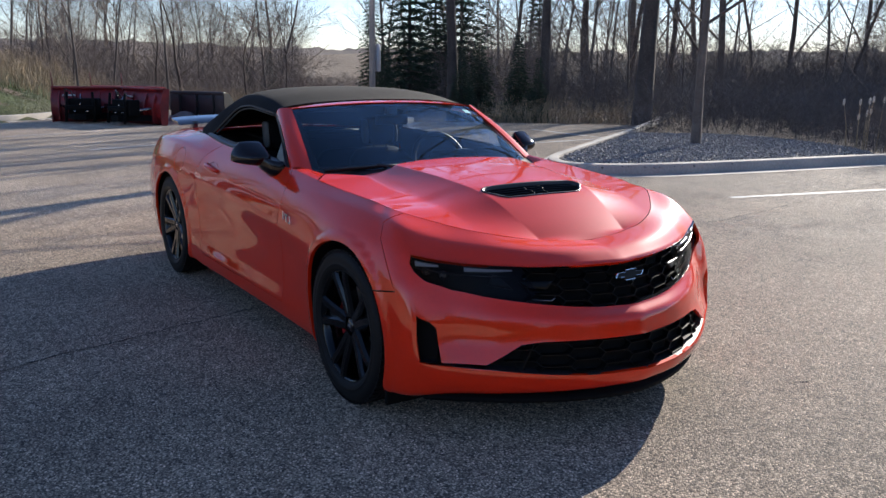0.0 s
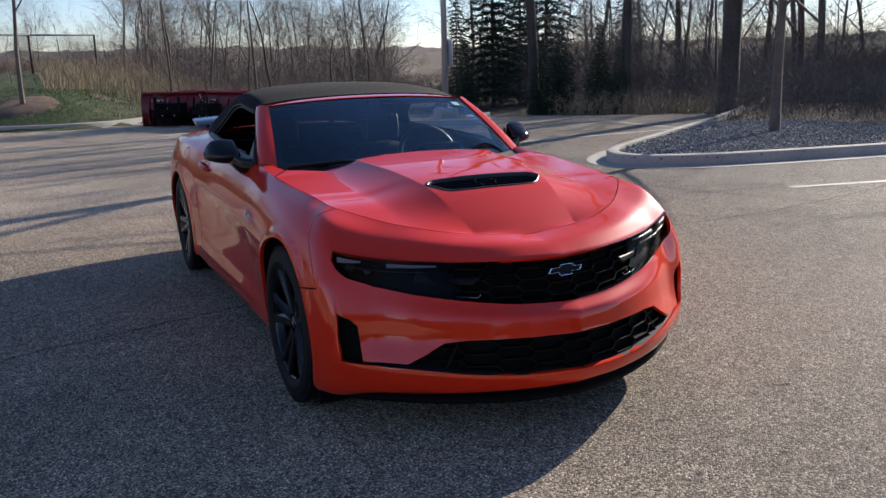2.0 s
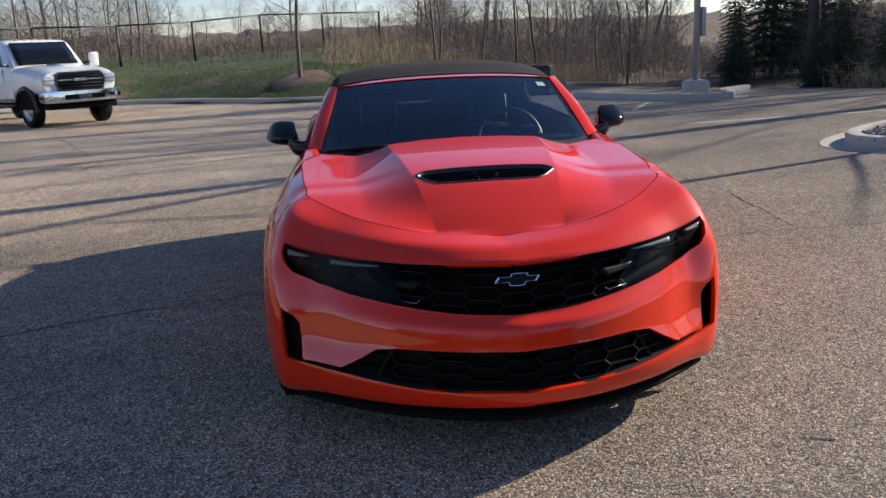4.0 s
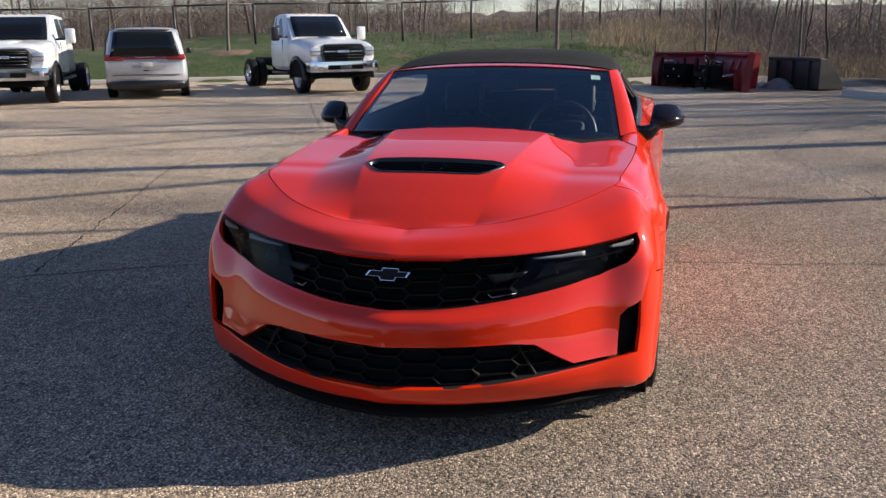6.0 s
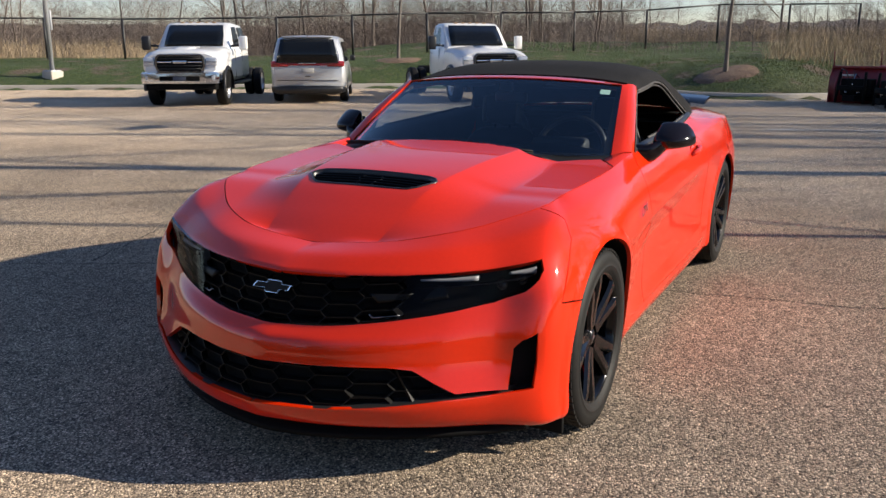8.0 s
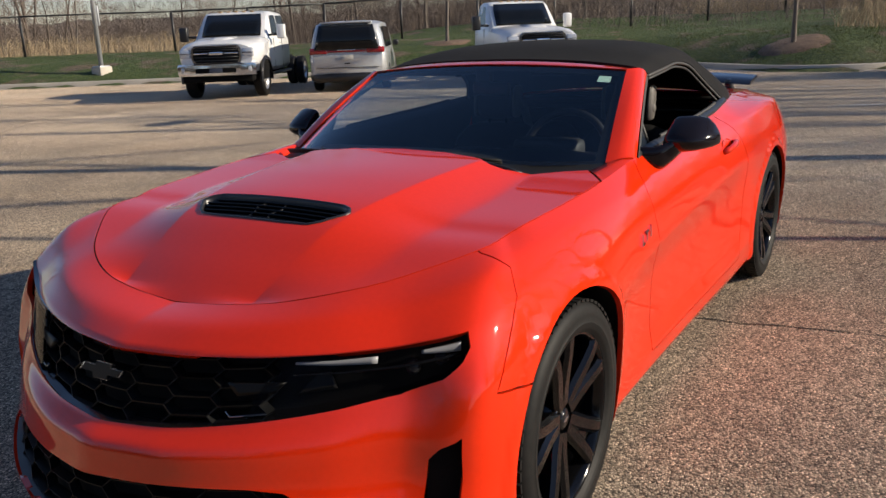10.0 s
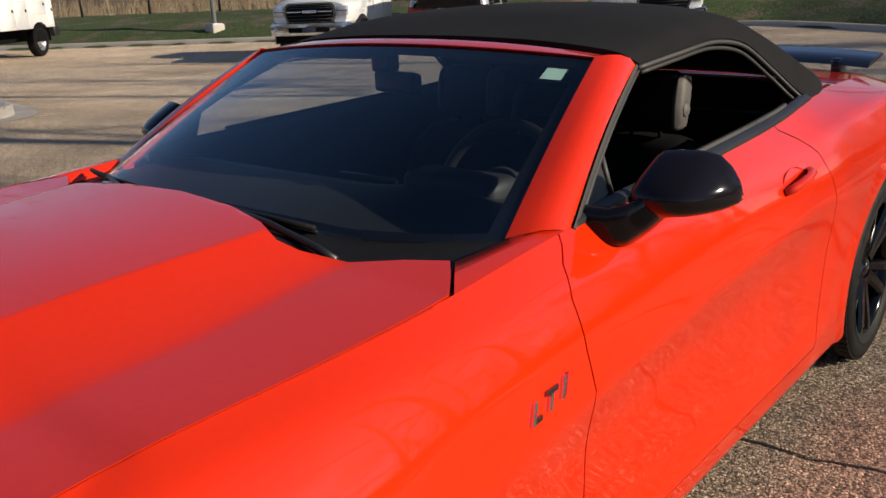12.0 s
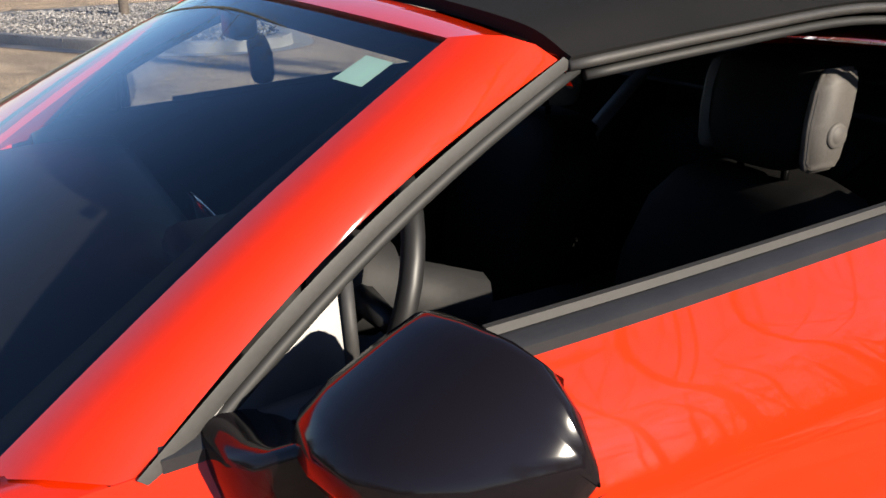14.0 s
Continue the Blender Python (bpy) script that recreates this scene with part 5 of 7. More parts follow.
    for j, (bx, mat, wd, h0, h1) in enumerate(((-.682, chrome, .009, -.018, .018), (-.692, chrome_dark, .020, -.018, -.010), (-.722, chrome_dark, .036, .010, .018), (-.736, chrome, .009, -.018, .010), (-.778, chrome, .010, -.018, .018), (-.790, caliper_red, .008, -.018, .018))):
        zc = .733 - (bx + .68) * .10
        b = bmesh.new()
        V = []
        for u, v_ in ((0, h0), (1, h0), (1, h1), (0, h1)):
            zz = zc + v_
            xx = bx - u * wd - .45 * v_
            st = at_skin("xz", xx, zz)
            p = skin([st[0]], [st[1]])[0]
            V.append(b.verts.new((p[0], sg * (p[1] + .006), p[2])))
        b.faces.new(V)
        b = thicken(b, .008); bmesh.ops.recalc_face_normals(b, faces=b.faces)
        part("badge_bar", b, mat, bad, smooth=False)

# ---- interior
b = bmesh.new()
P = []
for i in range(25):
    y = -.70 + 1.4 * i / 24
    hump = .030 * math.exp(-((y - .36) / .17) ** 2)
    P.append([(-.86, y, .915), (-.98, y, .932), (-1.10, y, .935 + hump), (-1.17, y, .925 + hump), (-1.21, y, .885 + hump * .4), (-1.20, y, .80), (-1.15, y, .62), (-1.05, y, .40)])
dash = part("dashboard", bm_grid(P), dash_black, car, "dark grey dashboard")
part("instrument_binnacle", bm_box(-1.24, -1.12, .22, .50, .90, .985, .025), dash_black, dash)
part("centre_screen", bm_box(-1.235, -1.22, -.11, .11, .82, .93, .006), gloss_black, dash)
part("cabin_floor", bm_box(-2.9, -.95, -.72, .72, .24, .30, .01), interior_dark, car)
part("centre_tunnel", bm_box(-2.3, -1.15, -.11, .11, .29, .58, .04), interior_dark, car)
b = bm_box(-2.95, -2.80, -.66, .66, .28, .98, .03)
part("rear_bulkhead", b, interior_dark, car)
wheel_c = Vector((-1.335, .36, .895))
tilt = Matrix.Translation(wheel_c) @ Matrix.Rotation(radians(68), 4, "Y")
rimp = [tilt @ Vector((.185 * math.cos(2 * math.pi * k / 40) * (.94 if math.cos(2 * math.pi * k / 40) > .85 else 1), .185 * math.sin(2 * math.pi * k / 40), 0)) for k in range(40)]
sw = part("steering_wheel", bm_tube(rimp, .0155, 10, True), leather_black, car, "black leather steering wheel")
part("wheel_boss", bm_lathe([(0, .035), (.06, .03), (.075, .0), (.07, -.05)], 24, "Z"), interior_dark, sw).matrix_basis = tilt
for a in (90, -90, 0):
    v = Matrix.Rotation(radians(a), 4, "Z") @ Vector((1, 0, 0))
    part("wheel_spoke", bm_tube([tilt @ (v * .05), tilt @ (v * .175)], [.022, .014], 8), black_plastic, sw)
part("steering_column", bm_tube([tilt @ Vector((0, 0, -.03)), tilt @ Vector((0, 0, -.22))], .05, 12), interior_dark, sw)


def seat(y, rear=False):
    x0 = -2.62 if rear else -2.05
    s = new("rear_seat" if rear else "front_seat"); s.parent = car
    s["label"] = "dark grey leather car seat"
    wdt = .24 if rear else .25
    part("seat_cushion", bm_box(x0 - .02, x0 + .50, y - wdt, y + wdt, .34, .50, .05, segs=3), leather_grey, s)
    prof = []
    for h, dx, w, th in ((.44, .02, .23, .11), (.58, 0, .245, .12), (.74, -.035, .25, .11), (.84, -.07, .23, .10), (.90, -.09, .18, .085), (.922, -.095, .12, .06)):
        ring = []
        for k in range(20):
            a = 2 * math.pi * k / 20
            c, sn = math.cos(a), math.sin(a)
            ring.append((x0 + dx + th * math.copysign(abs(c) ** .6, c) * (.8 if rear else 1), y + w * math.copysign(abs(sn) ** .6, sn), h - (.06 if rear else 0)))
        prof.append(ring)
    b = bm_grid(prof, True); bmesh.ops.holes_fill(b, edges=b.edges[:]); bmesh.ops.recalc_face_normals(b, faces=b.faces)
    part("seat_back", b, leather_grey, s)
    if not rear:
        ring = []
        for h, w, th in ((.945, .070, .035), (.955, .095, .048), (1.0, .115, .055), (1.06, .122, .055), (1.11, .112, .05), (1.128, .09, .035)):
            ring.append([(x0 - .085 - (h - 1.0) * .12 + th * math.copysign(abs(math.cos(a)) ** .6, math.cos(a)), y + w * math.copysign(abs(math.sin(a)) ** .6, math.sin(a)), h) for a in [2 * math.pi * k / 20 for k in range(20)]])
        b = bm_grid(ring, True); bmesh.ops.holes_fill(b, edges=b.edges[:]); bmesh.ops.recalc_face_normals(b, faces=b.faces)
        part("headrest", b, leather_grey, s, "dark leather headrest, the light on its sides put into their colour")
        # paler side pieces carry the sunlight on the headrest in their colour
        for sd in (1, -1):
            ring = []
            for h, r0, r1 in ((.952, -.030, .030), (.965, -.040, .042), (1.03, -.048, .050), (1.09, -.048, .046), (1.118, -.036, .034)):
                cx = x0 - .085 - (h - 1.0) * .12
                ring.append([(cx + r0, y + sd * .104, h), (cx + r0, y + sd * .125, h), (cx + r1, y + sd * .125, h), (cx + r1, y + sd * .104, h)])
            b = bm_grid(ring, True); bmesh.ops.holes_fill(b, edges=b.edges[:]); bmesh.ops.recalc_face_normals(b, faces=b.faces)
            bmesh.ops.bevel(b, geom=b.edges[:], offset=.006, segments=2, affect="EDGES", clamp_overlap=True)
            part("headrest_side", b, leather_light, s)
        for dy in (-.05, .05):
            part("headrest_post", bm_tube([(x0 - .08, y + dy, .92), (x0 - .08, y + dy, .97)], .007, 8), chrome_dark, s)
        bt = bm_lathe([(0, .006), (.012, .006), (.015, .003), (.020, .005), (.022, 0)], 18)
        m = Matrix.Translation((x0 - .10, y + .125, 1.01))
        bmesh.ops.transform(bt, matrix=m, verts=bt.verts)
        part("headrest_button", bt, leather_light, s)


for y in (.36, -.36):
    seat(y)
    seat(y, True)
    sg = 1 if y > 0 else -1
    P = []
    for x in np.linspace(-2.40, -2.95, 8):               # lining behind the doors
        p = skin([at_skin("xz", x, .96)[0]], [TMAX])[0]
        P.append([(x, sg * (p[1] - .012), p[2] + .006), (x, sg * (p[1] - .075), p[2] - .01), (x, sg * .66, .80), (x, sg * .66, .30)])
    part("quarter_lining", bm_grid(P), interior_dark, car, "dark quarter panel lining")
# belt of the far front seat, from its guide down to the seat
strap = [Vector((-2.60, -.44, 1.01)), Vector((-2.42, -.34, .965)), Vector((-2.17, -.19, .89)), Vector((-2.12, -.16, .70))]
b = bm_grid([[tuple(p + Vector((-.008, .022, 0))), tuple(p + Vector((.008, -.022, 0)))] for p in strap])
part("seat_belt", thicken(b, .002), leather_light, car, "grey woven seat belt")
# sun visors folded against the header
for y in (.34, -.34):
    part("sun_visor", bm_box(-1.58, -1.42, y - .17, y + .17, 1.215, 1.232, .007), leather_light, car, "grey sun visor")

# ---------------------------------------------------------------- the place: lot, kerbs, lawn, woods
DV, TV = Vector((.86, .51)), Vector((-.51, .86))      # across and along the far kerb
K0 = Vector((-20.6, -14.4))


def kt(t, d=0.0):
    p = K0 + TV * t + DV * d
    return (p.x, p.y)


KERB_FAR = [kt(-60), kt(-30), kt(-12), kt(-3), kt(4), (-24.6, -7.5), (-23.6, -5.9), (-22.3, -4.2), (-21.2, -2.9), (-20.7, -1.8), (-20.8, -.7), (-21.4, .3), (-23.0, 1.6), (-26.5, 3.6)]
LOT = KERB_FAR + [(-24.0, 6.0), (-18.5, 7.6), (-16.9, 9.6), (-15.2, 11.6), (-13.2, 14.2), (-12.0, 17.0), (-8, 22), (-3, 40), (40, 40), (40, -60)]


def lot_distance(x, y):
    best = 1e9
    n = len(LOT)
    for k in range(n):
        (x0, y0), (x1, y1) = LOT[k], LOT[(k + 1) % n]
        dx, dy = x1 - x0, y1 - y0
        u = max(0, min(1, ((x - x0) * dx + (y - y0) * dy) / (dx * dx + dy * dy)))
        best = min(best, math.hypot(x - x0 - u * dx, y - y0 - u * dy))
    return -best if inside(LOT, (x, y)) else best


def lawn_part(x, y):
    """1 on the mown bank, 0 in the woods on the other side."""
    return step(3.5, -1.5, y + .25 * (x + 22))


def ground_z(x, y):
    d = lot_distance(x, y)
    if d <= 0:
        return -.06
    L = lawn_part(x, y)
    t = (x - K0.x) * TV.x + (y - K0.y) * TV.y
    rise = step(-5, 5, t)                              # the bank swells towards the plows
    bank = .13 + (.52 + .22 * rise) * step(-.6, 3.2, d) + .22 * step(2.5, 7, d) + .42 * rise * step(6.5, 12, d) - .9 * step(15, 40, d)
    wood = .05 - .35 * step(0, 5, d) + .2 * noise.noise(Vector((x * .15, y * .15, 0)))
    far = 7.0 * step(55, 130, d) * (.6 + .4 * noise.noise(Vector((x * .012, y * .012, 3.1))))
    if d < 1.2:
        bank -= .10 * (1 - d / 1.2)
    return bank * L + wood * (1 - L) + far + .05 * noise.noise(Vector((x * .6, y * .6, 0))) * min(d, 1)


def build_ground():
    xs = np.concatenate([np.linspace(-600, -120, 9), np.linspace(-110, -48, 14), np.arange(-45, 0, .75), np.linspace(3, 60, 10), np.linspace(90, 600, 8)])
    ys = np.concatenate([np.linspace(-600, -120, 9), np.linspace(-110, -48, 10), np.arange(-45, 30, .75), np.linspace(33, 110, 14), np.linspace(150, 600, 8)])
    V = [(x, y, ground_z(x, y)) for x in xs for y in ys]
    n = len(ys)
    F = [(i * n + j, (i + 1) * n + j, (i + 1) * n + j + 1, i * n + j + 1) for i in range(len(xs) - 1) for j in range(n - 1)]
    me = bpy.data.meshes.new("ground"); me.from_pydata(V, [], F); me.update()
    me.materials.append(ground_mat)
    for p in me.polygons:
        p.use_smooth = True
    # how much of each point is mown lawn
    a = me.attributes.new("lawn", "FLOAT", "POINT")
    vals = []
    for x, y, z in V:
        d = lot_distance(x, y)
        t = (x - K0.x) * TV.x + (y - K0.y) * TV.y
        edge = 7.6 + 5.5 * step(-5, 5, t) * step(24, 14, t) + 1.2 * noise.noise(Vector((x * .3, y * .3, 7)))
        vals.append(lawn_part(x, y) * (1 - step(edge, edge + 1.5, d)))
    a.data.foreach_set("value", vals)
    return tagged(new("ground", me), "grassy bank and leaf-littered woodland floor", "ground", kind="structure")


build_ground()
me = bpy.data.meshes.new("asphalt_lot")
bmx = bmesh.new()
f = bmx.faces.new([bmx.verts.new((x, y, 0)) for x, y in LOT])
bmesh.ops.triangulate(bmx, faces=[f])
bmesh.ops.recalc_face_normals(bmx, faces=bmx.faces)
if sum(q.normal.z for q in bmx.faces) < 0:
    bmesh.ops.reverse_faces(bmx, faces=bmx.faces)
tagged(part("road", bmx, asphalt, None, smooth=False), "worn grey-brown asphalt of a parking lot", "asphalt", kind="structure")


def rounded(line, n=3):
    """Corners cut twice, for smooth kerbs."""
    L = [Vector(p) for p in line]
    for _ in range(n):
        out = [L[0]]
        for a, b in zip(L[:-1], L[1:]):
            out += [a.lerp(b, .25), a.lerp(b, .75)]
        L = out + [L[-1]]
    return L


def kerb(line, name, label, width=.16, height=.15, closed=False):
    """A concrete kerb along a line, its road face on the line."""
    L = rounded(line)
    bm = bmesh.new()
    rows = []
    for k, p in enumerate(L):
        a, b = L[max(k - 1, 0)], L[min(k + 1, len(L) - 1)]
        d = (b - a).normalized(); nrm = Vector((-d.y, d.x))
        sec = [(-.30, .006), (-.012, .006), (0, height - .025), (.012, height - .006), (.03, height), (width, height), (width, -.05)]
        rows.append([(p.x + nrm.x * o, p.y + nrm.y * o, z) for o, z in sec])
    bm = bm_grid(rows)
    bmesh.ops.recalc_face_normals(bm, faces=bm.faces)
    if sum(q.normal.z for q in bm.faces) < 0:
        bmesh.ops.reverse_faces(bm, faces=bm.faces)
    sharpen(bm, 30)
    return tagged(part(name, bm, concrete, None), label, "kerb", kind="structure")


kerb([kt(-45), *KERB_FAR[1:]], "kerb_1", "pale concrete kerb along the grassy bank")
kerb([(-17.2, 4.9), (-15.2, 6.0), (-14.2, 7.2), (-14.6, 8.0), (-15.6, 8.0), (-16.6, 9.2)], "kerb_2", "concrete kerb round the lamp post corner")
ISLE = [(-16.5, 19.0), (-11.6, 12.6), (-9.0, 8.8), (-7.7, 6.9), (-7.0, 5.9), (-6.3, 5.45), (-5.7, 5.7), (-5.3, 6.6), (-4.95, 8.6), (-4.55, 11.5), (-3.6, 16.0), (-2.5, 24.0)]
kerb(ISLE, "kerb_3", "pale concrete kerb round a gravel island")
ISLE2 = [(4.0, -21.0), (1.0, -17.2), (-.7, -14.7), (-2.1, -11.7), (-3.1, -10.35), (-3.85, -9.85), (-4.5, -10.0), (-4.8, -10.8), (-5.0, -12.5), (-5.3, -16.0), (-5.7, -21.0)]
kerb(ISLE2, "kerb_4", "pale concrete kerb round a gravel bed")


def gravel(line, name, label, box, count, seed, mat, size, rise):
    rng = np.random.default_rng(seed)
    poly = [(p.x, p.y) for p in rounded(line, 2)]
    bm = bmesh.new()
    vs = [bm.verts.new((x, y, .10)) for x, y in poly]
    f = bm.faces.new(vs)
    bmesh.ops.triangulate(bm, faces=[f])
    bmesh.ops.recalc_face_normals(bm, faces=bm.faces)
    if sum(q.normal.z for q in bm.faces) < 0:
        bmesh.ops.reverse_faces(bm, faces=bm.faces)
    bed = tagged(part(name, bm, gravel_bed, None, smooth=False), label + ", the fine bed", "gravel", kind="structure")
    base = np.array([(1, 0, 0), (-1, 0, 0), (0, 1, 0), (0, -1, 0), (0, 0, 1), (0, 0, -1)], float)
    tri = [(0, 2, 4), (2, 1, 4), (1, 3, 4), (3, 0, 4), (2, 0, 5), (1, 2, 5), (3, 1, 5), (0, 3, 5)]
    V, F = [], []
    x0, x1, y0, y1 = box
    n = 0
    while n < count:
        x, y = rng.uniform(x0, x1), rng.uniform(y0, y1)
        if not inside(poly, (x, y)):
            continue
        r = rng.uniform(.4, 1) * size
        R = np.linalg.qr(rng.normal(size=(3, 3)))[0]
        pts = (base * rng.uniform(.6, 1.2, (6, 1)) * r) @ R.T * np.array([1, 1, .75]) + (x, y, .10 + rng.uniform(0, rise))
        V.append(pts); F += [tuple(n * 6 + k for k in t) for t in tri]
        n += 1
    me = bpy.data.meshes.new("gravel"); me.from_pydata(np.concatenate(V).tolist(), [], F); me.materials.append(mat)
    tagged(new("gravel", me), label, "gravel", kind="stuff")


BROW = [(-4.72, 11.0), (-5.3, 11.9), (-6.3, 12.5), (-7.5, 12.75), (-8.5, 12.9), (-9.4, 12.4), (-10.1, 11.4), (-10.45, 10.9)]   # where the island's gravel ends
STONES = ISLE[2:9] + BROW
BACK = BROW[::-1] + ISLE[9:] + ISLE[:2]
bm = bmesh.new()
f = bm.faces.new([bm.verts.new((x, y, .09 if (x, y) in BROW else .02)) for x, y in BACK])
bmesh.ops.triangulate(bm, faces=[f]); bmesh.ops.recalc_face_normals(bm, faces=bm.faces)
if sum(q.normal.z for q in bm.faces) < 0:
    bmesh.ops.reverse_faces(bm, faces=bm.faces)
tagged(part("leaf_litter", bm, ground_mat, None, smooth=False), "brown leaf litter behind the gravel island", "ground", kind="structure")
gravel(STONES, "gravel_bed_1", "loose grey crushed stone on the island", (-12, -2.5, 5.4, 17), 15000, 3, stone_grey, .034, .02)
gravel(ISLE2, "gravel_bed_2", "loose pale crushed stone in the kerbed bed", (-5.6, 1.5, -20, -9.9), 5000, 4, stone_mat, .045, .045)

# painted stall lines, worn
def paint(a, b, w=.10, mat=None, name="road_marking"):
    a, b = Vector(a), Vector(b)
    d = (b - a).normalized(); n = Vector((-d.y, d.x)) * w / 2
    k = max(2, int((b - a).length / .5))
    P = [[tuple((a.lerp(b, i / k) + n).to_3d() + Vector((0, 0, .004))), tuple((a.lerp(b, i / k) - n).to_3d() + Vector((0, 0, .004)))] for i in range(k + 1)]
    tagged(part(name, bm_grid(P), mat or line_paint, None, smooth=False), "worn white parking line on the asphalt", "marking", "parking lines", "structure")


for a, b in (((-3.33, 5.72), (-2.0, 11.8)), ((-9.9, 4.9), (-10.4, 10.4)), ((-12.4, 4.4), (-12.9, 10.0)), ((-12.9, 5.0), (-15.2, 6.2)), ((-10.4, 10.4), (-13.3, 10.6)),
             ((-12.5, .2), (-14.9, 6.2)), ((-15.8, -1.2), (-17.6, 3.2)), ((-16.6, -6.0), (-20.3, -2.9))):
    paint(a, b)


def crack(points, w, seed, name="asphalt_crack"):
    rng = random.Random(seed)
    L = []
    for a, b in zip(points[:-1], points[1:]):
        a, b = Vector(a), Vector(b)
        n = max(2, int((b - a).length / .05))
        L += [a.lerp(b, k / n) for k in range(n)]
    L.append(Vector(points[-1]))
    P = []
    off = 0
    for k, p in enumerate(L):
        d = (L[min(k + 1, len(L) - 1)] - L[max(k - 1, 0)]).normalized(); n = Vector((-d.y, d.x))
        off = off * .82 + rng.uniform(-.013, .013)
        q = p + n * off
        ww = w * rng.uniform(.35, 1.2)
        P.append([(q.x + n.x * ww, q.y + n.y * ww, .0035), (q.x - n.x * ww, q.y - n.y * ww, .0035)])
    tagged(part(name, bm_grid(P), crack_dark, None, smooth=False), "narrow dark crack across the asphalt", "crack", kind="structure")


crack([(.6, -6.2), (-.64, -3.5), (-1.3, -2.2), (-1.48, -1.63), (-1.65, -.95), (-1.85, -.1), (-2.02, .73), (-2.13, 1.45), (-2.21, 1.92), (-2.30, 2.6), (-2.32, 3.5), (-2.36, 4.45), (-2.55, 5.4), (-2.8, 6.5), (-3.3, 9)], .0065, 1)
crack([(-2.3, 2.7), (-4.1, 2.9), (-7.5, 2.3), (-11, 3.4)], .006, 2)
crack([(-1.0, -2.9), (-5, -4.4), (-9, -4.2), (-14, -6.5)], .007, 5)
crack([(.80, 1.02), (.825, 1.07), (.82, 1.13)], .008, 7, "pavement_scar")

# ---- fence on the bank
fence = thing("chain_link_fence", "black chain-link fence with slim posts on the bank", "fence")
FP = [kt(t, -7.0) for t in np.arange(-36, 23, 3.05)]
tops = []
for x, y in FP:
    z = ground_z(x, y)
    part("post", bm_tube([(x, y, z - .1), (x, y, z + 1.58)], .050, 8), fence_black, fence)
    tops.append(Vector((x, y, z + 1.56)))
for a, b in zip(tops[:-1], tops[1:]):
    part("rail", bm_tube([a, b], .036, 6), fence_black, fence)


def mesh_wire(a, b, h=1.5, pitch=.16):
    """Slanting wires both ways between two posts, in one light mesh."""
    V, F = [], []
    L = (b - a).length
    u = (b - a) / L
    w = .0035
    n = int((L + h) / pitch)
    for k in range(n):
        for s in (1, -1):
            o = -h + k * pitch + .01
            p0, p1 = (o, 0), (o + h, h)
            lo, hi = max(p0[0], 0), min(p1[0], L)
            if hi <= lo:
                continue
            q = [(lo, lo - o), (hi, hi - o)]
            if s < 0:
                q = [(L - x, z) for x, z in q]
            c = len(V)
            for x, z in q:
                P = a + u * x - Vector((0, 0, h - z))
                V += [(P.x, P.y, P.z - w), (P.x, P.y, P.z + w)]
            F.append((c, c + 2, c + 3, c + 1))
    me = bpy.data.meshes.new("wire_mesh"); me.from_pydata(V, [], F); me.materials.append(fence_black)
    o = new("wire_mesh", me); o.parent = fence


for a, b in zip(tops[:-1], tops[1:]):
    mesh_wire(a, b)


# ---- lamp posts
def lamp_post(x, y, z, r, h, label, box_z, box_turn):
    t = thing("lamp_post", label, "lamp post", "lamp posts", Matrix.Translation((x, y, z)))
    part("pole", bm_tube([(0, 0, .25), (0, 0, h)], [r, r * .8], 16), pole_grey, t)
    part("base_plate", bm_box(-.2, .2, -.2, .2, .22, .27, .01), pole_grey, t)
    part("footing", bm_prism([(.34 * math.cos(math.pi / 4 + k * math.pi / 2), .34 * math.sin(math.pi / 4 + k * math.pi / 2)) for k in range(4)], -.25, .24, .03), concrete, t)
    b = bm_box(-.11, .11, -.06, .06, -.32, .32, .015)
    bmesh.ops.transform(b, matrix=Matrix.Rotation(box_turn, 4, "Z") @ Matrix.Translation((0, .13, box_z)), verts=b.verts)
    part("control_box", b, pole_grey, t)
    part("lamp_head", bm_box(-.45, .45, -.16, .16, h - .05, h + .1, .03), pole_grey, t)
    return t


lamp_post(-15.3, 7.25, .13, .075, 7.5, "grey steel lamp post on a concrete footing", 1.55, .4)
lamp_post(-16.9, -23.0, .32, .075, 7.5, "pale steel lamp post on a square footing", 1.9, 2.2)

# ---------------------------------------------------------------- trees and plants
def tube_mesh(name, lines, mat, blades=(), sides=lambda r: 8 if r > .10 else 6 if r > .05 else 4 if r > .02 else 3):
    """Tapered branches, each a line of points with a radius at every point, as one mesh."""
    V, F = [], []
    for pts, radii in lines:
        n, c, m = sides(radii[0]), len(V), len(pts)
        for i, (p, r) in enumerate(zip(pts, radii)):
            d = (pts[min(i + 1, m - 1)] - pts[max(i - 1, 0)]).normalized()
            u = d.cross(Vector((0, 0, 1)) if abs(d.z) < .9 else Vector((1, 0, 0))).normalized()
            w = d.cross(u)
            for k in range(n):
                a = 2 * math.pi * k / n
                V.append(tuple(p + (u * math.cos(a) + w * math.sin(a)) * r))
        for i in range(m - 1):
            for k in range(n):
                F.append((c + i * n + k, c + i * n + (k + 1) % n, c + (i + 1) * n + (k + 1) % n, c + (i + 1) * n + k))
    for i, (p, q, r) in enumerate(blades):
        u = (q - p).cross(Vector((math.sin(i * 2.4), math.cos(i * 2.4), .3))).normalized() * r
        c = len(V)
        V += [tuple(p - u), tuple(p + u), tuple(q + u * .5), tuple(q - u * .5)]
        F.append((c, c + 1, c + 2, c + 3))
    me = bpy.data.meshes.new(name)
    me.from_pydata(V, [], F)
    me.materials.append(mat)
    for p in me.polygons:
        p.use_smooth = True
    return me


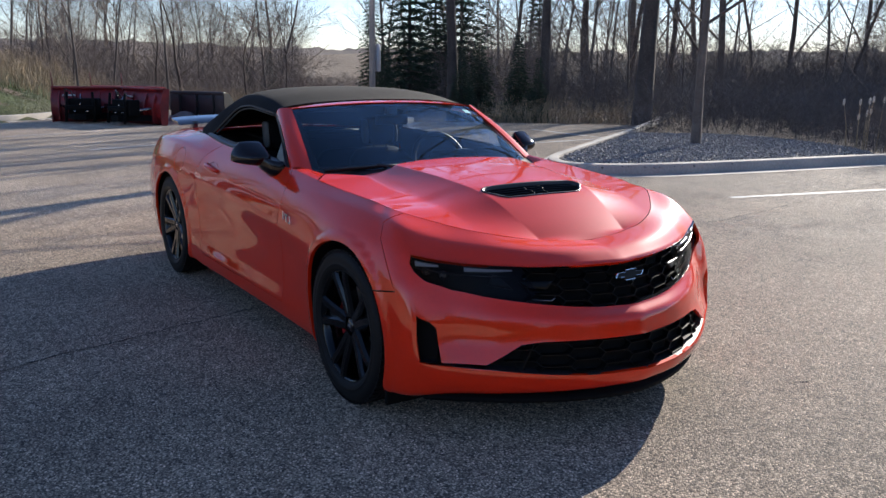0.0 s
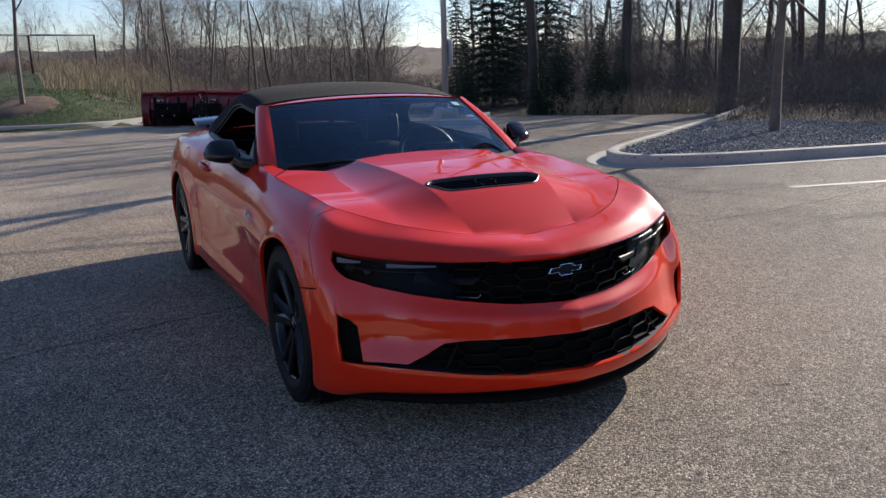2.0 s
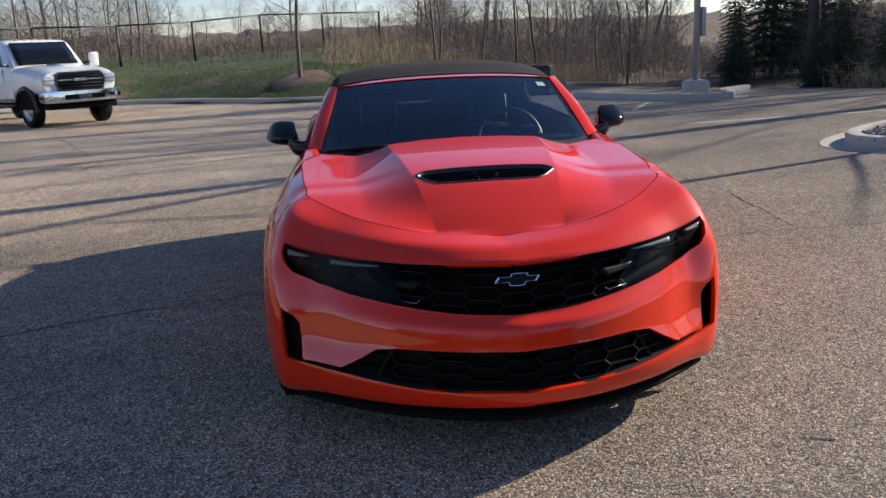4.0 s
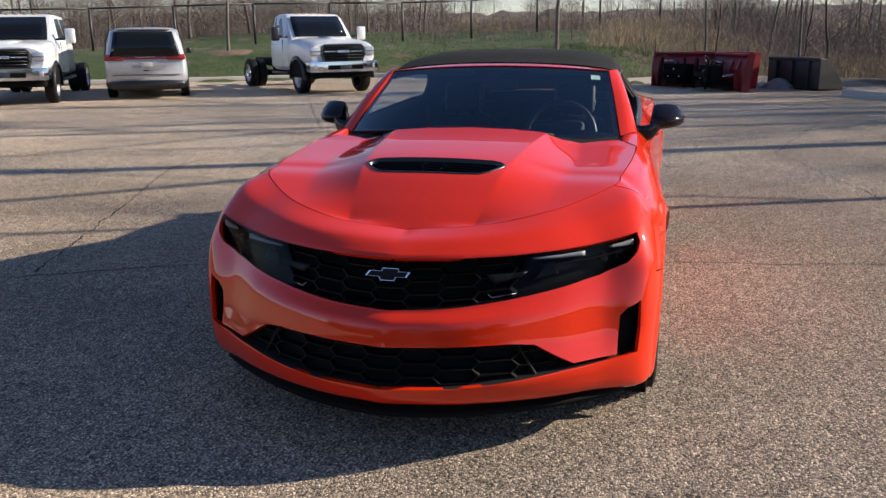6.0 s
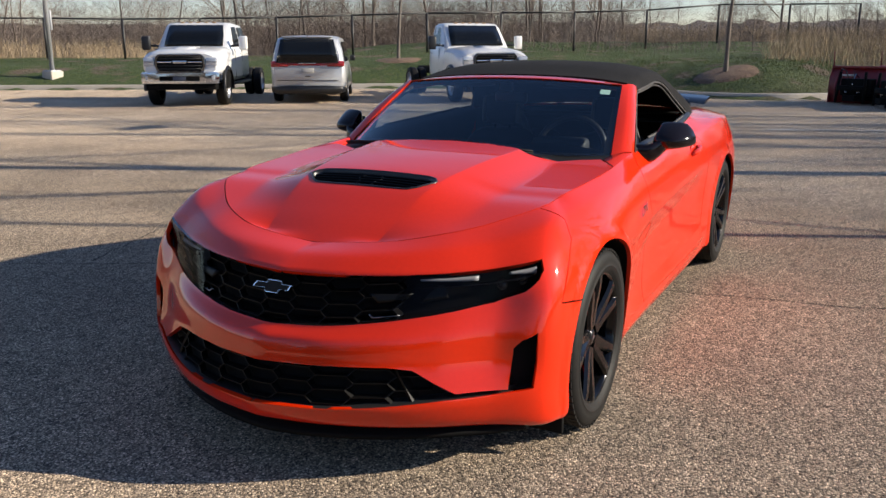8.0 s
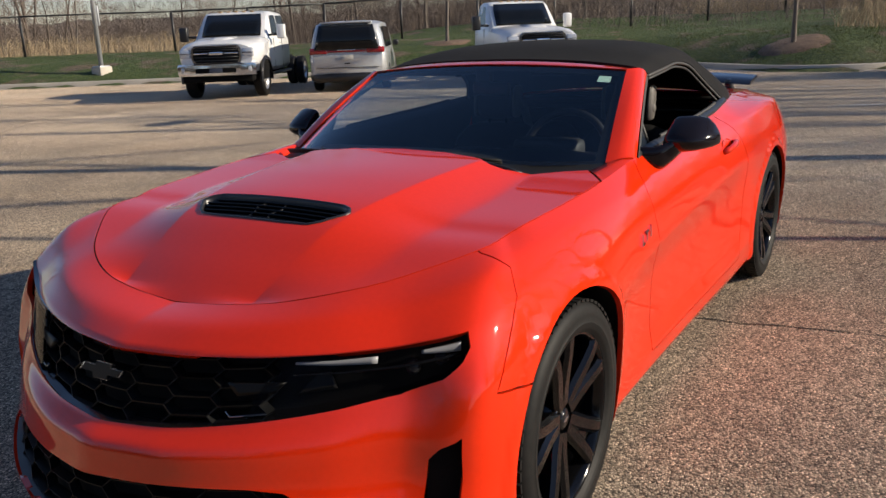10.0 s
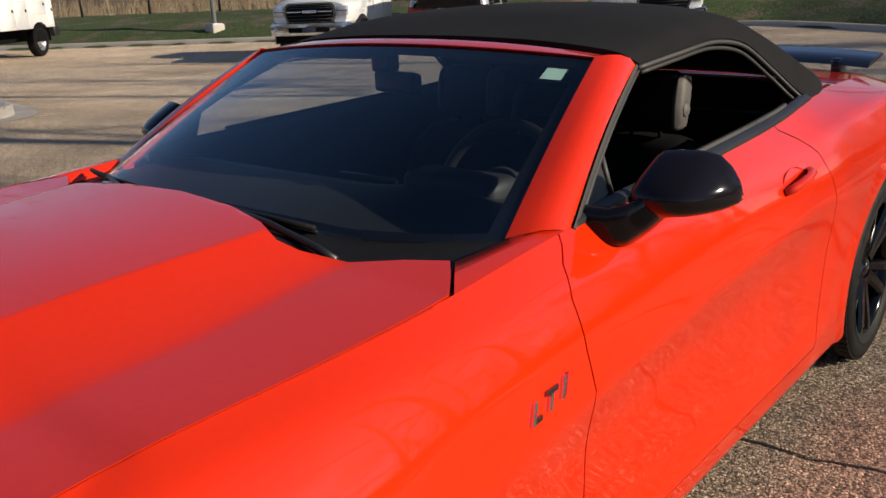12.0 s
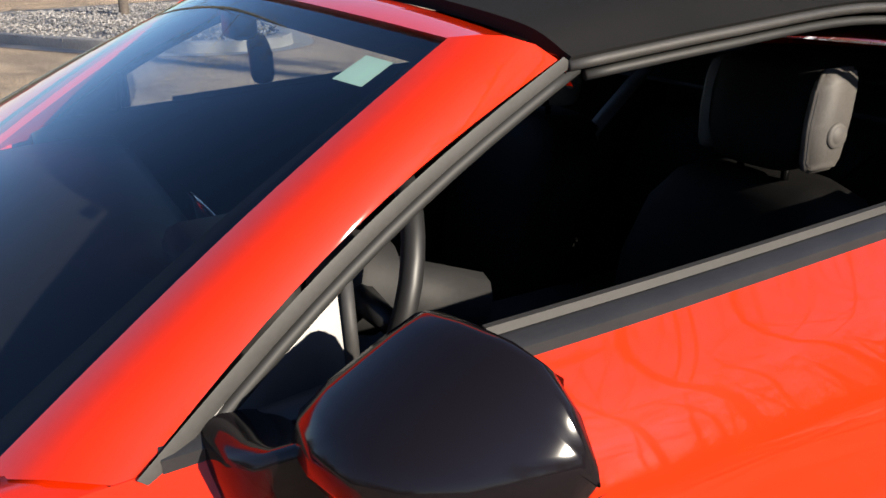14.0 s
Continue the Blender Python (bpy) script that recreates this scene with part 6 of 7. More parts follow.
def grow(seed, height, r0, first, spread, depth, kids=(3, 5), up=.25, droop=0.0, wander=.10):
    """A bare broadleaf tree: the trunk's line, and those of limbs and twigs."""
    rng = random.Random(seed)
    stem, rest, twigs = [], [], []

    def branch(p, d, length, r, lev):
        n = 7 if lev == 0 else 3 if lev < 3 and lev < depth - 1 else 2 if lev < depth else 1
        pts, q, v = [p.copy()], p.copy(), d.copy()
        w = wander if lev == 0 else .13
        for k in range(n):
            v = (v + Vector((rng.gauss(0, w), rng.gauss(0, w), rng.gauss(0, .05) + (up * .25 if lev else .02) - droop * .2 * (lev > 1)))).normalized()
            q = q + v * (length / n)
            pts.append(q.copy())
        if lev == depth:                               # the finest twigs are single blades
            twigs.append((p, q, max(r, .0045)))
            return
        radii = [r * (1 - .65 * k / n) for k in range(n + 1)]
        if lev == 0:
            radii[0] *= 1.25
        (stem if lev == 0 else rest).append((pts, radii))
        m = rng.randint(*kids) + (4 if lev == 0 else 5 if lev == depth - 1 else 1)
        for j in range(m):
            f = (first + (1 - first) * (j + rng.random() * .7) / m) if lev == 0 else .25 + .75 * (j + rng.random()) / m
            f = min(f, .98)
            k = min(int(f * n), n - 1)
            at = pts[k].lerp(pts[k + 1], f * n - k)
            axis = (pts[k + 1] - pts[k]).normalized()
            side = axis.cross(Vector((rng.gauss(0, 1), rng.gauss(0, 1), rng.gauss(0, 1)))).normalized()
            nd = (axis * (1 - spread) + side * spread + Vector((0, 0, up * .4))).normalized()
            branch(at, nd, length * rng.uniform(.42, .62) * (1.1 - .45 * f if lev == 0 else 1), max(r * (1 - .6 * f) * .46, .0035), lev + 1)

    branch(Vector((0, 0, -.2)), Vector((0, 0, 1)), height, r0, 0)
    return stem, rest, twigs


def tree_kind(name, label, seed, mat, twig, **kw):
    t = thing(name, label, "tree")
    stem, rest, twigs = grow(seed, **kw)
    new("trunk", tube_mesh("trunk", stem, mat)).parent = t
    crown = new("crown", tube_mesh("crown", rest, twig, twigs))
    crown.parent = t
    crown["kind"] = "stuff"
    return t


KINDS = [
    tree_kind("bare_tree", "leafless grey-brown tree at the edge of the woods", 11, bark_grey, twig_brown, height=11, r0=.12, wander=.06, first=.22, spread=.62, depth=4, kids=(3, 5)),
    tree_kind("bare_tree", "leafless brown tree with a wide crown", 12, bark_brown, twig_brown, height=9, r0=.12, wander=.07, first=.15, spread=.7, depth=4, kids=(3, 5), up=.35),
    tree_kind("bare_tree", "tall slender leafless tree", 13, bark_grey, twig_grey, height=14, r0=.12, wander=.05, first=.30, spread=.5, depth=4, kids=(3, 4), up=.5),
    tree_kind("bare_tree", "leafless tree with many fine twigs", 14, bark_brown, twig_grey, height=12, r0=.13, wander=.06, first=.18, spread=.6, depth=4, kids=(3, 5), up=.45),
]
SAP = [
    tree_kind("sapling", "thin leafless young tree in the brush", 21, bark_grey, twig_brown, height=5.5, r0=.045, first=.15, spread=.5, depth=3, kids=(3, 5), up=.5),
    tree_kind("sapling", "multi-stemmed bare brown shrub", 22, bark_brown, twig_brown, height=3.6, r0=.04, first=.05, spread=.6, depth=3, kids=(4, 6), up=.4),
]
rng = random.Random(5)
TOP = {k.name: max(v.co.z for c in k.children for v in c.data.vertices) for k in KINDS + SAP}


def place(kinds, x, y, scale=1.0, z=None, group="bare trees of the woods"):
    k = rng.choice(kinds)
    if x < -17 and 152.2 < math.degrees(math.atan2(y + 2, x - 3.2)) < 157.2:      # a gap with far hills
        return None
    if x < -20 and 176 < math.degrees(math.atan2(y, x - 3)) % 360 < 193:       # open sky over the bank
        scale *= .42
    lane = x + .424 * y
    if -5.4 < lane < 13 and y > 0:                  # low trees only where the sun comes through
        scale = min(scale, .37 * (y - 4.5) / TOP[k.name])
        if scale < .25:
            return None
    elif -15 < lane <= -5.4 and y > 0 and kinds is KINDS and rng.random() < .68:
        return None
    c = copy_thing(k, Matrix.Translation((x, y, ground_z(x, y) if z is None else z)) @ Matrix.Rotation(rng.uniform(0, 6.28), 4, "Z"))
    c.scale = (scale, scale, scale * rng.uniform(.9, 1.1))
    c["group"] = group
    return c


for k in KINDS + SAP:
    k.location = (-60 - rng.uniform(0, 20), -50 + rng.uniform(0, 60), 0)

# woods behind the bank: rows of growing distance
for d0, d1, n, sc in ((-15, -24, 32, .62), (-24, -42, 40, .78), (-42, -70, 30, 1.0)):
    for _ in range(n):
        t, d = rng.uniform(-48, 95), rng.uniform(d1, d0)
        if -18 < t < 24 and rng.random() < .25:
            continue
        if 24 < t < 34 and d > -40:
            continue
        p = kt(t, d)
        place(KINDS, *p, sc * rng.uniform(.75, 1.2))
# taller, closer woods on the other side
for _ in range(70):
    a = rng.uniform(0, 1)
    x, y = -24 + 34 * a + rng.uniform(-3, 3), 21 + 12 * rng.random() + 10 * a * rng.random()
    if lot_distance(x, y) < 1.5:
        continue
    place(KINDS, x, y, rng.uniform(.9, 1.35))
for _ in range(32):
    x, y = rng.uniform(-62, -26), rng.uniform(16, 46)
    place(KINDS, x, y, rng.uniform(.7, 1.1))
for _ in range(34):                                 # deep woods past the island
    place(KINDS, rng.uniform(-34, 4), rng.uniform(34, 62), rng.uniform(1.0, 1.4))
for _ in range(16):                                 # behind the camera, for the reflections
    place(KINDS, rng.uniform(42, 54), rng.uniform(-52, 36), rng.uniform(.8, 1.2))
for _ in range(46):
    t, d = rng.uniform(-40, 60), rng.uniform(-16, -8.3)
    place(SAP, *kt(t, d), rng.uniform(.6, 1.1), group="saplings behind the fence")
for _ in range(26):
    x, y = rng.uniform(-30, -8), rng.uniform(14, 22)
    if lot_distance(x, y) > 1:
        place(SAP, x, y, rng.uniform(.7, 1.2), group="saplings behind the fence")
for x, y, s in ((-26.5, 2.5, 1.0), (-27, 5.5, 1.1), (-24, 8.5, .9), (-29, 9, 1.2), (-31, 3, 1.1), (-25.4, -10.2, .5)):
    place(SAP, x, y, s, group="saplings behind the fence")

for _ in range(34):                                 # the brown crowns beyond the plows
    place(KINDS, rng.uniform(-58, -31), rng.uniform(-14, 20), rng.uniform(.34, .55))
for _ in range(36):
    place(SAP[1:], rng.uniform(-60, -34), rng.uniform(-12, 20), rng.uniform(1.0, 1.5), group="saplings behind the fence")

# trees that stand alone
lone = tree_kind("young_tree", "slender bare young tree in a mulch ring", 31, bark_grey, twig_grey, height=6.0, r0=.065, first=.42, spread=.5, depth=3, kids=(3, 4), up=.5, wander=.04)
lone.matrix_basis = Matrix.Translation((-22.75, -2.1, ground_z(-22.75, -2.1) - .05))
copy_thing(lone, Matrix.Translation((-24.7, -14.05, ground_z(-24.7, -14.05) - .05)) @ Matrix.Rotation(2, 4, "Z"))
for x, y in ((-22.75, -2.1), (-24.7, -14.05)):
    prof = [(0, .055), (.4, .05), (.8, .025), (1.0, -.06)]
    b = bm_lathe(prof, 28, "Z")
    for v in b.verts:
        v.co.z += .03 * noise.noise(v.co * 6)
        v.co.z += ground_z(x + v.co.x, y + v.co.y)
        v.co.x += x; v.co.y += y
    tagged(part("mulch_ring", b, mulch, None), "brown bark mulch round a young tree", "mulch", "mulch rings", "stuff")
isle_tree = tree_kind("island_tree", "bare tree with a straight trunk on the gravel island", 41, bark_grey, twig_grey, height=9.5, r0=.085, first=.22, spread=.66, depth=4, kids=(3, 5), up=.2, droop=.3, wander=.03)
isle_tree.matrix_basis = Matrix.Translation((-7.77, 10.2, .08))
tall = tree_kind("tall_tree", "tall bare tree with a dark straight trunk", 42, bark_dark, twig_grey, height=17, r0=.15, first=.40, spread=.6, depth=4, kids=(3, 5), wander=.02)
tall.matrix_basis = Matrix.Translation((-17.1, 14.1, -.1))
tall2 = tree_kind("tall_tree", "tall bare tree with a thick dark trunk", 43, bark_dark, twig_grey, height=18, r0=.23, first=.36, spread=.6, depth=4, kids=(3, 5), wander=.02)
tall2.matrix_basis = Matrix.Translation((-13.3, 14.4, -.1))
for sx, sy, sd in ((-20.5, 13.0, 46),):
    t = tree_kind("tall_tree", "tall bare tree at the edge of the lot", sd, bark_dark, twig_grey, height=15, r0=.18, first=.3, spread=.62, depth=4, kids=(3, 5))
    t.matrix_basis = Matrix.Translation((sx, sy, -.1))
copy_thing(isle_tree, Matrix.Translation((-3.3, -17.0, .08)) @ Matrix.Rotation(1.3, 4, "Z"))


# conifers: whorls of drooping boughs set with needle sprays
def conifer(seed, h, r, label):
    rg = random.Random(seed)
    t = thing("conifer", label, "tree", "dark conifers")
    new("trunk", tube_mesh("trunk", [([Vector((0, 0, -.2)), Vector((.02, 0, h * .5)), Vector((0, 0, h))], [r * .06, r * .04, .01])], bark_dark)).parent = t
    V, F = [], []
    z = h * .05
    while z < h * .985:
        f = 1 - z / h
        L = r * (f ** .8) * rg.uniform(.85, 1.1) + .06
        n = max(5, int(11 * f + 5))
        for k in range(n):
            a = 2 * math.pi * (k + rg.random()) / n
            d = Vector((math.cos(a), math.sin(a), 0))
            l = L * rg.uniform(.65, 1.15)
            m = max(3, int(l / .11))
            for j in range(m):
                u = (j + .3 + .5 * rg.random()) / m
                p = d * (l * u) + Vector((0, 0, z - .32 * l * u * u + .05 * rg.random()))
                for s in range(4):
                    e = (d * rg.uniform(.3, 1) + Vector((-d.y, d.x, 0)) * rg.uniform(-1, 1) + Vector((0, 0, rg.uniform(-.45, .35)))).normalized()
                    q = e.cross(Vector((rg.gauss(0, 1), rg.gauss(0, 1), rg.gauss(0, 1)))).normalized()
                    ln, wd = rg.uniform(.18, .34), rg.uniform(.030, .058)
                    c = len(V)
                    V += [tuple(p - q * wd * .5), tuple(p + q * wd * .5), tuple(p + e * ln)]
                    F.append((c, c + 1, c + 2))
        z += h * .024 + .03
    me = bpy.data.meshes.new("crown"); me.from_pydata(V, [], F); me.materials.append(needles)
    new("crown", me).parent = t
    return t


con = [conifer(1, 6.5, 1.55, "dark green spruce in front of the woods"), conifer(2, 9.5, 1.25, "tall dark pine in front of the woods")]
con[0].matrix_basis = Matrix.Translation((-40.0, 12.9, ground_z(-40, 12.9)))
con[0].scale = [(1.85 - ground_z(-40, 12.9)) / 6.5] * 3
con[1].matrix_basis = Matrix.Translation((-33.5, 27.0, -.3))
for x, y, s, k in ((-39.4, 13.9, .40, 0), (-23.2, 11.9, 0.4, 0), (-18.5, 12.0, 0.36, 0), (-19.0, 13.0, 0.44, 0), (-17.5, 13.4, 0.42, 0), (-16.3, 13.2, 0.3, 0), (-25.4, 14.2, 1.15, 1), (-26.0, 17.0, 1.2, 1), (-27.4, 16.6, 0.9, 1), (-28.7, 14.3, 0.6, 1)):
    c = copy_thing(con[k], Matrix.Translation((x, y, ground_z(x, y))) @ Matrix.Rotation(x * 3, 4, "Z"))
    c.scale = (s, s, s)


# brush, dry grass and lawn as loose masses
def stems(n, where, h, lean, r, kids, mat, name, label, seed, category):
    rg = random.Random(seed)
    V, F = [], []

    def blade(p, q, w):
        d = (q - p); u = d.cross(Vector((rg.gauss(0, 1), rg.gauss(0, 1), .1))).normalized() * w
        c = len(V)
        V.extend((tuple(p - u), tuple(p + u), tuple(q + u * .4), tuple(q - u * .4)))
        F.append((c, c + 1, c + 2, c + 3))
    for _ in range(n):
        x, y = where(rg)
        b = Vector((x, y, ground_z(x, y) - .05))
        if h > 1.2:                                    # uneven clumps
            h1 = h * (.72 + .8 * noise.noise(Vector((x * .13, y * .13, seed))) + .35 * noise.noise(Vector((x * .45, y * .45, seed))))
            h1 = max(h1, .35 * h) * (.45 if x < -17 and 151.8 < math.degrees(math.atan2(y + 2, x - 3.2)) < 157.4 else 1)
        else:
            h1 = h
        hh = h1 * rg.uniform(.45, 1.15) * (.34 if h > 1.5 and x < -20 and 176 < math.degrees(math.atan2(y, x - 3)) % 360 < 193 else 1)
        v = Vector((rg.gauss(0, lean), rg.gauss(0, lean), 1)).normalized()
        m = b + v * hh * .5
        top = m + (v + Vector((rg.gauss(0, lean), rg.gauss(0, lean), 0))).normalized() * hh * .5
        blade(b, m, r); blade(m, top, r * .6)
        for _k in range(kids):
            f = rg.uniform(.25, .95)
            p = b.lerp(top, f)
            q = p + Vector((rg.gauss(0, .7), rg.gauss(0, .7), rg.uniform(.1, 1))).normalized() * hh * rg.uniform(.15, .4)
            blade(p, q, r * .5)
            if rg.random() < .6:
                s = p.lerp(q, .5)
                blade(s, s + Vector((rg.gauss(0, .6), rg.gauss(0, .6), rg.uniform(.2, 1))).normalized() * hh * .2, r * .4)
    me = bpy.data.meshes.new(name); me.from_pydata(V, [], F); me.materials.append(mat)
    return tagged(new(name, me), label, category, kind="stuff")


def behind_fence(a, b, d0, d1):
    return lambda rg: kt(rg.uniform(a, b), rg.uniform(d1, d0))


def in_box(x0, x1, y0, y1, away):
    def f(rg):
        for _ in range(40):
            x, y = rg.uniform(x0, x1), rg.uniform(y0, y1)
            if lot_distance(x, y) > away:
                return x, y
        return x, y
    return f


# unseen thicket added behind the camera, to darken what the paint reflects
stems(3800, lambda rg: (rg.uniform(41.5, 50), rg.uniform(-55, 38)), 11.0, .08, .045, 6, brush_dark, "brush", "unseen dark thicket, added to darken the car's reflections", 70, "brush")
stems(4200, behind_fence(-45, 90, -13, -26), 2.4, .24, .0075, 9, brush_brown, "brush", "tangled brown winter brush behind the fence", 61, "brush")


stems(1900, in_box(-62, -38, -14, 24, 2.5), 3.7, .22, .010, 9, brush_hazed, "brush", "brown rounded clumps of bare trees beyond the plows", 75, "brush")


def far_wood(rg):
    """Deep woods beyond the bank, thickest in its middle."""
    while True:
        t = rg.uniform(-40, 40)
        if rg.random() < (1 if -14 < t < 16 else .5):
            return kt(t, rg.uniform(-58, -27))


stems(5600, far_wood, 6.2, .20, .013, 9, woods_brown, "brush", "deep brown leafless woods beyond the bank", 71, "brush")


def behind_gravel(rg):
    for _ in range(200):
        x, y = rg.uniform(-14, -3.2), rg.uniform(11, 19)
        if inside(BACK, (x, y)) and not inside(STONES, (x + .15, y - .3)):
            return x, y
    return -9.0, 16.0


stems(1500, behind_gravel, 1.9, .30, .006, 10, brush_dark, "brush", "dense dark thicket behind the gravel island", 73, "brush")
stems(700, lambda rg: (rg.uniform(-7.0, -4.8), rg.uniform(12.45, 13.3)), .16, .5, .009, 0, grass_green, "grass", "short green grass round the reeds", 74, "grass")
stems(5200, in_box(-34, 12, 14, 34, 1.2), 2.9, .28, .0075, 9, brush_dark, "brush", "dense dark leafless undergrowth of the woods", 62, "brush")
stems(5000, in_box(-30, 16, 26, 46, 2.0), 3.9, .22, .010, 9, brush_dark, "brush", "tall dense dark thicket of the woods", 68, "brush")
stems(3600, in_box(-60, -30, -12, 22, 2.5), 2.9, .24, .009, 9, brush_hazed, "brush", "tall brown thicket behind the bank", 69, "brush")
stems(1700, in_box(-46, -26, 1, 18, 2.5), 1.9, .26, .007, 9, brush_hazed, "brush", "brown brush at the end of the bank", 63, "brush")
def grass_strip(rg):
    t = rg.uniform(-45, -8) if rg.random() < .72 else rg.uniform(13, 32)
    return kt(t, rg.uniform(-12, -7.4) if t < 0 else rg.uniform(-13.5, -8.5))


stems(9000, grass_strip, .8, .18, .007, 1, dry_grass, "dry_grass", "tall tan dry grass along the fence", 64, "grass")
stems(6000, in_box(-36, -25.6, -1.5, 9.5, 1.4), .85, .2, .007, 1, dry_grass, "dry_grass", "tall tan dry grass behind the snow plows", 65, "grass")
stems(700, in_box(-17, -9.5, 11.2, 16, .3), .8, .35, .006, 3, dry_grass, "weeds", "dry weeds along the edge of the lot", 66, "weeds")


def lawn_at(rg):
    for _ in range(60):
        if rg.random() < .45:
            x, y = rg.uniform(-27, -20.5), rg.uniform(-8, 1.5)
        else:
            x, y = kt(rg.uniform(-16, 12), rg.uniform(-12, -.3))
        if .25 < lot_distance(x, y) < 12:
            return x, y
    return x, y


stems(26000, lawn_at, .11, .5, .009, 0, grass_green, "lawn_grass", "short green lawn grass with brown patches", 67, "grass")

# cattails by the gravel island
for k in range(9):
    x, y = -5.75 + .12 * rng.gauss(0, 2.6), 12.45 + .12 * rng.gauss(0, 1.2)
    t = thing("reed", "dry reed with a pale fluffy head", "reed", "reeds beside the gravel", Matrix.Translation((x, y, .05)))
    hh = rng.uniform(.5, 1.0); lx, ly = rng.gauss(0, .10), rng.gauss(0, .10)
    part("stalk", bm_tube([(0, 0, -.1), (lx * .4, ly * .4, hh * .5), (lx, ly, hh)], [.009, .007, .004], 5), dry_grass, t)
    b = bmesh.new(); bmesh.ops.create_icosphere(b, subdivisions=2, radius=.05)
    for v in b.verts:
        v.co = Vector((v.co.x * .45, v.co.y * .45, v.co.z * 1.3)) * (1 + .25 * noise.noise(v.co * 40)) + Vector((lx, ly, hh))
    part("seed_head", b, reed_head, t)

# distant wooded hillside all round
P = []
for k in range(721):
    a = 2 * math.pi * k / 720
    R = 165 + 20 * math.sin(a * 3 + 1)
    h = 5.6 + .7 * noise.noise(Vector((math.cos(a) * 3, math.sin(a) * 3, 1))) + .7 * noise.noise(Vector((math.cos(a) * 30, math.sin(a) * 30, 5)))
    P.append([((R + 30 * v) * math.cos(a), (R + 30 * v) * math.sin(a), -1 + (h + 1) * v + ((.9 * noise.noise(Vector((a * 160, v * 5, 2))) + .6 * noise.noise(Vector((a * 420, v * 9, 7)))) if v > .6 else 0)) for v in (0, .25, .5, .75, .9, 1)])
tagged(part("backdrop", bm_grid(P), far_woods, None), "hazy brown wooded hillside in the distance", "hillside", kind="structure")

# ---------------------------------------------------------------- vehicles and plows across the lot
def loft(sections, closed_ends=True):
    """Body through rings of (y, z) at growing x; each ring is given for the left half from bottom to top."""
    rows = []
    for x, half_ring in sections:
        ring = [(x, y, z) for y, z in half_ring] + [(x, -y, z) for y, z in half_ring[::-1]]
        rows.append(ring)
    b = bm_grid(rows, True)
    if closed_ends:
        bmesh.ops.holes_fill(b, edges=b.edges[:])
    bmesh.ops.recalc_face_normals(b, faces=b.faces)
    return b


def road_wheel(parent, x, y, r, w, rim_mat, steel_face=True, sg=1):
    wl = new("wheel"); wl.parent = parent
    wl.matrix_basis = Matrix.Translation((x, y, r)) @ (Matrix.Rotation(math.pi, 4, "Z") if sg < 0 else Matrix.Identity(4))
    h = w / 2
    part("tyre", bm_lathe([(r * .62, -h), (r * .9, -h), (r * .985, -h * .75), (r, -h * .5), (r, h * .5), (r * .985, h * .75), (r * .9, h), (r * .62, h * .92)], 32), rubber, wl)
    part("rim", bm_lathe([(r * .62, h * .92), (r * .60, h * .80), (r * .52, h * .45), (r * .30, h * .40), (r * .26, h * .75), (0, h * .80)], 28), rim_mat, wl)
    for k in range(8):
        a = 2 * math.pi * k / 8
        b = bm_lathe([(0, h * .50), (r * .055, h * .50), (r * .055, h * .35)], 8)
        part("rim_hole", b, matte_black, wl).matrix_basis = Matrix.Translation((r * .42 * math.cos(a), 0, r * .42 * math.sin(a)))
    return wl


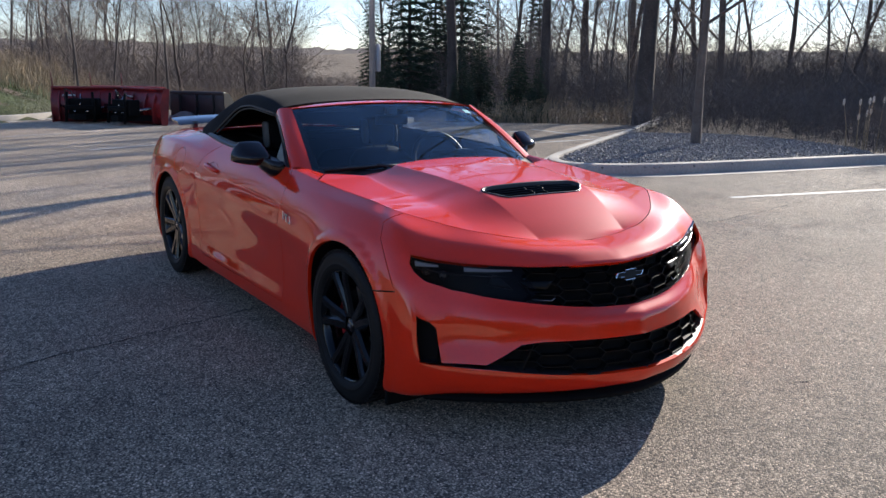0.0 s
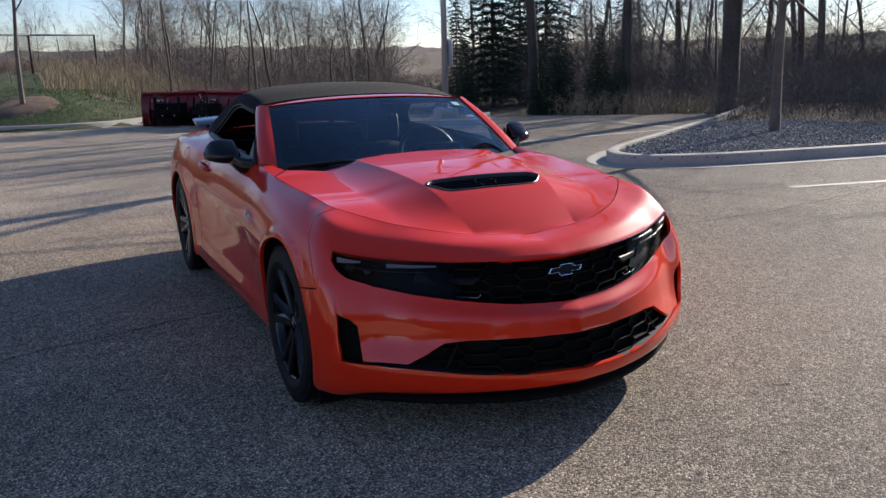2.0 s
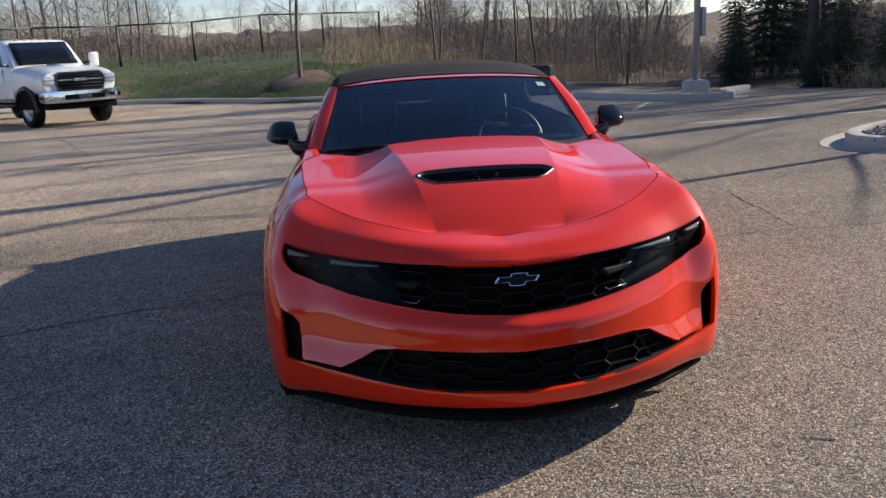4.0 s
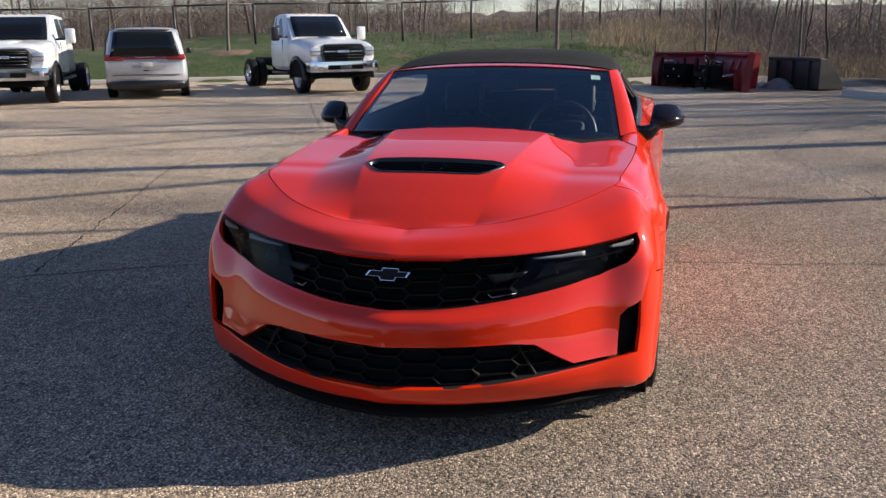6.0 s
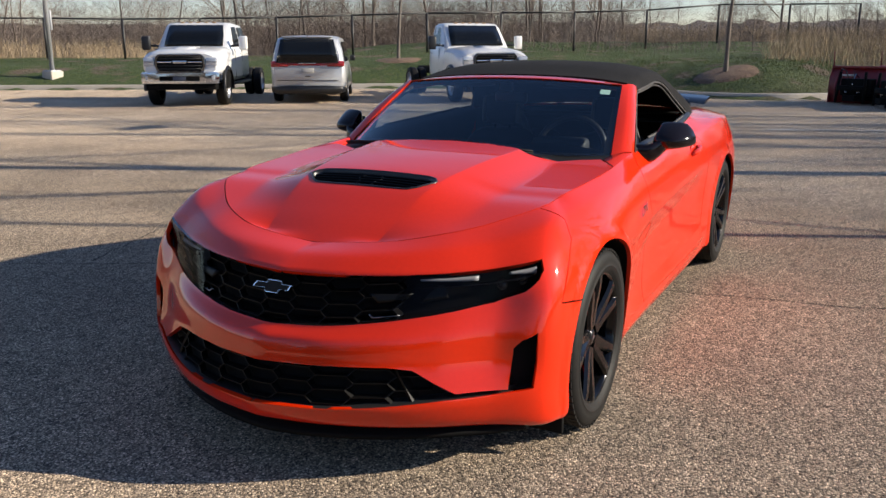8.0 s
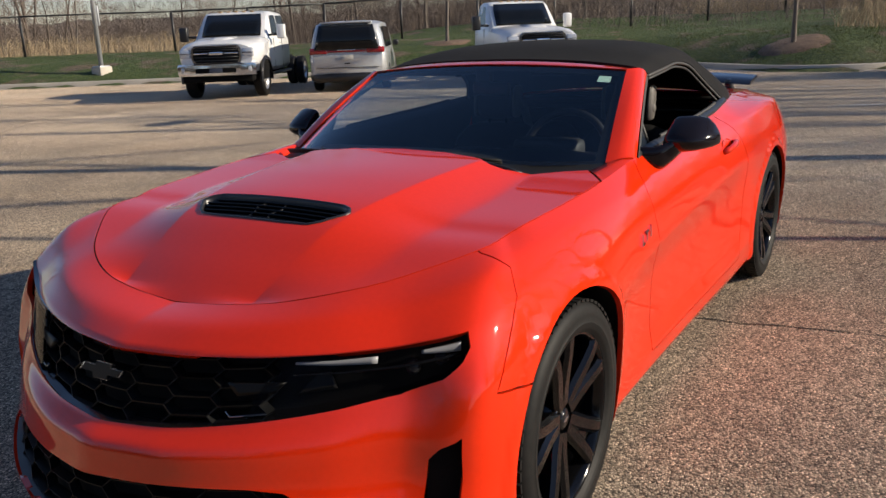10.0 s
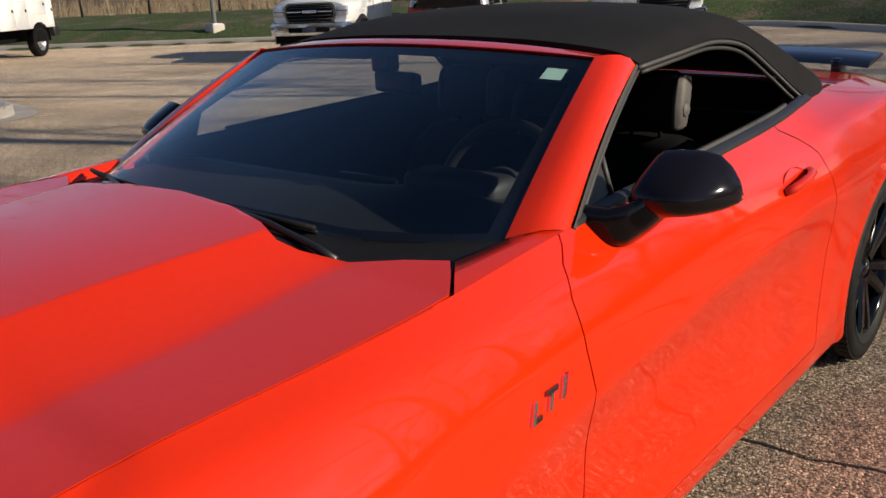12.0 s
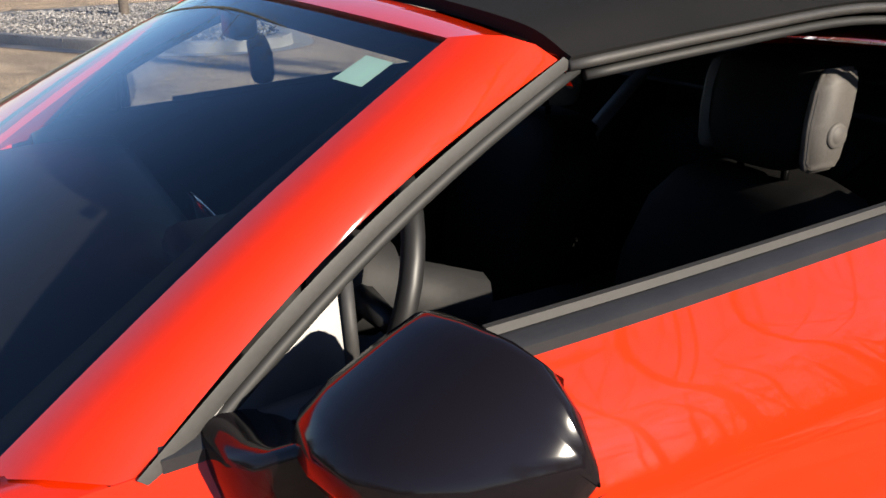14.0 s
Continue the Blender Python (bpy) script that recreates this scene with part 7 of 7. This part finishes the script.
def chassis_truck(at, crew, label):
    t = thing("pickup_truck", label, "truck", "white chassis trucks", at)
    L = -2.05 if not crew else -2.95          # back of the cab
    ring = lambda w0, w1, w2, z0, z1, z2: [(w0 * .9, z0), (w0, z0 + .10), (w0 + .01, (z0 + z1) / 2), (w1, z1 - .05), (w1 - .03, z1), (w2 + .05, z2 - .06), (w2, z2 - .015), (w2 * .8, z2), (w2 * .35, z2 + .012)]
    cab = loft([(L, ring(.96, .95, .74, .62, 1.42, 2.02)), (L + .06, ring(.985, .975, .77, .60, 1.42, 2.06)), (-1.75, ring(.99, .98, .78, .58, 1.42, 2.10)), (-1.32, ring(.99, .98, .775, .58, 1.42, 2.085)),
                (-1.16, ring(.99, .98, .78, .58, 1.42, 2.02)), (-.62, ring(.985, .97, .86, .60, 1.40, 1.455))])
    sharpen(cab, 42)
    part("cab", cab, truck_white, t)
    # nose: fenders and hood
    nose = loft([(-.64, [(.90, .75), (.985, .85), (.985, 1.15), (.96, 1.33), (.88, 1.41), (.60, 1.45), (.3, 1.47)]), (-.2, [(.92, .78), (.995, .90), (.995, 1.15), (.965, 1.30), (.86, 1.385), (.60, 1.43), (.3, 1.45)]),
                 (.45, [(.90, .80), (.985, .92), (.985, 1.12), (.95, 1.26), (.84, 1.335), (.60, 1.395), (.3, 1.42)]), (.72, [(.86, .82), (.93, .92), (.935, 1.10), (.90, 1.21), (.82, 1.28), (.60, 1.35), (.3, 1.375)]), (.80, [(.80, .84), (.86, .92), (.86, 1.08), (.84, 1.18), (.78, 1.24), (.58, 1.30), (.3, 1.32)])])
    sharpen(nose, 38)
    part("hood", nose, truck_white, t)
    b = loft([(-.2, [(.30, 1.42), (.27, 1.475), (.1, 1.485)]), (.3, [(.29, 1.40), (.25, 1.46), (.1, 1.47)]), (.66, [(.26, 1.34), (.22, 1.375), (.1, 1.385)])])
    part("hood_scoop", b, truck_white, t)
    # grille with its chrome frame
    fr = bm_prism([(-.56, .84), (.56, .84), (.62, 1.0), (.60, 1.22), (.52, 1.29), (-.52, 1.29), (-.60, 1.22), (-.62, 1.0)], 0, .06, .012)
    M = Matrix(((0, 0, 1, .79), (1, 0, 0, 0), (0, 1, 0, 0), (0, 0, 0, 1)))
    bmesh.ops.transform(fr, matrix=M, verts=fr.verts)
    g = part("grille_frame", fr, chrome_dark, t, smooth=False)
    fr = bm_prism([(-.51, .88), (.51, .88), (.57, 1.0), (.55, 1.20), (.48, 1.255), (-.48, 1.255), (-.55, 1.20), (-.57, 1.0)], .02, .064)
    bmesh.ops.transform(fr, matrix=M, verts=fr.verts)
    part("grille", fr, matte_black, t, "black truck grille", smooth=False)
    for z in (.935, 1.01, 1.18, 1.225):
        part("grille_bar", bm_box(.852, .866, -.53, .53, z - .007, z + .007), black_plastic, t)
    part("grille_bar", bm_box(.852, .870, -.54, -.20, 1.085, 1.115, .004), chrome, t)
    part("grille_bar", bm_box(.852, .870, .20, .54, 1.085, 1.115, .004), chrome, t)
    part("grille_emblem", bm_box(.854, .876, -.17, .17, 1.065, 1.135, .008), chrome, t, "plain chrome emblem bar")
    for sg in (1, -1):
        hl = bm_box(.66, .845, min(sg * .63, sg * .90), max(sg * .63, sg * .90), 1.0, 1.21, .03)
        part("headlight", hl, truck_lamp, t, "clear chrome headlight")
        part("lamp_divider", bm_box(.80, .85, min(sg * .63, sg * .90), max(sg * .63, sg * .90), 1.095, 1.112), chrome_dark, t)
        fg = bm_box(.87, .945, min(sg * .68, sg * .86), max(sg * .68, sg * .86), .66, .78, .02)
        part("fog_light", fg, truck_lamp, t)
        # wheel arch flare
        b = bm_lathe([(.50, -.05), (.56, -.03), (.57, .02), (.54, .05), (.50, .05)], 20, "Y", radians(-5), radians(185))
        bmesh.ops.transform(b, matrix=Matrix.Translation((0, sg * .985, .43)), verts=b.verts)
        part("wheel_flare", b, black_plastic, t)
        b = bm_lathe([(.0, 0), (.50, 0)], 20, "Y", 0, math.pi)
        bmesh.ops.transform(b, matrix=Matrix.Translation((0, sg * .992, .43)), verts=b.verts)
        part("wheel_opening", b, matte_black, t)
        # towing mirror
        m = part("towing_mirror", bm_box(-.86, -.70, min(sg * 1.16, sg * 1.38), max(sg * 1.16, sg * 1.38), 1.38, 1.74, .04), black_plastic if sg < 0 else truck_white, t)
        part("mirror_arm", bm_tube([(-.80, sg * .93, 1.48), (-.80, sg * 1.2, 1.5)], .03, 8), black_plastic, m)
        # side glass, set just proud of the cab
        spans = [(-1.92, -1.08)] if not crew else [(-1.93, -1.08), (-2.82, -2.02)]
        for a, c in spans:
            top_c = c if c < -1.5 else c - .28
            poly = [(a, 1.46), (c - .02, 1.46), (top_c, 1.97), (a + .06, 1.99)]
            P = [[(x, sg * float(np.interp(z, [1.42, 2.0], [.955, .835])), z) for x, z in (poly[0], poly[3])], [(x, sg * float(np.interp(z, [1.42, 2.0], [.955, .835])), z) for x, z in (poly[1], poly[2])]]
            b = bm_grid(P); b = thicken(b, .012); bmesh.ops.recalc_face_normals(b, faces=b.faces)
            part("side_window", b, car_glass, t, smooth=False)
            part("door_handle", bm_box(a + .04, a + .22, min(sg * .985, sg * 1.01), max(sg * .985, sg * 1.01), 1.26, 1.30, .008), truck_white, t)
            part("door_gap", bm_box(c + .03, c + .038, min(sg * .975, sg * .995), max(sg * .975, sg * .995), .66, 1.40), matte_black, t)
        part("running_board", bm_box(L + .1, -.62, min(sg * .86, sg * 1.03), max(sg * .86, sg * 1.03), .48, .54, .015), black_plastic, t)
        road_wheel(t, 0, sg * .86, .41, .26, steel_bright, sg=sg)
        for k in (0, 1):
            road_wheel(t, -4.15 if not crew else -4.75, sg * (.66 + .27 * k), .41, .24, steel_bright, sg=sg)
        part("frame_rail", bm_box(-5.2 if not crew else -5.9, L + .1, min(sg * .36, sg * .44), max(sg * .36, sg * .44), .62, .84, .01), matte_black, t)
    # windscreen
    P = [[(-.665, y, 1.452 + .006 * (1 - abs(y))) , (-.90 - .01, y * .985, 1.72), (-1.15, y * .93, 1.995)] for y in np.linspace(-.76, .76, 9)]
    b = bm_grid(P); b = thicken(b, .02); bmesh.ops.recalc_face_normals(b, faces=b.faces)
    for v in b.verts:
        v.co.x += .050; v.co.z += .034
    part("windscreen", b, car_glass, t)
    part("window_sticker", bm_box(-.86, -.85, .50, .60, 1.58, 1.70), line_paint, t)
    for y in (-.42, -.21, 0, .21, .42):
        part("clearance_light", bm_box(-1.36, -1.28, y - .05, y + .05, 2.07, 2.115, .012), amber_lamp, t)
    # bumper
    bp = loft([(.70, [(.98, .60), (1.0, .66), (1.0, .82), (.96, .86), (.5, .87)]), (.90, [(.94, .58), (.96, .64), (.96, .82), (.92, .86), (.5, .87)]), (.98, [(.62, .58), (.64, .64), (.64, .80), (.60, .84), (.5, .85)])])
    sharpen(bp, 30)
    part("front_bumper", bp, chrome, t, "chrome steel front bumper")
    part("bumper_intake", bm_box(.93, .987, -.50, .50, .64, .76, .015), matte_black, t)
    part("plate_bar", bm_box(.985, .995, -.16, .16, .65, .75, .004), bar_grey, t, "blank plate mount")
    part("air_dam", bm_box(.55, .88, -.86, .86, .42, .60, .03), matte_black, t)
    part("engine_bay", bm_box(-.6, .7, -.62, .62, .45, .85, .02), matte_black, t)
    part("rear_axle", bm_tube([(-4.15 if not crew else -4.75, -.7, .41), (-4.15 if not crew else -4.75, .7, .41)], .09, 10), matte_black, t)
    part("cross_member", bm_box(-5.2 if not crew else -5.9, -5.1 if not crew else -5.8, -.44, .44, .62, .84, .01), matte_black, t)
    part("fuel_tank", bm_box(-3.9 if not crew else -4.4, -3.0 if not crew else -3.3, -.34, .34, .50, .80, .04), matte_black, t)
    return t


def facing(x, y, deg):
    return Matrix.Translation((x, y, 0)) @ Matrix.Rotation(radians(deg), 4, "Z")


def parked(x, y, deg, k):
    return facing(x, y, deg) @ Matrix.Scale(k, 4)


chassis_truck(parked(-12.85, -13.1, 29, .94), True, "white crew-cab work truck with a bare rear chassis")
chassis_truck(parked(-17.2, -7.2, 44, .94), False, "white single-cab work truck with a bare rear chassis")


def minivan(at):
    t = thing("minivan", "silver minivan with a red tail light bar, seen from behind", "car", at=at)
    R = lambda w, wb, wt, z0, zb, zt: [(w * .88, z0), (w, z0 + .12), (w + .01, (z0 + zb) / 2), (wb, zb - .04), (wb - .02, zb), ((wb + wt) / 2 + .02, (zb + zt) / 2), (wt + .02, zt - .06), (wt * .85, zt - .01), (wt * .4, zt + .01)]
    body = loft([(-.06, R(.86, .90, .70, .34, 1.02, 1.60)), (0, R(.94, .95, .74, .30, 1.04, 1.68)), (.35, R(.985, .97, .78, .26, 1.05, 1.735)), (1.5, R(1.0, .98, .80, .24, 1.05, 1.76)), (3.0, R(1.0, .98, .79, .24, 1.03, 1.75)),
                 (3.5, R(1.0, .97, .80, .24, 1.02, 1.66)), (4.15, R(.99, .94, .86, .24, .98, 1.10)), (4.9, R(.93, .86, .70, .28, .80, .90)), (5.15, R(.80, .74, .6, .34, .62, .70))])
    for q in body.verts:                            # raked tailgate
        q.co.x += .30 * max(0, q.co.z - 1.04) * min(1, max(0, 1 - q.co.x / .6))
    sharpen(body, 45)
    part("body", body, van_silver, t)
    P = [[(-.086 + .178 * v, y * (1 - .16 * v), 1.055 + .595 * v) for v in (0, .5, 1)] for y in np.linspace(-.82, .82, 11)]
    b = bm_grid(P); b = thicken(b, .02); bmesh.ops.recalc_face_normals(b, faces=b.faces)
    part("rear_window", b, car_glass, t)
    part("roof_spoiler", bm_box(.09, .40, -.66, .66, 1.70, 1.735, .015), van_silver, t)
    for sg in (1, -1):
        b = bm_box(-.09, .16, min(sg * .50, sg * .955), max(sg * .50, sg * .955), .955, 1.105, .03)
        part("tail_light", b, tail_red, t, "red tail light")
        part("wing_mirror", bm_box(3.0, 3.12, min(sg * 1.0, sg * 1.16), max(sg * 1.0, sg * 1.16), 1.06, 1.22, .04), black_plastic, t)
        b = [(.45, 1.08), (2.9, 1.08), (2.75, 1.58), (.55, 1.60)]
        P = [[(x, sg * float(np.interp(z, [1.05, 1.7], [.985, .86])), z) for x, z in (b[0], b[3])], [(x, sg * float(np.interp(z, [1.05, 1.7], [.985, .86])), z) for x, z in (b[1], b[2])]]
        q = thicken(bm_grid(P), .012); bmesh.ops.recalc_face_normals(q, faces=q.faces)
        part("side_window", q, car_glass, t, smooth=False)
        for x in (.98, 4.05):
            road_wheel(t, x, sg * .90, .345, .22, steel_bright, sg=sg)
    part("tail_bar", bm_box(-.085, -.05, -.52, .52, .985, 1.045, .012), tail_red, t, "red light bar across the tailgate")
    part("tail_trim", bm_box(-.092, -.07, -.22, .22, 1.035, 1.055, .006), chrome, t)
    part("plate", bm_box(-.088, -.078, -.16, .16, .80, .92, .006), line_paint, t, "blank pale plate")
    part("tailgate_gap", bm_box(-.075, -.06, -.80, .80, .60, .612), matte_black, t)
    part("lower_bumper", loft([(-.10, [(.70, .26), (.86, .32), (.88, .44), (.5, .47)]), (.1, [(.80, .24), (.97, .30), (.985, .45), (.5, .47)])]), black_plastic, t)
    part("gate_latch", bm_box(-.09, -.07, -.07, .07, .70, .725, .006), matte_black, t)
    part("roof_fin", bm_box(.25, .40, -.02, .02, 1.72, 1.78, .01), black_plastic, t)
    return t


minivan(parked(-14.45, -10.75, 211, .935))


def service_truck(at):
    """Origin under the rear axle, front towards +x."""
    t = thing("service_truck", "white utility truck with side compartments", "truck", at=at)
    part("utility_body", bm_box(-1.0, 2.1, -1.05, 1.05, .78, 1.75, .03), truck_white, t)
    for sg in (1, -1):
        for a, b_, z0, z1 in ((-.95, -.55, .85, 1.70), (-.50, .55, 1.18, 1.70), (.60, 1.30, .85, 1.70), (1.34, 2.05, .85, 1.70)):
            d = part("compartment_door", bm_box(a, b_, min(sg * 1.05, sg * 1.068), max(sg * 1.05, sg * 1.068), z0, z1, .008), truck_white, t)
            part("latch", bm_box(a + .05, a + .13, min(sg * 1.068, sg * 1.085), max(sg * 1.068, sg * 1.085), (z0 + z1) / 2 - .04, (z0 + z1) / 2 + .04, .006), chrome_dark, d)
        b = bm_lathe([(.50, -.02), (.53, .0), (.53, .04), (.50, .06)], 20, "Y", 0, math.pi)
        bmesh.ops.transform(b, matrix=Matrix.Translation((0, sg * 1.04, .42)), verts=b.verts)
        part("wheel_flare", b, matte_black, t)
        b = bm_lathe([(0, 0), (.50, 0)], 20, "Y", 0, math.pi)
        bmesh.ops.transform(b, matrix=Matrix.Translation((0, sg * 1.056, .42)), verts=b.verts)
        part("wheel_opening", b, matte_black, t)
        road_wheel(t, 0, sg * .93, .42, .26, steel_bright, sg=sg)
        road_wheel(t, 4.1, sg * .90, .42, .26, steel_bright, sg=sg)
        part("side_window", bm_box(2.5, 3.25, min(sg * .93, sg * .96), max(sg * .93, sg * .96), 1.45, 1.92, .01), car_glass, t)
        part("tail_light", bm_box(-1.03, -1.0, min(sg * .80, sg * .95), max(sg * .80, sg * .95), .95, 1.25, .008), tail_red, t)
    part("cab", loft([(2.2, [(.95, .60), (.99, .8), (.98, 1.40), (.78, 2.0), (.4, 2.06)]), (2.9, [(.97, .60), (1.0, .8), (.98, 1.40), (.79, 2.02), (.4, 2.08)]), (3.25, [(.97, .60), (1.0, .8), (.98, 1.40), (.78, 1.94), (.4, 1.98)]), (3.7, [(.97, .62), (1.0, .85), (.96, 1.36), (.86, 1.43), (.4, 1.47)]), (4.9, [(.88, .70), (.93, .9), (.90, 1.2), (.80, 1.30), (.4, 1.36)])]), truck_white, t)
    part("front_bumper", bm_box(4.85, 5.08, -.98, .98, .55, .85, .04), chrome_dark, t)
    part("grille", bm_box(4.88, 4.95, -.6, .6, .9, 1.28, .02), matte_black, t)
    part("rear_bumper", bm_box(-1.35, -1.0, -1.0, 1.0, .52, .80, .02), black_plastic, t)
    part("plate", bm_box(-1.37, -1.35, .55, .85, .60, .72, .004), line_paint, t)
    part("chassis", bm_box(-.9, 4.8, -.45, .45, .42, .80, .02), matte_black, t)
    return t


service_truck(facing(-10.45, -24.0, 39.5))


# ---- snow plows
def plow_blade(w, h, curve, n=12):
    """A curved blade, its hollow face towards +x, with ribs behind."""
    P = []
    for i in range(n + 1):
        y = -w / 2 + w * i / n
        P.append([(curve * (1 - math.sin(math.pi * (.15 + .75 * v))) - .02, y, .02 + h * v) for v in np.linspace(0, 1, 9)])
    b = thicken(bm_grid(P), .02)
    bmesh.ops.recalc_face_normals(b, faces=b.faces); sharpen(b, 40)
    return b


def plow(at, w, label, mat, wing):
    t = thing("snow_plow", label, "snow plow", "parked snow plows", at)
    part("blade", plow_blade(w, .86, .30), mat, t)
    part("cutting_edge", bm_box(.14, .17, -w / 2, w / 2, 0, .14, .004), matte_black, t)
    for k in range(4):
        y = -w / 2 + .20 + (w - .40) * (0, .28, .72, 1)[k]
        part("rib", bm_prism([(.0, .06), (.02, .80), (-.06, .60), (-.14, .35), (-.10, .06)], y - .02, y + .02), mat, t, smooth=False).matrix_basis = Matrix(((1, 0, 0, 0), (0, 0, 1, 0), (0, 1, 0, 0), (0, 0, 0, 1)))
    b = bm_prism([(-.75, -.14), (-.75, .14), (-.05, .50), (-.05, .36), (-.62, .07), (-.62, -.07), (-.05, -.36), (-.05, -.50)], .10, .24)
    part("push_frame", b, matte_black, t, smooth=False)
    part("hitch_tower", bm_box(-.72, -.62, -.32, .32, .34, .46, .02), matte_black, t)
    part("pump_box", bm_box(-.60, -.30, -.42, .30, .22, .62, .03), matte_black, t, "black pump housing")
    part("hose", bm_tube([(-.45, .18, .60), (-.50, .24, .80), (-.40, .40, .84), (-.12, .52, .60)], .014, 6), black_plastic, t)
    part("lift_chain", bm_tube([(-.62, 0, .46), (-.40, .05, .72), (-.10, .10, .62)], .018, 6), chrome_dark, t)
    part("maker_bar", bm_box(-.075, -.055, w / 2 - .62, w / 2 - .30, .66, .70, .004), line_paint, t, "worn pale lettering bar")
    for sg in (1, -1):
        part("hydraulic_ram", bm_tube([(-.62, sg * .12, .30), (-.05, sg * .62, .42)], .035, 8), chrome_dark, t)
        part("tower_post", bm_tube([(-.70, sg * .34, .05), (-.62, sg * .30, .78)], .035, 8), matte_black, t)
        part("end_plate", bm_prism([(.16, .0), (.20, .30), (.26, .88), (.10, .90), (-.02, .55), (-.02, .0)], sg * w / 2 - .012, sg * w / 2 + .012), mat, t, smooth=False).matrix_basis = Matrix(((1, 0, 0, 0), (0, 0, 1, 0), (0, 1, 0, 0), (0, 0, 0, 1)))
    part("marker_rod", bm_tube([(.05, w / 2 - .05, .85), (.05, w / 2 - .02, 1.25)], .012, 6), plow_red, t)
    part("deflector", bm_box(.02, .16, -w / 2 + .03, w / 2 - .03, .85, .90, .01), mat, t)
    return t


plow(facing(-20.1, 1.55, 155), 1.75, "dark red snow plow with a black hitch frame", plow_red, 0)
plow(facing(-18.75, 2.55, 112), 1.65, "dark red snow plow blade with a curved end", plow_red, 0)
plow(facing(-20.3, 2.5, 130), 2.2, "bright red snow plow behind the others", plow_red2, 0)


def pusher(at):
    t = thing("snow_pusher", "black box snow pusher with slanted side plates", "snow plow", at=at)
    w, h, d = 1.75, .74, .70
    part("back_plate", bm_box(-.04, 0, -w / 2, w / 2, .03, h, .01), pusher_black, t)
    for sg in (1, -1):
        b = bm_prism([(-.04, 0), (d, 0), (d, .16), (.18, h), (-.04, h)], sg * w / 2 - .015, sg * w / 2 + .015)
        part("side_plate", b, pusher_black, t, smooth=False).matrix_basis = Matrix(((1, 0, 0, 0), (0, 0, 1, 0), (0, 1, 0, 0), (0, 0, 0, 1)))
        part("skid_shoe", bm_box(-.05, d + .05, sg * w / 2 - .05, sg * w / 2 + .05, 0, .05, .01), matte_black, t)
    for y in (-.55, 0, .55):
        part("gusset", bm_box(-.12, -.04, y - .02, y + .02, .05, h - .05, .005), pusher_black, t)
    part("top_beam", bm_box(-.08, .06, -w / 2, w / 2, h - .04, h + .04, .015), pusher_black, t)
    part("rubber_edge", bm_box(.0, .03, -w / 2 + .02, w / 2 - .02, 0, .12), rubber, t)
    return t


pusher(facing(-19.45, 4.2, 124))
b = bm_lathe([(0, .26), (.18, .22), (.34, .10), (.42, 0)], 14, "Z")
for v in b.verts:
    v.co = v.co * (1 + .3 * noise.noise(v.co * 5)) + Vector((-19.6, 3.9, 0))
tagged(part("rubble_pile", b, gravel_bed, None), "small pile of pale rubble between the plows", "rubble", kind="stuff")
